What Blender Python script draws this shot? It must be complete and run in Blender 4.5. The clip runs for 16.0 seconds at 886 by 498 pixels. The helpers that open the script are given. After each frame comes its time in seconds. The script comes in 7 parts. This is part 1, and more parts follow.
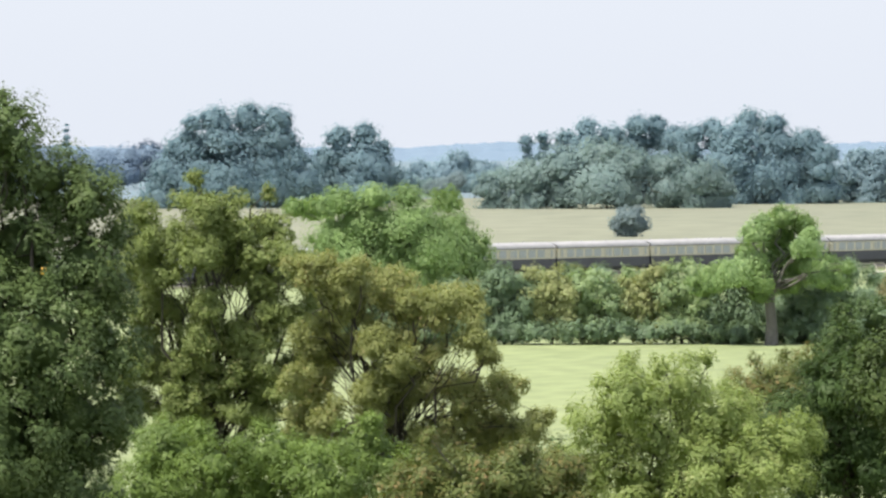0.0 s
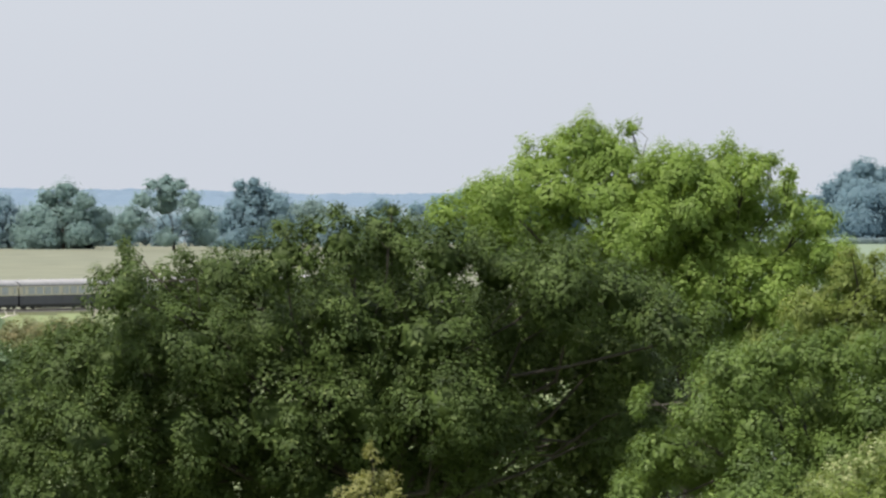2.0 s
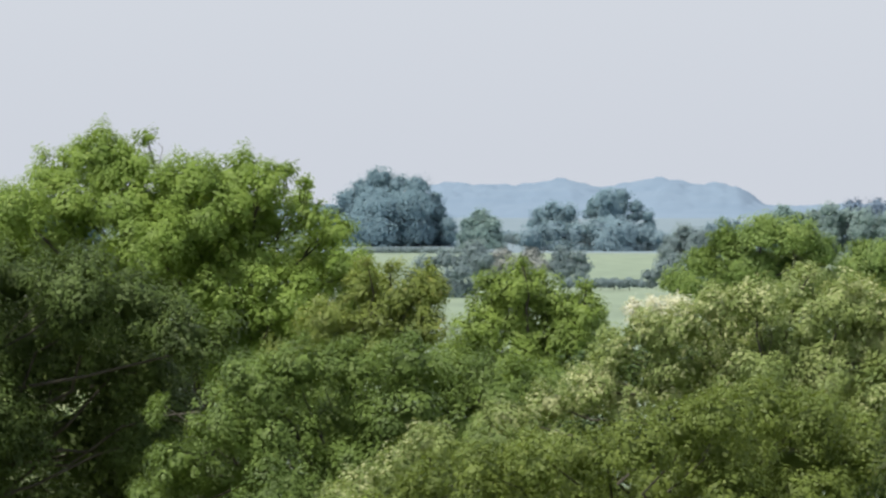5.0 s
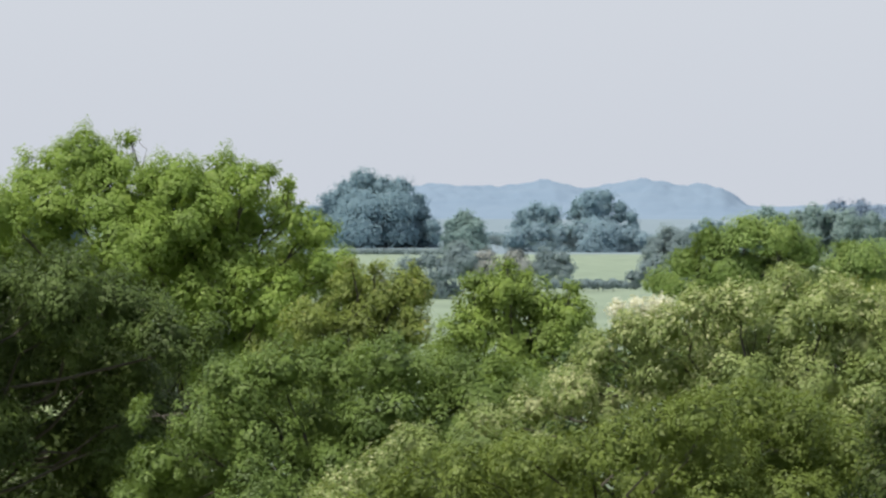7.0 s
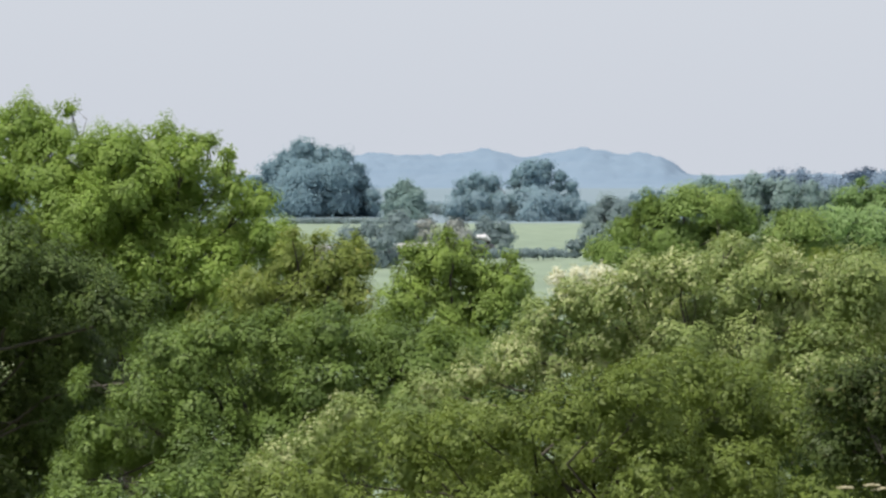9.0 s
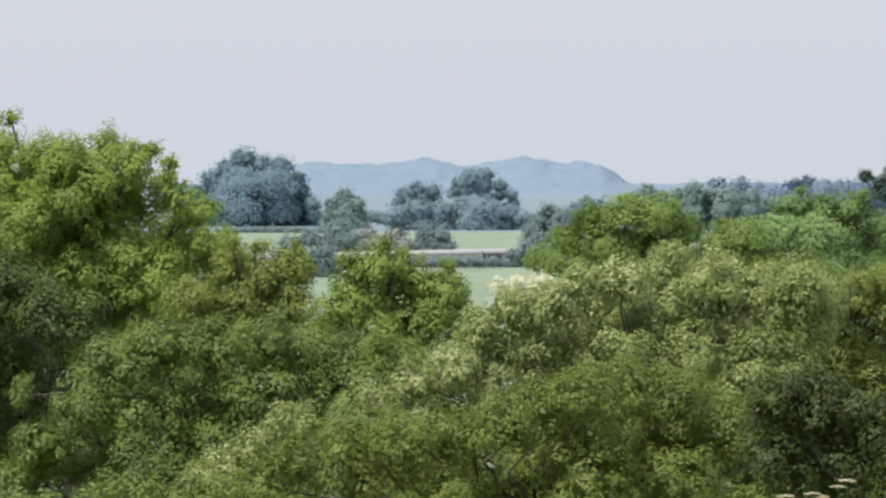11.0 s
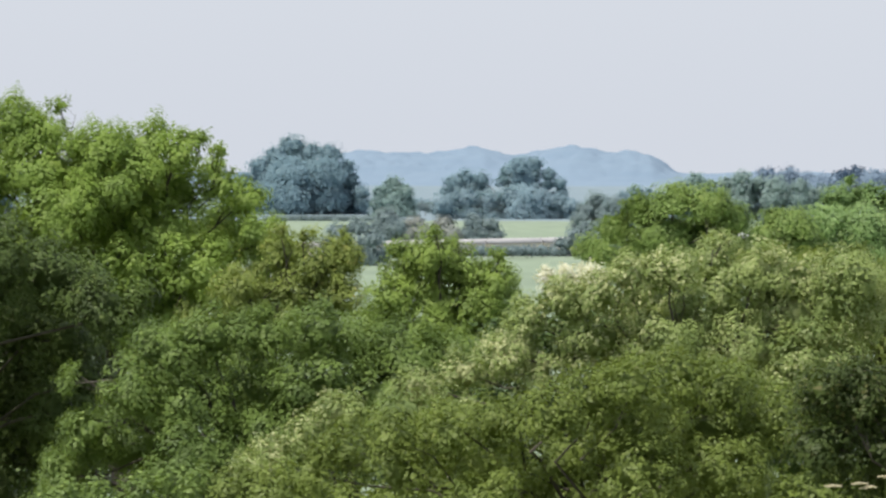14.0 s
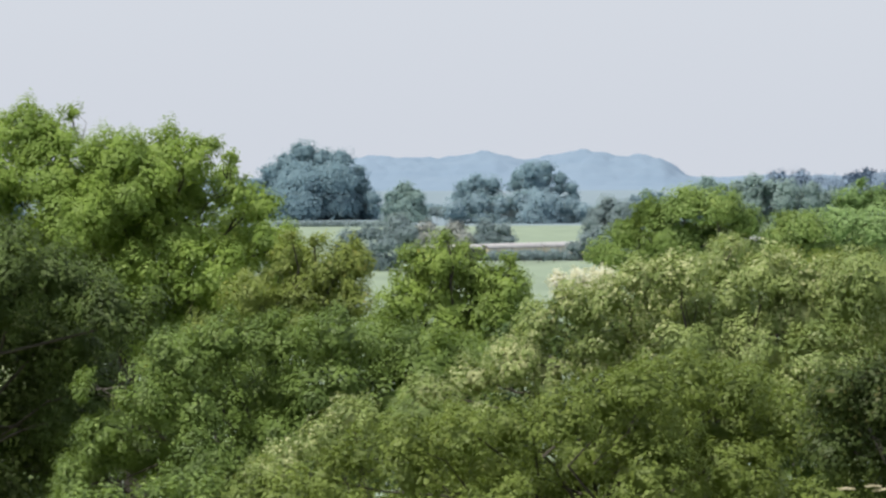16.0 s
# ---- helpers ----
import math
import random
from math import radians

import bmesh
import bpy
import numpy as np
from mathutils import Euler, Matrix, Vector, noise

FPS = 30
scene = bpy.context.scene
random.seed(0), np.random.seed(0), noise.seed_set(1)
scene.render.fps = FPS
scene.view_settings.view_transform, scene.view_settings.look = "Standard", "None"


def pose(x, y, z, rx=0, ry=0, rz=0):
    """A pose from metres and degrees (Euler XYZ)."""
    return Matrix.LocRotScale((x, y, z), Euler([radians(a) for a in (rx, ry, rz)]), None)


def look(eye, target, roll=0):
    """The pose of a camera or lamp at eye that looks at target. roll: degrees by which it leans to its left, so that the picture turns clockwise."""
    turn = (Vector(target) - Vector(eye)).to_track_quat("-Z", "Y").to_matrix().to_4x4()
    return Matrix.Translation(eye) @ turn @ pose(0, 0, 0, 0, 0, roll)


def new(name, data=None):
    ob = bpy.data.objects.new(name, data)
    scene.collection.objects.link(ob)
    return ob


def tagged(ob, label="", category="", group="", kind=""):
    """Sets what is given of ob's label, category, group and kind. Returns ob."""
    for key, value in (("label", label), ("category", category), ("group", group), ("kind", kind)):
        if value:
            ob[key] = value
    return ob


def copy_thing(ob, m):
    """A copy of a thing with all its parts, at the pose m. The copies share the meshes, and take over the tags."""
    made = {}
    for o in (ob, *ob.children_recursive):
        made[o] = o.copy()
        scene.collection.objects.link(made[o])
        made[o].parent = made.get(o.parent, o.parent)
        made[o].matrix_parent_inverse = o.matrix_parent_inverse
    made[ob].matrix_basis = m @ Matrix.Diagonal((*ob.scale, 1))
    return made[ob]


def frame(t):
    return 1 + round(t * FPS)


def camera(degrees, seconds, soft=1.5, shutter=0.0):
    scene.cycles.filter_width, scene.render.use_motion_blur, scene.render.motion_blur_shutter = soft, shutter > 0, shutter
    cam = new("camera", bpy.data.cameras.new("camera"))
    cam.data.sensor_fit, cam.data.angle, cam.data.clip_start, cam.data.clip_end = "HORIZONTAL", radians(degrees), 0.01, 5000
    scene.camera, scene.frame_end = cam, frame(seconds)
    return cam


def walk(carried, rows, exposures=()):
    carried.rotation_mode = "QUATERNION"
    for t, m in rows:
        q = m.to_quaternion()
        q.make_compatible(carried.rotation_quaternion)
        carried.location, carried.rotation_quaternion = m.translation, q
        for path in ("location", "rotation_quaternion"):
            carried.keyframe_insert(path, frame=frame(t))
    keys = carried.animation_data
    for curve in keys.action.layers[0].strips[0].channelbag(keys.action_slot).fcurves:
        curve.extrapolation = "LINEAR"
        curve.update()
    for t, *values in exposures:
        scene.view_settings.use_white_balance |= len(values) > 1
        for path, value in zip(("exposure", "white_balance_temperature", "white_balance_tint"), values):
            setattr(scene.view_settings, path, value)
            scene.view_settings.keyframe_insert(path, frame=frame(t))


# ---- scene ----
# ---- camera: a long lens on a hillside, swung by hand from west to east ----
EYE = Vector((0.0, 0.0, 20.7))
PAN = [
        # seconds, bearing, elevation and roll in degrees
        (0.0, -9.3483, -0.8956, -0.28), (0.1, -8.984, -0.878, -0.02), (0.2, -8.6925, -0.8648, -0.07),
        (0.3, -8.6478, -0.8538, -0.11), (0.4, -8.3405, -0.8382, -0.11), (0.5, -7.8489, -0.8254, -0.01),
        (0.6, -7.2711, -0.8118, 0.08), (0.7, -6.6967, -0.8026, 0.1), (0.8, -6.0993, -0.7867, 0.04),
        (0.9, -5.8445, -0.7725, -0.01), (1.0, -5.8254, -0.7604, -0.02), (1.1, -5.6848, -0.7776, -0.12),
        (1.2, -5.6151, -0.7828, -0.13), (1.3, -5.7204, -0.7501, 0.01), (1.4, -5.2555, -0.7352, -0.11),
        (1.5, -4.8793, -0.7248, 0.06), (1.6, -4.3102, -0.7181, 0.09), (1.7, -3.9803, -0.712, 0.24),
        (1.8, -3.7978, -0.6555, 0.0), (1.9, -3.6851, -0.6023, 0.06), (2.0, -3.3894, -0.5875, 0.2),
        (2.1, -3.219, -0.5593, 0.03), (2.2, -2.9173, -0.5425, 0.08), (2.3, -2.2448, -0.5386, -0.12),
        (2.4, -1.784, -0.5507, 0.08), (2.5, -1.6784, -0.5567, -0.01), (3.0, -1.4248, -0.6412, -0.07),
        (3.5, -0.5249, -0.6028, 0.11), (4.0, 0.1602, -0.5292, -0.01), (4.2, -0.0644, -0.5232, 0.14),
        (6.3, -0.0534, -0.5061, 0.0), (6.5, 0.1484, -0.5314, -0.01), (7.0, 0.0, -0.5056, 0.04),
        (7.5, 0.0295, -0.6253, 0.05), (8.0, 0.189, -0.7218, 0.13), (8.2, 0.3051, -0.7204, 0.0),
        (10.3, 0.5553, -0.666, 0.04), (10.5, 0.5831, -0.6493, 0.04), (11.0, 0.8104, -0.654, -0.08),
        (11.5, 1.5245, -0.6286, -0.13), (12.0, 1.0678, -0.8033, -0.03), (12.5, 0.7758, -0.746, 0.14),
        (13.0, 0.7268, -0.8768, 0.18), (13.5, 0.5233, -0.8129, 0.04), (14.0, 0.4833, -0.7309, 0.1),
        (14.5, 0.4577, -0.8005, 0.0), (15.0, 0.5947, -0.8655, -0.19), (15.5, 0.47, -0.732, -0.24),
        (16.0, 0.4035, -0.6971, -0.23)]


def aim(bearing, elevation, roll):
    a, e = radians(bearing), radians(elevation)
    way = Vector((math.sin(a) * math.cos(e), math.cos(a) * math.cos(e), math.sin(e)))
    return look(EYE, EYE + way * 100.0, roll)


cam = camera(6.0, 16.0, soft=2.6)
walk(cam, [(t, aim(b, e, r)) for t, b, e, r in PAN],
     exposures=[(0.0, 0.34), (0.5, 0.17), (1.1, 0.0), (3.0, 0.0), (7.0, -0.04), (11.0, 0.0), (14.5, 0.05), (16.0, 0.02)])

# ---- sky and sun ----
SUN_UP, SUN_BEARING = 61.0, 224.0
world = bpy.data.worlds.new("hazy_sky")
scene.world = world
world.use_nodes = True
wn, wl = world.node_tree.nodes, world.node_tree.links
wn.clear()
sky = wn.new("ShaderNodeTexSky")
sky.sky_type, sky.sun_disc = "NISHITA", False
sky.sun_elevation, sky.sun_rotation = radians(SUN_UP), radians(SUN_BEARING)
sky.air_density, sky.dust_density, sky.ozone_density = 1.0, 2.0, 1.5
veil = wn.new("ShaderNodeMix")
veil.data_type = "RGBA"
veil.inputs[0].default_value = 0.75
veil.inputs[7].default_value = (7.95, 8.42, 9.4, 1.0)
back = wn.new("ShaderNodeBackground")
back.inputs["Strength"].default_value = 0.10
wout = wn.new("ShaderNodeOutputWorld")
wl.new(sky.outputs[0], veil.inputs[6])
wl.new(veil.outputs[2], back.inputs["Color"])
wl.new(back.outputs[0], wout.inputs["Surface"])
sun = new("sun", bpy.data.lights.new("sun", "SUN"))
sun.data.energy, sun.data.angle, sun.data.color = 5.0, radians(3.0), (1.0, 0.94, 0.82)
sun_way = Vector((math.sin(radians(SUN_BEARING)) * math.cos(radians(SUN_UP)), math.cos(radians(SUN_BEARING)) * math.cos(radians(SUN_UP)), math.sin(radians(SUN_UP))))
sun.matrix_world = look(sun_way * 300.0, (0.0, 0.0, 0.0))


# ---- materials ----
def nodes_of(name):
    m = bpy.data.materials.new(name)
    m.use_nodes = True
    nt = m.node_tree
    return m, nt.nodes, nt.links, nt.nodes["Principled BSDF"]


def mixed(n, l, fac, a, b):
    x = n.new("ShaderNodeMix")
    x.data_type = "RGBA"
    for socket, v in ((x.inputs[0], fac), (x.inputs[6], a), (x.inputs[7], b)):
        if hasattr(v, "is_output"):
            l.new(v, socket)
        elif isinstance(v, (int, float)):
            socket.default_value = v
        else:
            socket.default_value = (*v, 1.0)
    return x.outputs[2]


def ramped(n, l, value, lo, hi):
    x = n.new("ShaderNodeMapRange")
    l.new(value, x.inputs["Value"])
    x.inputs["From Min"].default_value, x.inputs["From Max"].default_value = lo, hi
    return x.outputs["Result"]


def grain(n, l, scale, detail=3.0, stretch=(1, 1, 1)):
    geo, mapping, tex = n.new("ShaderNodeNewGeometry"), n.new("ShaderNodeMapping"), n.new("ShaderNodeTexNoise")
    mapping.inputs["Scale"].default_value = stretch
    tex.inputs["Scale"].default_value, tex.inputs["Detail"].default_value = scale, detail
    l.new(geo.outputs["Position"], mapping.inputs["Vector"])
    l.new(mapping.outputs[0], tex.inputs["Vector"])
    return tex.outputs["Fac"]


def leaf_material(name, dark, light, tip, tips=0.12, clump=0.9, thin=0.35, rough=0.5):
    """Leaves: each blade differs, patches of the crown differ, a share of blades has the colour of young tips."""
    m, n, l, p = nodes_of(name)
    geo = n.new("ShaderNodeNewGeometry")
    patch = ramped(n, l, grain(n, l, 1.0 / clump), 0.32, 0.68)
    each = geo.outputs["Random Per Island"]
    blend = n.new("ShaderNodeMath")
    blend.operation = "MULTIPLY_ADD"
    l.new(patch, blend.inputs[0])
    blend.inputs[1].default_value = 0.62
    half = n.new("ShaderNodeMath")
    half.operation = "MULTIPLY_ADD"
    l.new(each, half.inputs[0])
    half.inputs[1].default_value, half.inputs[2].default_value = 0.12, 0.16
    l.new(half.outputs[0], blend.inputs[2])
    base = mixed(n, l, blend.outputs[0], dark, light)
    young = ramped(n, l, each, 1.0 - tips, 1.0 - tips * 0.6)
    big = ramped(n, l, grain(n, l, 0.35 / clump), 0.4, 0.6)
    both = n.new("ShaderNodeMath")
    both.operation = "MULTIPLY"
    l.new(young, both.inputs[0])
    l.new(big, both.inputs[1])
    colour = mixed(n, l, both.outputs[0], base, tip)
    l.new(colour, p.inputs["Base Color"])
    p.inputs["Roughness"].default_value = rough
    p.inputs["Specular IOR Level"].default_value = 0.16 if rough > 0.9 else 0.22
    glow, mix = n.new("ShaderNodeBsdfTranslucent"), n.new("ShaderNodeMixShader")
    warm = mixed(n, l, 0.12 if rough > 0.9 else 0.35, colour, (light[0] * 1.5, light[1] * 1.5, light[2] * 0.6))
    l.new(warm, glow.inputs["Color"])
    mix.inputs[0].default_value = thin
    l.new(p.outputs[0], mix.inputs[1])
    l.new(glow.outputs[0], mix.inputs[2])
    l.new(mix.outputs[0], n["Material Output"].inputs["Surface"])
    return m


def plain(name, a, b, scale, rough, metal=0.0, bump=0.0, detail=4.0, stretch=(1, 1, 1), fine=None):
    """A surface with two colours in patches, finer grain over them, and a little relief."""
    m, n, l, p = nodes_of(name)
    coarse = ramped(n, l, grain(n, l, scale, detail, stretch), 0.3, 0.7)
    small = grain(n, l, (fine or scale * 9.0), 3.0, stretch)
    c = mixed(n, l, coarse, a, b)
    c = mixed(n, l, ramped(n, l, small, 0.35, 0.9), c, tuple(v * 0.72 for v in a))
    l.new(c, p.inputs["Base Color"])
    p.inputs["Roughness"].default_value, p.inputs["Metallic"].default_value = rough, metal
    if bump:
        bp = n.new("ShaderNodeBump")
        bp.inputs["Strength"].default_value = bump
        l.new(small, bp.inputs["Height"])
        l.new(bp.outputs[0], p.inputs["Normal"])
    return m


BARK = plain("bark", (0.055, 0.048, 0.038), (0.095, 0.085, 0.068), 1.2, 0.9, bump=0.6)
BARK_PALE = plain("bark_pale", (0.115, 0.108, 0.10), (0.18, 0.17, 0.155), 0.8, 0.9, bump=0.6)
DEADWOOD = plain("dead_wood", (0.50, 0.47, 0.42), (0.62, 0.58, 0.52), 2.0, 0.8)

LEAF = dict(
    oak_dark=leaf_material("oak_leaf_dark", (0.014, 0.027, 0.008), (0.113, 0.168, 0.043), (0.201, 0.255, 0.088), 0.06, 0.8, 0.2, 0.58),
    oak_deep=leaf_material("oak_leaf_deep", (0.062, 0.102, 0.038), (0.141, 0.197, 0.068), (0.185, 0.246, 0.091), 0.08, 0.9, 0.28),
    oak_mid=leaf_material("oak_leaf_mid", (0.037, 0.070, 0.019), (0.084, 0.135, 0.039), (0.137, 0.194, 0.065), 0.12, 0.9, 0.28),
    open=leaf_material("hawthorn_leaf", (0.131, 0.170, 0.059), (0.300, 0.368, 0.132), (0.380, 0.365, 0.165), 0.08, 0.9, 0.36),
    open_rust=leaf_material("hawthorn_leaf_brown", (0.149, 0.174, 0.066), (0.340, 0.372, 0.143), (0.442, 0.344, 0.160), 0.1, 0.9, 0.36),
    fresh=leaf_material("fresh_leaf", (0.083, 0.131, 0.037), (0.215, 0.306, 0.078), (0.281, 0.371, 0.113), 0.08, 0.8, 0.32),
    thicket=leaf_material("thicket_leaf", (0.065, 0.108, 0.029), (0.189, 0.272, 0.070), (0.265, 0.353, 0.102), 0.08, 0.8, 0.30),
    fresh_pale=leaf_material("hazel_leaf", (0.159, 0.215, 0.068), (0.361, 0.443, 0.152), (0.481, 0.519, 0.238), 0.12, 0.8, 0.38),
    olive_rust=leaf_material("bramble_leaf", (0.078, 0.109, 0.037), (0.194, 0.233, 0.071), (0.373, 0.233, 0.109), 0.3, 0.7, 0.3),
    ash=leaf_material("ash_leaf", (0.120, 0.191, 0.044), (0.296, 0.407, 0.099), (0.352, 0.441, 0.125), 0.1, 1.0, 0.4),
    olive_red=leaf_material("willow_leaf", (0.108, 0.147, 0.040), (0.277, 0.341, 0.088), (0.354, 0.299, 0.098), 0.08, 0.7, 0.34),
    maple=leaf_material("maple_leaf", (0.102, 0.167, 0.042), (0.283, 0.383, 0.090), (0.347, 0.431, 0.120), 0.1, 0.8, 0.32),
    pale_tip=leaf_material("young_leaf", (0.168, 0.19, 0.063), (0.358, 0.358, 0.147), (0.474, 0.442, 0.232), 0.3, 0.5, 0.4),
    whitebeam=leaf_material("whitebeam_leaf", (0.096, 0.149, 0.048), (0.315, 0.387, 0.135), (0.569, 0.583, 0.327), 0.42, 0.6, 0.32),
    blackthorn=leaf_material("blackthorn_leaf", (0.083, 0.122, 0.029), (0.213, 0.275, 0.065), (0.259, 0.310, 0.087), 0.08, 0.5, 0.32),
    dull=leaf_material("dull_thorn_leaf", (0.039, 0.062, 0.017), (0.091, 0.128, 0.033), (0.118, 0.114, 0.040), 0.12, 0.6, 0.32),
    rust=leaf_material("copper_leaf", (0.068, 0.053, 0.022), (0.160, 0.112, 0.043), (0.216, 0.158, 0.063), 0.15, 0.6, 0.3),
    blossom=leaf_material("hawthorn_blossom", (0.405, 0.405, 0.270), (0.800, 0.800, 0.675), (0.800, 0.800, 0.800), 0.4, 0.8, 0.3),
    meadow=leaf_material("sunny_oak_leaf", (0.140, 0.220, 0.093), (0.318, 0.442, 0.189), (0.414, 0.538, 0.256), 0.12, 2.0, 0.36),
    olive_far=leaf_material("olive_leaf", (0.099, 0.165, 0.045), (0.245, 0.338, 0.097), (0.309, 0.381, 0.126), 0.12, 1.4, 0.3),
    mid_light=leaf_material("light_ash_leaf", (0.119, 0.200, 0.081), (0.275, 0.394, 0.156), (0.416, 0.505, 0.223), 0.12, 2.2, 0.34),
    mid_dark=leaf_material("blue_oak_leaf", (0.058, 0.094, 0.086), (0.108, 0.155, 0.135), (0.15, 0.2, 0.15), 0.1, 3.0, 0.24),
    pale_far=leaf_material("cream_leaf", (0.270, 0.270, 0.149), (0.486, 0.459, 0.270), (0.594, 0.540, 0.351), 0.2, 1.2, 0.3),
    # hedge leaves: sun, shade and distance haze are put into these three base colours
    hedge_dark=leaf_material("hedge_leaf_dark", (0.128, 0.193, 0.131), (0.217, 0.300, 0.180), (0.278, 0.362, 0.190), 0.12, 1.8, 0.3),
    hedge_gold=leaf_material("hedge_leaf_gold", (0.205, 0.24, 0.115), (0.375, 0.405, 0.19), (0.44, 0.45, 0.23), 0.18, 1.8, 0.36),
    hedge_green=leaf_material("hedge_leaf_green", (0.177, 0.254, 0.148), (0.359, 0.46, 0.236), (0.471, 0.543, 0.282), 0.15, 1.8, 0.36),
    scrub=leaf_material("scrub_leaf", (0.115, 0.128, 0.068), (0.257, 0.250, 0.128), (0.378, 0.311, 0.176), 0.25, 1.6, 0.3),
    # far leaves: pale blue haze of distance is mixed into the base colours
    far_dark=leaf_material("thorn_leaf_hazed", (0.218, 0.288, 0.318), (0.283, 0.356, 0.376), (0.318, 0.395, 0.393), 0.1, 5.0, 0.5, 0.95),
    scrub_far=leaf_material("scrub_leaf_hazed", (0.184, 0.212, 0.214), (0.267, 0.291, 0.276), (0.309, 0.316, 0.287), 0.15, 3.5, 0.1, 0.95),
    far_blue=leaf_material("oak_leaf_hazed", (0.221, 0.326, 0.390), (0.272, 0.385, 0.441), (0.288, 0.404, 0.453), 0.1, 9.0, 0.5, 0.95),
    far_green=leaf_material("ash_leaf_hazed", (0.229, 0.326, 0.330), (0.279, 0.383, 0.366), (0.297, 0.404, 0.375), 0.1, 9.0, 0.5, 0.95),
    far_pale=leaf_material("poplar_leaf_hazed", (0.262, 0.364, 0.432), (0.312, 0.420, 0.481), (0.335, 0.443, 0.495), 0.1, 9.0, 0.5, 0.95),
    far_willow=leaf_material("willow_leaf_hazed", (0.242, 0.332, 0.341), (0.304, 0.396, 0.382), (0.323, 0.416, 0.395), 0.1, 9.0, 0.5, 0.95),
    far_hill=leaf_material("wood_leaf_hazed", (0.165, 0.232, 0.315), (0.195, 0.262, 0.342), (0.20, 0.265, 0.345), 0.1, 60.0, 0.05, 0.95),
)

# leaf, bark, length of a blade or spray in metres, how thickly the crown is covered
OAK_DEEP = ("oak_deep", BARK, 0.082, 0.74)
OPEN = ("open", BARK, 0.070, 0.70)
OPEN_RUST = ("open_rust", BARK, 0.070, 0.70)
BRAMBLE = ("blackthorn", BARK, 0.056, 0.74)
FRESH = ("fresh", BARK, 0.058, 0.78)
THICKET = ("thicket", BARK, 0.058, 0.78)
FRESH_PALE = ("fresh_pale", BARK, 0.062, 0.74)
OLIVE_RUST = ("olive_rust", BARK, 0.061, 0.85)
OAK_MID = ("oak_mid", BARK, 0.081, 0.85)
OAK_DARK = ("oak_dark", BARK, 0.070, 0.70)
ASH = ("ash", BARK, 0.075, 0.93)
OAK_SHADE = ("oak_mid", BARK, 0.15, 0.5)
OLIVE_RED = ("olive_red", BARK, 0.056, 0.85)
MAPLE = ("maple", BARK, 0.061, 0.78)
PALE_TIP = ("pale_tip", BARK, 0.061, 0.85)
WHITEBEAM = ("whitebeam", BARK, 0.053, 0.78)
BLACKTHORN = ("blackthorn", BARK, 0.043, 0.58)
RUST = ("rust", BARK, 0.061, 0.85)
BLOSSOM = ("blossom", BARK, 0.089, 0.80)
MEADOW_OAK = ("meadow", BARK_PALE, 0.245, 0.80)
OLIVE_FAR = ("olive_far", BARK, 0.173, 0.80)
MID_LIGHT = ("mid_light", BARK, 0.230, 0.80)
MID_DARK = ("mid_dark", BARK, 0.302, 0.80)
PALE_FAR = ("pale_far", BARK, 0.25, 0.8)
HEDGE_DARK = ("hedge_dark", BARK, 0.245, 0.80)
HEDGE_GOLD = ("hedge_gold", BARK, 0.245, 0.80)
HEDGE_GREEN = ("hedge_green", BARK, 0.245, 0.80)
SCRUB = ("scrub", BARK, 0.3, 0.8)
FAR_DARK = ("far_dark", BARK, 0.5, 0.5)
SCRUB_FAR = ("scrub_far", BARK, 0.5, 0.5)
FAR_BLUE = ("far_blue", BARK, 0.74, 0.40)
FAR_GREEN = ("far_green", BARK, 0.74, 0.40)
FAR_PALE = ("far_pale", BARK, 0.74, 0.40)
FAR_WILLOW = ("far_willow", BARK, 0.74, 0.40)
MEADOW_DUSK = ("olive_far", BARK, 0.158, 0.80)
OLIVE_DULL = ("dull", BARK, 0.050, 0.70)
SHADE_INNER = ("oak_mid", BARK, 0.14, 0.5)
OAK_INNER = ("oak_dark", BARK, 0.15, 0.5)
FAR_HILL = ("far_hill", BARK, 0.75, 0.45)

MEADOW = plain("meadow_grass", (0.205, 0.255, 0.110), (0.285, 0.325, 0.150), 0.012, 0.95, stretch=(1, 0.35, 1), fine=0.4)
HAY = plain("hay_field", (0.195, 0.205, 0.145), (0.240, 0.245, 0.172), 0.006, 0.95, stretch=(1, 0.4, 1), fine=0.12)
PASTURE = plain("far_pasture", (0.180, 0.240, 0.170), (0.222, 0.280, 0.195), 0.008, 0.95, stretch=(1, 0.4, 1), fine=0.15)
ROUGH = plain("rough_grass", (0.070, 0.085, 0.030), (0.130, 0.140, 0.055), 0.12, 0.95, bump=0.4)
# grass beyond the fields, with blue haze put into its colour
PLAIN_HAZED = plain("plain_hazed", (0.165, 0.225, 0.265), (0.190, 0.250, 0.290), 0.004, 0.95, fine=0.05)
# stone colour darkened to stand for the shadow below the train
BALLAST = plain("ballast", (0.11, 0.105, 0.095), (0.18, 0.17, 0.155), 0.9, 0.95, bump=0.7)

CREAM = plain("cream_paint", (0.64, 0.59, 0.46), (0.71, 0.66, 0.52), 0.5, 0.4, fine=9.0)
# chocolate brown turned slate: the distance haze is put into the paint colour
CHOCOLATE = plain("chocolate_paint_hazed", (0.072, 0.072, 0.090), (0.090, 0.090, 0.110), 0.5, 0.4, fine=9.0)
ROOF_GREY = plain("roof_grey", (0.36, 0.355, 0.365), (0.45, 0.44, 0.45), 0.6, 0.65, fine=4.0)
BLACK_IRON = plain("black_iron", (0.018, 0.018, 0.020), (0.034, 0.032, 0.032), 1.5, 0.45, metal=0.2)
LOCO_PAINT = plain("locomotive_paint", (0.020, 0.026, 0.024), (0.034, 0.040, 0.036), 1.0, 0.3)
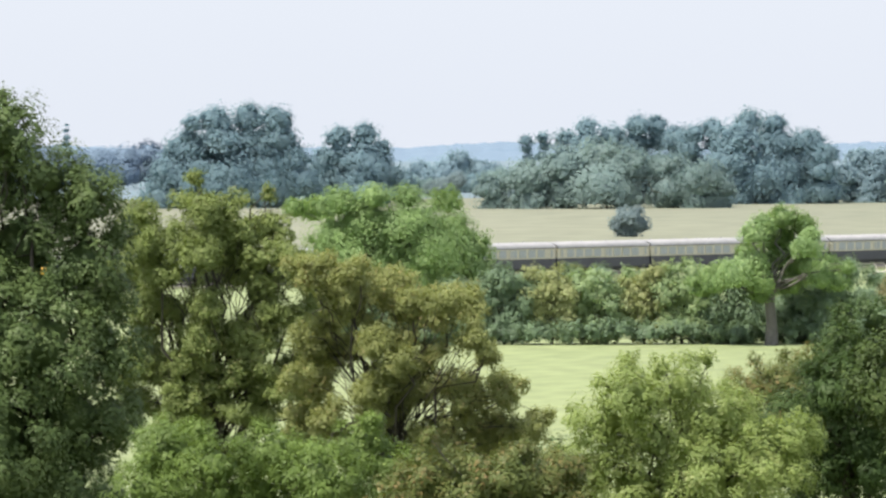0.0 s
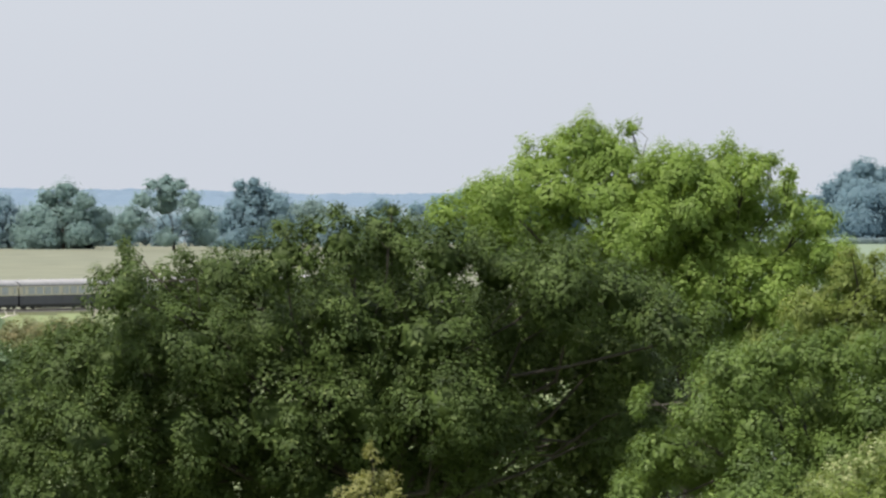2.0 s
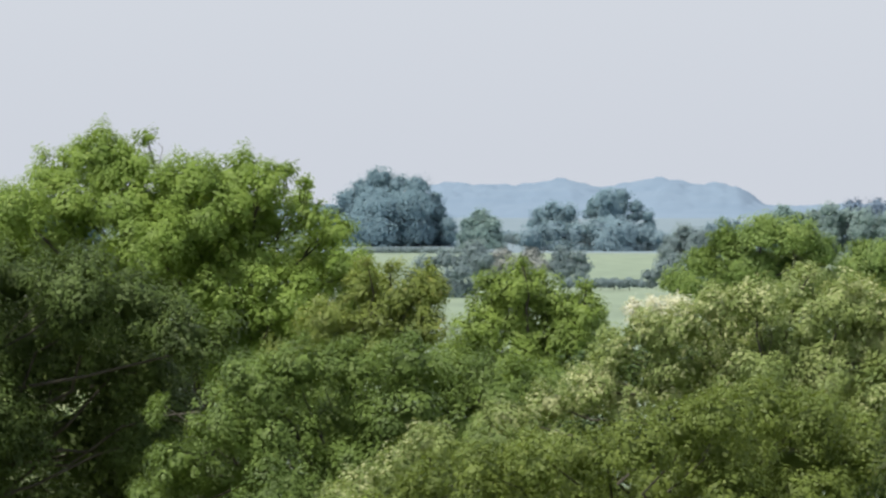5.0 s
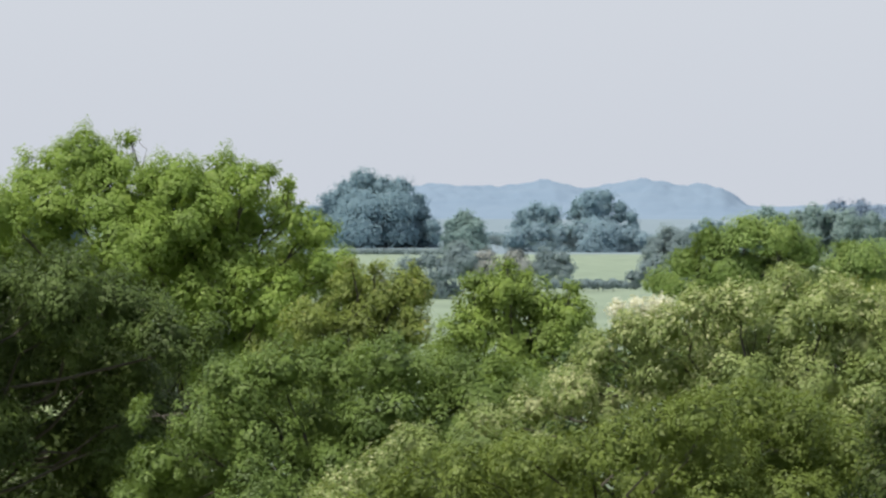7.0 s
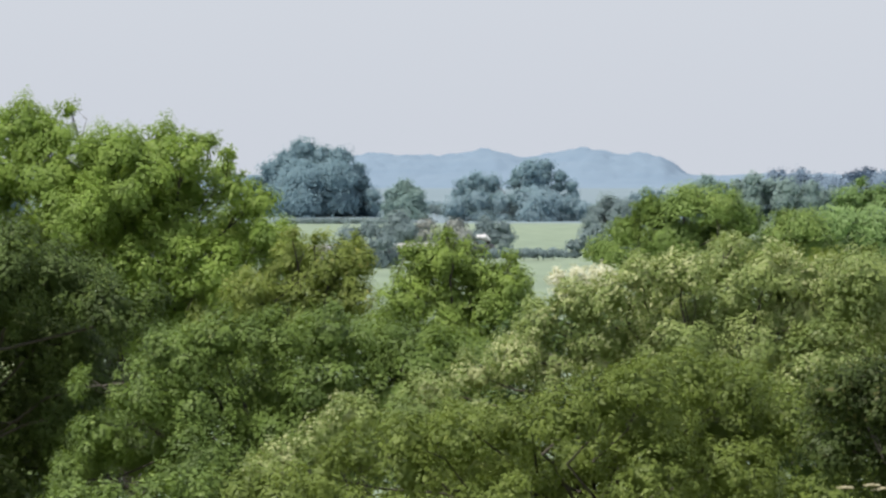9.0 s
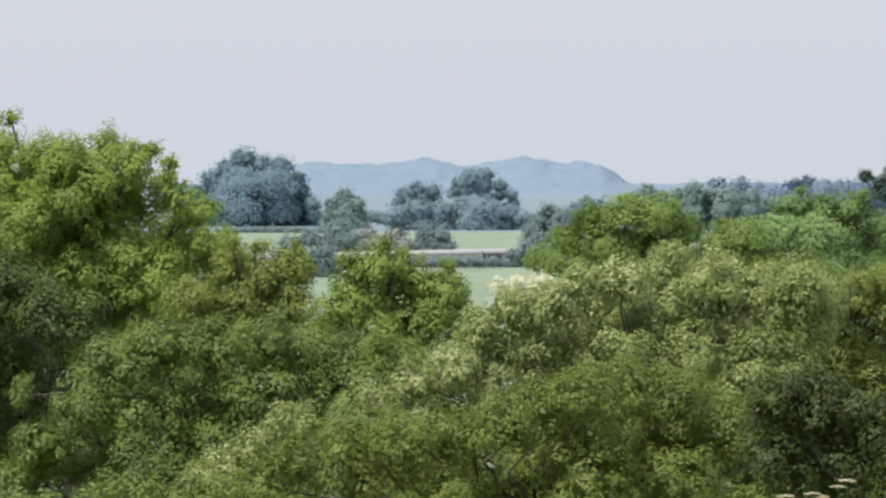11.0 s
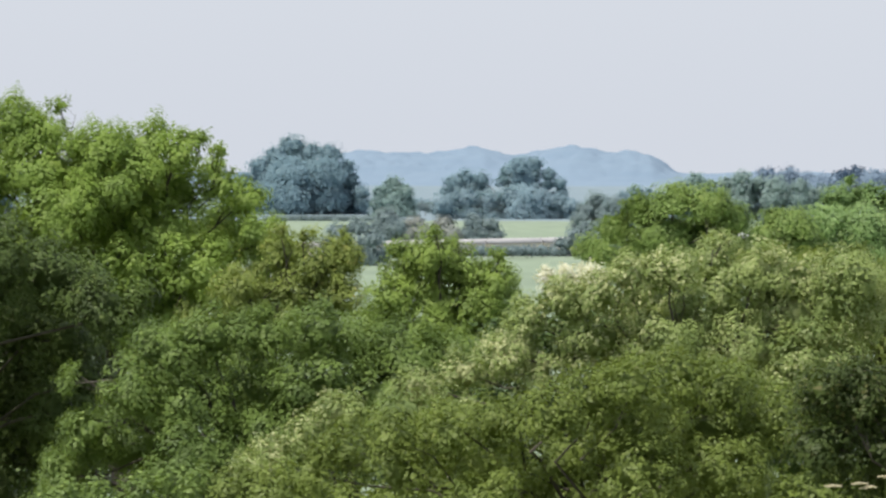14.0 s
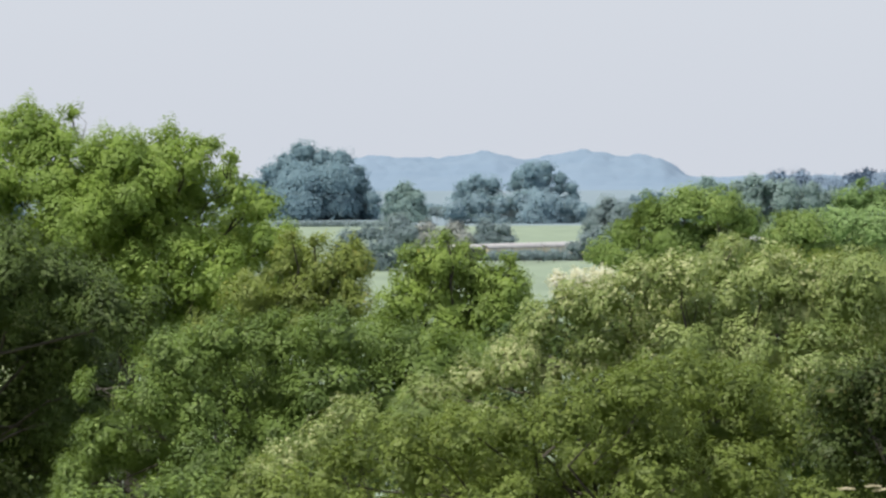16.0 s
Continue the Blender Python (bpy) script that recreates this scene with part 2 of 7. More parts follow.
WARNING_YELLOW = plain("warning_yellow", (0.74, 0.40, 0.03), (0.80, 0.46, 0.05), 0.8, 0.4, fine=6.0)
RAIL_STEEL = plain("rail_steel", (0.20, 0.17, 0.15), (0.34, 0.31, 0.29), 2.0, 0.4, metal=0.8)
TIMBER = plain("sleeper_timber", (0.12, 0.10, 0.085), (0.19, 0.165, 0.14), 1.4, 0.9)
UMBEL = plain("umbel_cream", (0.42, 0.38, 0.25), (0.52, 0.47, 0.32), 6.0, 0.9)
STEAM = plain("steam_white", (0.78, 0.78, 0.80), (0.82, 0.82, 0.84), 0.7, 1.0)
GLASS, gn, gl, gp = nodes_of("carriage_glass_sky_pale")
# pale grey base imitates the sky reflected in the panes
gp.inputs["Base Color"].default_value = (0.44, 0.45, 0.47, 1.0)
gp.inputs["Roughness"].default_value, gp.inputs["Specular IOR Level"].default_value = 0.06, 0.8


# ---- mesh helpers ----
def mesh_from(name, verts, faces, mats, smooth=False, index=None):
    me = bpy.data.meshes.new(name)
    verts = np.asarray(verts, dtype=np.float32).reshape(-1, 3)
    sizes = np.array([len(f) for f in faces], dtype=np.int32) if not isinstance(faces, np.ndarray) else np.full(len(faces), faces.shape[1], dtype=np.int32)
    flat = np.concatenate([np.asarray(f, dtype=np.int32) for f in faces]) if not isinstance(faces, np.ndarray) else faces.astype(np.int32).ravel()
    me.vertices.add(len(verts))
    me.vertices.foreach_set("co", verts.ravel())
    me.loops.add(len(flat))
    me.loops.foreach_set("vertex_index", flat)
    me.polygons.add(len(sizes))
    me.polygons.foreach_set("loop_start", np.concatenate([[0], np.cumsum(sizes)[:-1]]).astype(np.int32))
    if smooth:
        me.polygons.foreach_set("use_smooth", np.ones(len(sizes), dtype=bool))
    for m in mats:
        me.materials.append(m)
    if index is not None:
        me.polygons.foreach_set("material_index", np.asarray(index, dtype=np.int32))
    me.update(calc_edges=True)
    return me


def part(name, bm, material, parent, label=""):
    """One mesh object under a thing or under a part, from a bmesh or a finished mesh."""
    if isinstance(bm, bmesh.types.BMesh):
        me = bpy.data.meshes.new(name)
        bm.to_mesh(me)
        bm.free()
    else:
        me = bm
    if not me.materials:
        me.materials.append(material)
    ob = new(name, me)
    ob.parent = parent
    if label:
        tagged(ob, label)
    return ob


def thing(name, place, label, category, group="", turn=0.0):
    ob = new(name)
    ob.matrix_basis = pose(*place, 0, 0, turn)
    ob.empty_display_size = 0.5
    return tagged(ob, label, category, group)


def box(bm, x0, x1, y0, y1, z0, z1, bevel=0.0):
    made = bmesh.ops.create_cube(bm, size=1.0, matrix=Matrix.LocRotScale(((x0 + x1) / 2, (y0 + y1) / 2, (z0 + z1) / 2), None, (x1 - x0, y1 - y0, z1 - z0)))
    if bevel:
        edges = list({e for v in made["verts"] for e in v.link_edges})
        bmesh.ops.bevel(bm, geom=edges, offset=bevel, segments=2, affect="EDGES")
    return bm


def rod(bm, centre, radius, length, axis, seg=14, r2=None):
    turn = {"x": Euler((0, radians(90), 0)), "y": Euler((radians(90), 0, 0)), "z": Euler((0, 0, 0))}[axis]
    bmesh.ops.create_cone(bm, cap_ends=True, segments=seg, radius1=radius, radius2=radius if r2 is None else r2, depth=length,
                          matrix=Matrix.LocRotScale(centre, turn, None))
    return bm


# ---- ground ----
def ease(v, lo, hi):
    s = min(1.0, max(0.0, (v - lo) / (hi - lo)))
    return s * s * (3 - 2 * s)


def ground_height(x, y):
    """A hillside under the eye, flat fields beyond, and a low swell before the railway in the east."""
    r, b = math.hypot(x, y), math.degrees(math.atan2(x, y))
    s = min(1.0, max(0.0, (r - 15.0) / 265.0))
    z = 18.9 * (1 - s) ** 1.25
    z += 4.4 * math.exp(-((r - 1190.0) / 105.0) ** 2) * ease(b, -2.2, -1.0) * (1 - ease(b, 25.0, 40.0))
    return z + 0.12 * noise.noise((x / 60.0, y / 60.0, 0.0)) * ease(r, 200.0, 500.0)


RAIL_BEARING = -60.75
RAIL_OFF = 675.0
RAIL_N = Vector((math.sin(radians(RAIL_BEARING)), math.cos(radians(RAIL_BEARING)), 0.0))
RAIL_U = Vector((math.cos(radians(RAIL_BEARING)), -math.sin(radians(RAIL_BEARING)), 0.0))
RAIL_Z = 0.35


def on_line(s, z=RAIL_Z):
    p = RAIL_N * RAIL_OFF + RAIL_U * s
    return Vector((p.x, p.y, z))


def build_ground():
    bearings = np.concatenate([np.arange(-180, -20, 4.0), np.arange(-20, 10, 0.25), np.arange(10, 180, 4.0)])
    radii = np.concatenate([[0.5], np.arange(10, 300, 10.0), np.arange(300, 2400, 16.0), np.geomspace(2400, 4950, 30)])
    verts, faces, index = [], [tuple(range(len(bearings) - 1, -1, -1))], [0]
    for r in radii:
        for b in bearings:
            x, y = r * math.sin(radians(b)), r * math.cos(radians(b))
            verts.append((x, y, ground_height(x, y)))
    nb = len(bearings)
    for i in range(len(radii) - 1):
        for j in range(nb):
            k = (j + 1) % nb
            faces.append((i * nb + j, i * nb + k, (i + 1) * nb + k, (i + 1) * nb + j))
            r, b = (radii[i] + radii[i + 1]) / 2, bearings[j]
            x, y = r * math.sin(radians(b)), r * math.cos(radians(b))
            side = x * RAIL_N.x + y * RAIL_N.y - RAIL_OFF
            if r < 330:
                zone = 0
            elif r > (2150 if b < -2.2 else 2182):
                # outermost ground takes the haze-coloured material
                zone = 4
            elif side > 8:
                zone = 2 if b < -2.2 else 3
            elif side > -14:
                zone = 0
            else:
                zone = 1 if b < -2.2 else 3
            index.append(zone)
    ob = new("ground", mesh_from("ground", verts, faces, [ROUGH, MEADOW, HAY, PASTURE, PLAIN_HAZED], True, index))
    return tagged(ob, "grassy hillside, mown meadow and open hay fields", "ground", kind="structure")


build_ground()


# ---- trees and shrubs ----
SWAYING = []


def core_shape(level):
    bm = bmesh.new()
    bmesh.ops.create_icosphere(bm, subdivisions=level, radius=1.0)
    shape = np.array([v.co for v in bm.verts]), np.array([[v.index for v in f.verts] for f in bm.faces])
    bm.free()
    return shape


CORE, CLUMP = core_shape(1), core_shape(2)


def tube(path, radii, sides, verts, faces):
    start = len(verts)
    for i, p in enumerate(path):
        way = (path[min(i + 1, len(path) - 1)] - path[max(i - 1, 0)]).normalized()
        a = way.orthogonal().normalized()
        c = way.cross(a)
        for k in range(sides):
            t = 2 * math.pi * k / sides
            verts.append(p + (a * math.cos(t) + c * math.sin(t)) * radii[i])
    for i in range(len(path) - 1):
        for k in range(sides):
            a, b = start + i * sides + k, start + i * sides + (k + 1) % sides
            faces.append((a, b, b + sides, a + sides))


def bend(rng, a, b, wob, steps=5):
    d = (b - a).length
    mid = [a.lerp(b, i / steps) + Vector(rng.normal(0, 1, 3)) * wob * d * math.sin(math.pi * i / steps) for i in range(steps + 1)]
    for i in range(1, steps):
        mid[i].z += 0.08 * d * math.sin(math.pi * i / steps)
    return mid


def unit(rng, n):
    d = rng.normal(0, 1, (n, 3))
    return d / np.linalg.norm(d, axis=1)[:, None]


def crown_mesh(name, rng, lobes, mat, size, cover, fill, loose):
    """Leaf blades in rounded tufts; the tufts crowd over the lobes of a crown, with dark hollows between them."""
    lobes = np.array(lobes)
    squash = np.array([1, 1, 0.9])
    at, out, scale = [], [], []
    for i, (x, y, z, r) in enumerate(lobes):
        tuft = min(max(0.32 * r, 2.2 * size), (2.6 if size < 0.05 else 3.4 if size < 0.2 else 4.2) * size, 0.8 * r)
        n = max(4, int(3.5 * (r / tuft) ** 2 * fill))
        d = unit(rng, n)
        d = d[(d[:, 2] > -0.5) | (rng.random(n) < 0.45)]
        c = np.array([x, y, z]) + d * (r - tuft * (0.95 - 1.0 * rng.random(len(d)) ** 1.6))[:, None] * squash
        keep = np.ones(len(c), bool)
        for j, o in enumerate(lobes):
            if j != i:
                keep &= np.linalg.norm((c - o[:3]) / squash, axis=1) > o[3] * 0.62
        for p, w in zip(c[keep], d[keep]):
            t = tuft * rng.uniform(0.5, 1.45)
            m = max(8, int(1.45 * math.pi * t * t * cover / (0.31 * size * size)))
            e = unit(rng, m)
            e = e[e @ (0.6 * w + np.array([0, 0, 0.7])) > -0.22]
            rad = t * (0.60 + 0.54 * rng.random(len(e)) ** 0.8)
            long = 0.6 * w + np.array([0, 0, 0.4]) + rng.normal(0, 0.45, 3)
            long /= np.linalg.norm(long)
            at.append(p + (e * 0.86 + (e @ long)[:, None] * long * 0.55) * rad[:, None])
            out.append(0.75 * e + 0.5 * w)
            scale.append(np.full(len(e), rng.uniform(0.85, 1.15)))
        # inner foliage that closes the crown
        m = int((0.45 if size < 0.2 and fill > 0.8 else 0.9 if size < 0.3 else 0.3) * math.pi * r * r * fill / (0.31 * (1.7 * size) ** 2))
        e = unit(rng, m)
        at.append(np.array([x, y, z]) + e * (r * 0.72 * rng.random(m) ** 0.4)[:, None])
        out.append(e)
        scale.append(np.full(m, 1.7))
        # young shoots that break the outline
        if size < 0.36:
            for w in unit(rng, int(5 + 1.1 * r / size)):
                w[2] = abs(w[2]) * 0.9 + rng.uniform(-0.25, 0.1)
                foot = np.array([x, y, z]) + w * r * 0.93 * squash
                if any(np.linalg.norm(foot - o[:3]) < o[3] * 0.9 for j, o in enumerate(lobes) if j != i):
                    continue
                way = w * 0.7 + np.array([0, 0, 0.55]) + rng.normal(0, 0.25, 3)
                way /= np.linalg.norm(way)
                reach = size * rng.uniform(1.2, 3.4)
                m = int(reach / size * 6)
                q = rng.random(m)
                at.append(foot + way * (q * reach)[:, None] + rng.normal(0, 0.32 * size, (m, 3)) * (1.15 - q)[:, None])
                out.append(np.tile(way, (m, 1)) * 0.5 + unit(rng, m) * 0.6)
                scale.append(0.95 - 0.3 * q)
    p, d, s = np.concatenate(at), np.concatenate(out), np.concatenate(scale)
    n = len(p)
    p = p + rng.normal(0, 0.25 * size, (n, 3))
    nor = d * 1.0 + np.array([0, 0, 0.5]) + rng.normal(0, loose, (n, 3))
    nor /= np.linalg.norm(nor, axis=1)[:, None]
    ax = d * 0.3 + rng.normal(0, 0.8, (n, 3)) + np.array([0, 0, -0.15])
    ax -= nor * (ax * nor).sum(axis=1)[:, None]
    ax /= np.linalg.norm(ax, axis=1)[:, None] + 1e-9
    side = np.cross(nor, ax)
    length = size * s * (0.8 + 0.65 * rng.random(n))
    L, W = (ax * length[:, None]), (side * length[:, None] * 0.33)
    v = np.stack([p - W, p + W, p + L], axis=1).reshape(-1, 3)
    faces = np.arange(3 * n).reshape(-1, 3)
    if size >= 0.3 or fill > 0.9:
        # a closed mass of twigs and leaves deep inside
        ball, tri = CORE
        m = len(lobes)
        wob = 1.0 + 0.14 * rng.normal(0, 1, (m, len(ball), 1))
        core = ball[None] * (lobes[:, 3] * (0.78 if size >= 0.38 else 0.60 if size >= 0.2 else 0.50))[:, None, None] * squash * wob + lobes[:, None, :3]
        faces = np.concatenate([faces, (tri[None] + (np.arange(m) * len(ball))[:, None, None] + len(v)).reshape(-1, 3)])
        v = np.concatenate([v, core.reshape(-1, 3)])
    return mesh_from(name, v, faces, [mat])


def massed_crown(name, rng, lobes, mat, size, cover, fill):
    """A heavy summer crown: uneven boughs crowded together, each a dense mass thickly covered with leaf sprays."""
    squash = np.array([1, 1, 0.9])
    boughs = []
    for x, y, z, r in lobes:
        boughs.append((x, y, z, r * 1.06))
        for d in unit(rng, int(8 + 1.5 * r)):
            d[2] = abs(d[2]) * 1.1 - 0.3
            g = r * rng.uniform(0.22, 0.44)
            q = d * (r * rng.uniform(0.98, 1.10) - g)
            boughs.append((x + q[0], y + q[1], z + q[2], g))
    lobes = np.array(boughs)
    middle = np.average(lobes[:, :3], axis=0, weights=lobes[:, 3])
    ball, tri = CLUMP
    verts, faces, at, out = [], [], [], []
    for i, (x, y, z, r) in enumerate(lobes):
        c = np.array([x, y, z])
        verts.append(ball * 0.66 * r * squash * (1.0 + 0.10 * rng.normal(0, 1, (len(ball), 1))) + c)
        faces.append(tri + i * len(ball))
        e = unit(rng, max(12, int(4 * math.pi * r * r * cover * fill / (0.31 * size * size))))
        e = e[e[:, 2] > -0.6]
        wave = rng.normal(0, 1, (6, 3)) * 5.0
        lump = 0.06 * np.sin(e @ wave.T + rng.random(6) * 6.28).sum(axis=1)
        q = c + e * (r * (1.12 + lump - 0.40 * rng.random(len(e))))[:, None] * squash
        keep = np.ones(len(q), bool)
        for j, o in enumerate(lobes):
            if j != i and np.linalg.norm(c - o[:3]) < r * 1.2 + o[3]:
                keep &= np.linalg.norm((q - o[:3]) / squash, axis=1) > 0.74 * o[3]
        at.append(q[keep])
        out.append(e[keep])
    count = len(lobes) * len(ball)
    p, d = np.concatenate(at), np.concatenate(out)
    n = len(p)
    whole = (p - middle) / (np.linalg.norm(p - middle, axis=1)[:, None] + 1e-6)
    nor = 0.25 * d + 0.8 * whole + rng.normal(0, 0.25, (n, 3)) + np.array([0, 0, 0.25])
    nor /= np.linalg.norm(nor, axis=1)[:, None]
    ax = np.cross(nor, rng.normal(0, 1, (n, 3)))
    ax /= np.linalg.norm(ax, axis=1)[:, None] + 1e-9
    side = np.cross(nor, ax)
    length = (size * (0.6 + 0.7 * rng.random(n)))[:, None]
    L, W = ax * length * 0.5, side * length * 0.34
    leaf = np.stack([p - L - W, p - L + W, p + L], axis=1).reshape(-1, 3)
    faces.append(np.arange(3 * n).reshape(-1, 3) + count)
    return mesh_from(name, np.concatenate(verts + [leaf]), np.concatenate(faces), [mat], True)


def plant(name, label, x, y, lobes, style, group="", limbs=2, fill=1.0, twigs=0, cat="", sway=0, girth=0.0, loose=0.10, back=False, skirt=0.0, ragged=0.0, massed=False):
    """A tree or shrub: a tapered stem with limbs into every lobe, and a crown of leaf sprays. Lobes: east, north of the foot, height above the plain, radius."""
    leaf, bark, size, cover = style
    rng = np.random.default_rng(int(abs(x * 13.7 + y * 7.1) * 10) % 100000 + 3)
    z0 = ground_height(x, y)
    lobes = [(a, b, c - z0, r) for a, b, c, r in lobes]
    away = Vector((x, y, 0)).normalized()
    massed = massed or size >= 0.44
    if ragged and not massed:
        # uneven crown: each bough ends in a few small sprays
        sprays = []
        for a, b, c, r in lobes:
            n = 5 if r > 1.2 - ragged else 1
            for d in unit(rng, n) * (rng.uniform(0.5, 0.85, (n, 1)) * ragged if n > 1 else 0.0):
                sprays.append((a + d[0] * r, b + d[1] * r, c + d[2] * r * 0.85, r * (rng.uniform(0.38, 0.6) / ragged ** 0.7 if n > 1 else 1.0)))
        lobes = sprays
    if back:
        # the far side of the crown
        wide = max(abs(a * away.y - b * away.x) for a, b, _, _ in lobes)
        for a, b, c, r in lobes[::3]:
            if r > 0.35 * max(l[3] for l in lobes):
                q = min(4.5, math.sqrt(max(0.0, 1 - ((a * away.y - b * away.x) / (wide + 0.5 * r)) ** 2)) * wide) * rng.uniform(0.4, 0.8)
                lobes.append((a + away.x * q, b + away.y * q, c - 0.25 * r, 1.1 * r))
    if skirt:
        # lower branches that reach down to the grass
        for a, b, c, r in list(lobes):
            c -= 1.05 * r
            while c > -0.2 * r:
                g = r * rng.uniform(0.85, 1.15)
                lobes.append((a + rng.uniform(-0.4, 0.4) * r, b + rng.uniform(-0.5, 0.5) * r, c, g))
                c -= 1.25 * g * skirt
    ob = thing(name, (x, y, z0), label, cat or ("tree" if name.endswith("tree") or name == "wood_edge" else "shrub"), group)
    top = max(c + r for _, _, c, r in lobes)
    low = min(c - r for _, _, c, r in lobes)
    mean = Vector(np.average([l[:3] for l in lobes], axis=0, weights=[l[3] for l in lobes]))
    fork = Vector((mean.x * 0.3, mean.y * 0.3, max(0.25 * top, min(low + 0.25 * (top - low), mean.z * 0.8))))
    girth = girth or 0.018 * top + 0.02
    verts, faces = [], []
    stem = bend(rng, Vector((0, 0, -0.3)), fork, 0.03, 6)
    tube(stem, [girth * (1.22 if i == 0 else 1.06 if i == 1 else 1.0 - 0.05 * i) for i in range(7)], 8, verts, faces)
    for k, (a, b, c, r) in enumerate(lobes):
        goal = Vector((a, b, c))
        start = stem[-1 - int(rng.integers(0, 2))]
        path = bend(rng, start, goal, 0.07, 5)
        g = girth * min(0.42, 0.18 + 0.8 * r / max(top, 1.0))
        if ragged and k % 4:
            g *= 0.4
        tube(path, [g * (1 - 0.15 * i) for i in range(6)], 6, verts, faces)
        for _ in range(limbs):
            d = Vector(rng.normal(0, 1, 3)).normalized()
            d.z = abs(d.z) * 0.8 - 0.1
            sub = bend(rng, path[int(rng.integers(3, 6))], goal + d * r * 0.68, 0.08, 4)
            tube(sub, [g * 0.3 * (1 - 0.2 * i) for i in range(5)], 5, verts, faces)
    part("trunk", mesh_from("trunk", verts, faces, [bark], True), bark, ob)
    if massed:
        leaves = massed_crown("crown", rng, lobes, LEAF[leaf], size, cover, fill)
    else:
        leaves = crown_mesh("crown", rng, lobes, LEAF[leaf], size, cover, fill, loose)
    crown = part("crown", leaves, LEAF[leaf], ob)
    if sway:
        SWAYING.append((crown, rng.random() * 6.28, top))
    return ob


plant("oak_tree", "dark green leafy oak at the edge of the slope", -39.9, 185.8, [(-0.28, -1.44, 20.27, 0.88), (-1.63, -0.33, 19.19, 1.52), (0.38, -0.66, 19.32, 0.95), (1.23, -0.43, 18.93, 0.82), (-0.27, -0.06, 17.79, 1.52), (1.19, -0.25, 17.41, 1.08), (-1.4, -0.84, 16.28, 1.9), (0.18, -1, 15.66, 1.77), (1.5, 0.09, 15.75, 0.89), (-0.83, -1.16, 13.64, 2.15), (0.96, -0.48, 14, 1.39), (1.73, 0.18, 14.1, 0.76), (0.42, -0.42, 12.22, 1.65), (-0.43, -1.32, 21.15, 0.28), (-0.21, -1.2, 20.77, 0.25), (-1.95, -0.63, 20.59, 1.01), (1.63, 0.11, 16.64, 0.7), (1.94, -0.5, 15.26, 0.63), (1.7, 0.44, 17.97, 0.51), (1.98, -0.42, 13.74, 0.7)], OAK_DEEP, group='trees and shrubs on the near slope', fill=1.05, sway=1, back=True)
plant("hawthorn_tree", "open brownish-green hawthorn tree with bare lower limbs", -44.4, 230.8, [(-0.38, -1.59, 18.19, 0.78), (-1.47, -1.69, 17.57, 0.94), (0.59, -0.86, 17.95, 0.86), (1.29, -0.33, 17.39, 0.78), (-2.19, -0.53, 16.3, 0.86), (-0.54, -1.61, 16.63, 1.09), (0.65, -0.33, 16.29, 1.1), (2.04, -0.97, 16.46, 0.94), (-1.64, -0.9, 15.21, 0.86), (0.04, -1.37, 15.06, 0.94), (1.52, -0.76, 15.05, 0.94), (2.86, -0.28, 15.19, 0.86), (-1.23, -0.62, 13.63, 0.63), (1, -1.41, 13.82, 0.7), (2.14, 0.16, 13.61, 0.63), (-0.28, -1.24, 18.97, 0.25), (1.53, -0.31, 18.56, 0.22), (-2.22, -0.82, 13.95, 0.63), (0.25, -0.84, 13.17, 0.55), (2.72, 0.46, 13.92, 0.63), (-2.07, -0.41, 12.68, 0.71), (-0.6, -1.38, 12.41, 0.63)] + [(1.51, -0.8, 12.7, 0.7), (2.72, 0.46, 12.82, 0.71), (0.53, -1.52, 12.42, 0.55), (-1.9, -1.0, 14.3, 0.8), (-0.6, -1.0, 14.0, 0.85), (0.9, -0.8, 14.4, 0.8), (2.0, -0.9, 13.2, 0.75), (-0.4, -1.0, 13.0, 0.8)], OPEN, group='trees and shrubs on the near slope', limbs=1, fill=1.2, sway=1, loose=0.4, back=True, ragged=1.0)
plant("hawthorn_tree", "spreading olive-brown hawthorn tree with bare twiggy limbs", -38.0, 221.8, [(-1.68, -1.53, 16.63, 0.67), (-0.48, -1.47, 16.41, 0.67), (0.15, 0.17, 16.07, 0.75), (1.55, -1.84, 15.96, 0.75), (-0.6, -0.83, 15.87, 0.97), (0.83, -0.31, 15.26, 0.98), (2.02, -0.14, 15.55, 0.75), (2.58, -1.72, 14.84, 0.6), (-1.33, -0.18, 14.5, 0.83), (0.29, -1.64, 14.24, 0.9), (1.38, 0.05, 14.05, 0.68), (2.63, -0.14, 14.2, 0.42), (-0.35, -1.44, 13.04, 0.9), (0.79, -0.1, 13, 0.98), (2.18, -0.23, 13.15, 0.9), (3.29, -0.52, 13.31, 0.6), (2.59, 0.01, 12.39, 0.9), (3.66, 0.01, 12.4, 0.68), (1.13, -0.38, 11.96, 1.05), (4.11, 0.53, 12.75, 0.33), (-1.9, -0.8, 13.7, 0.75), (-1.2, -1.0, 12.8, 0.8), (-1.8, -0.6, 14.9, 0.7), (-2.2, -0.4, 12.6, 0.7)], OPEN_RUST, group='trees and shrubs on the near slope', limbs=1, fill=1.2, sway=1, loose=0.4, back=True, ragged=1.0)
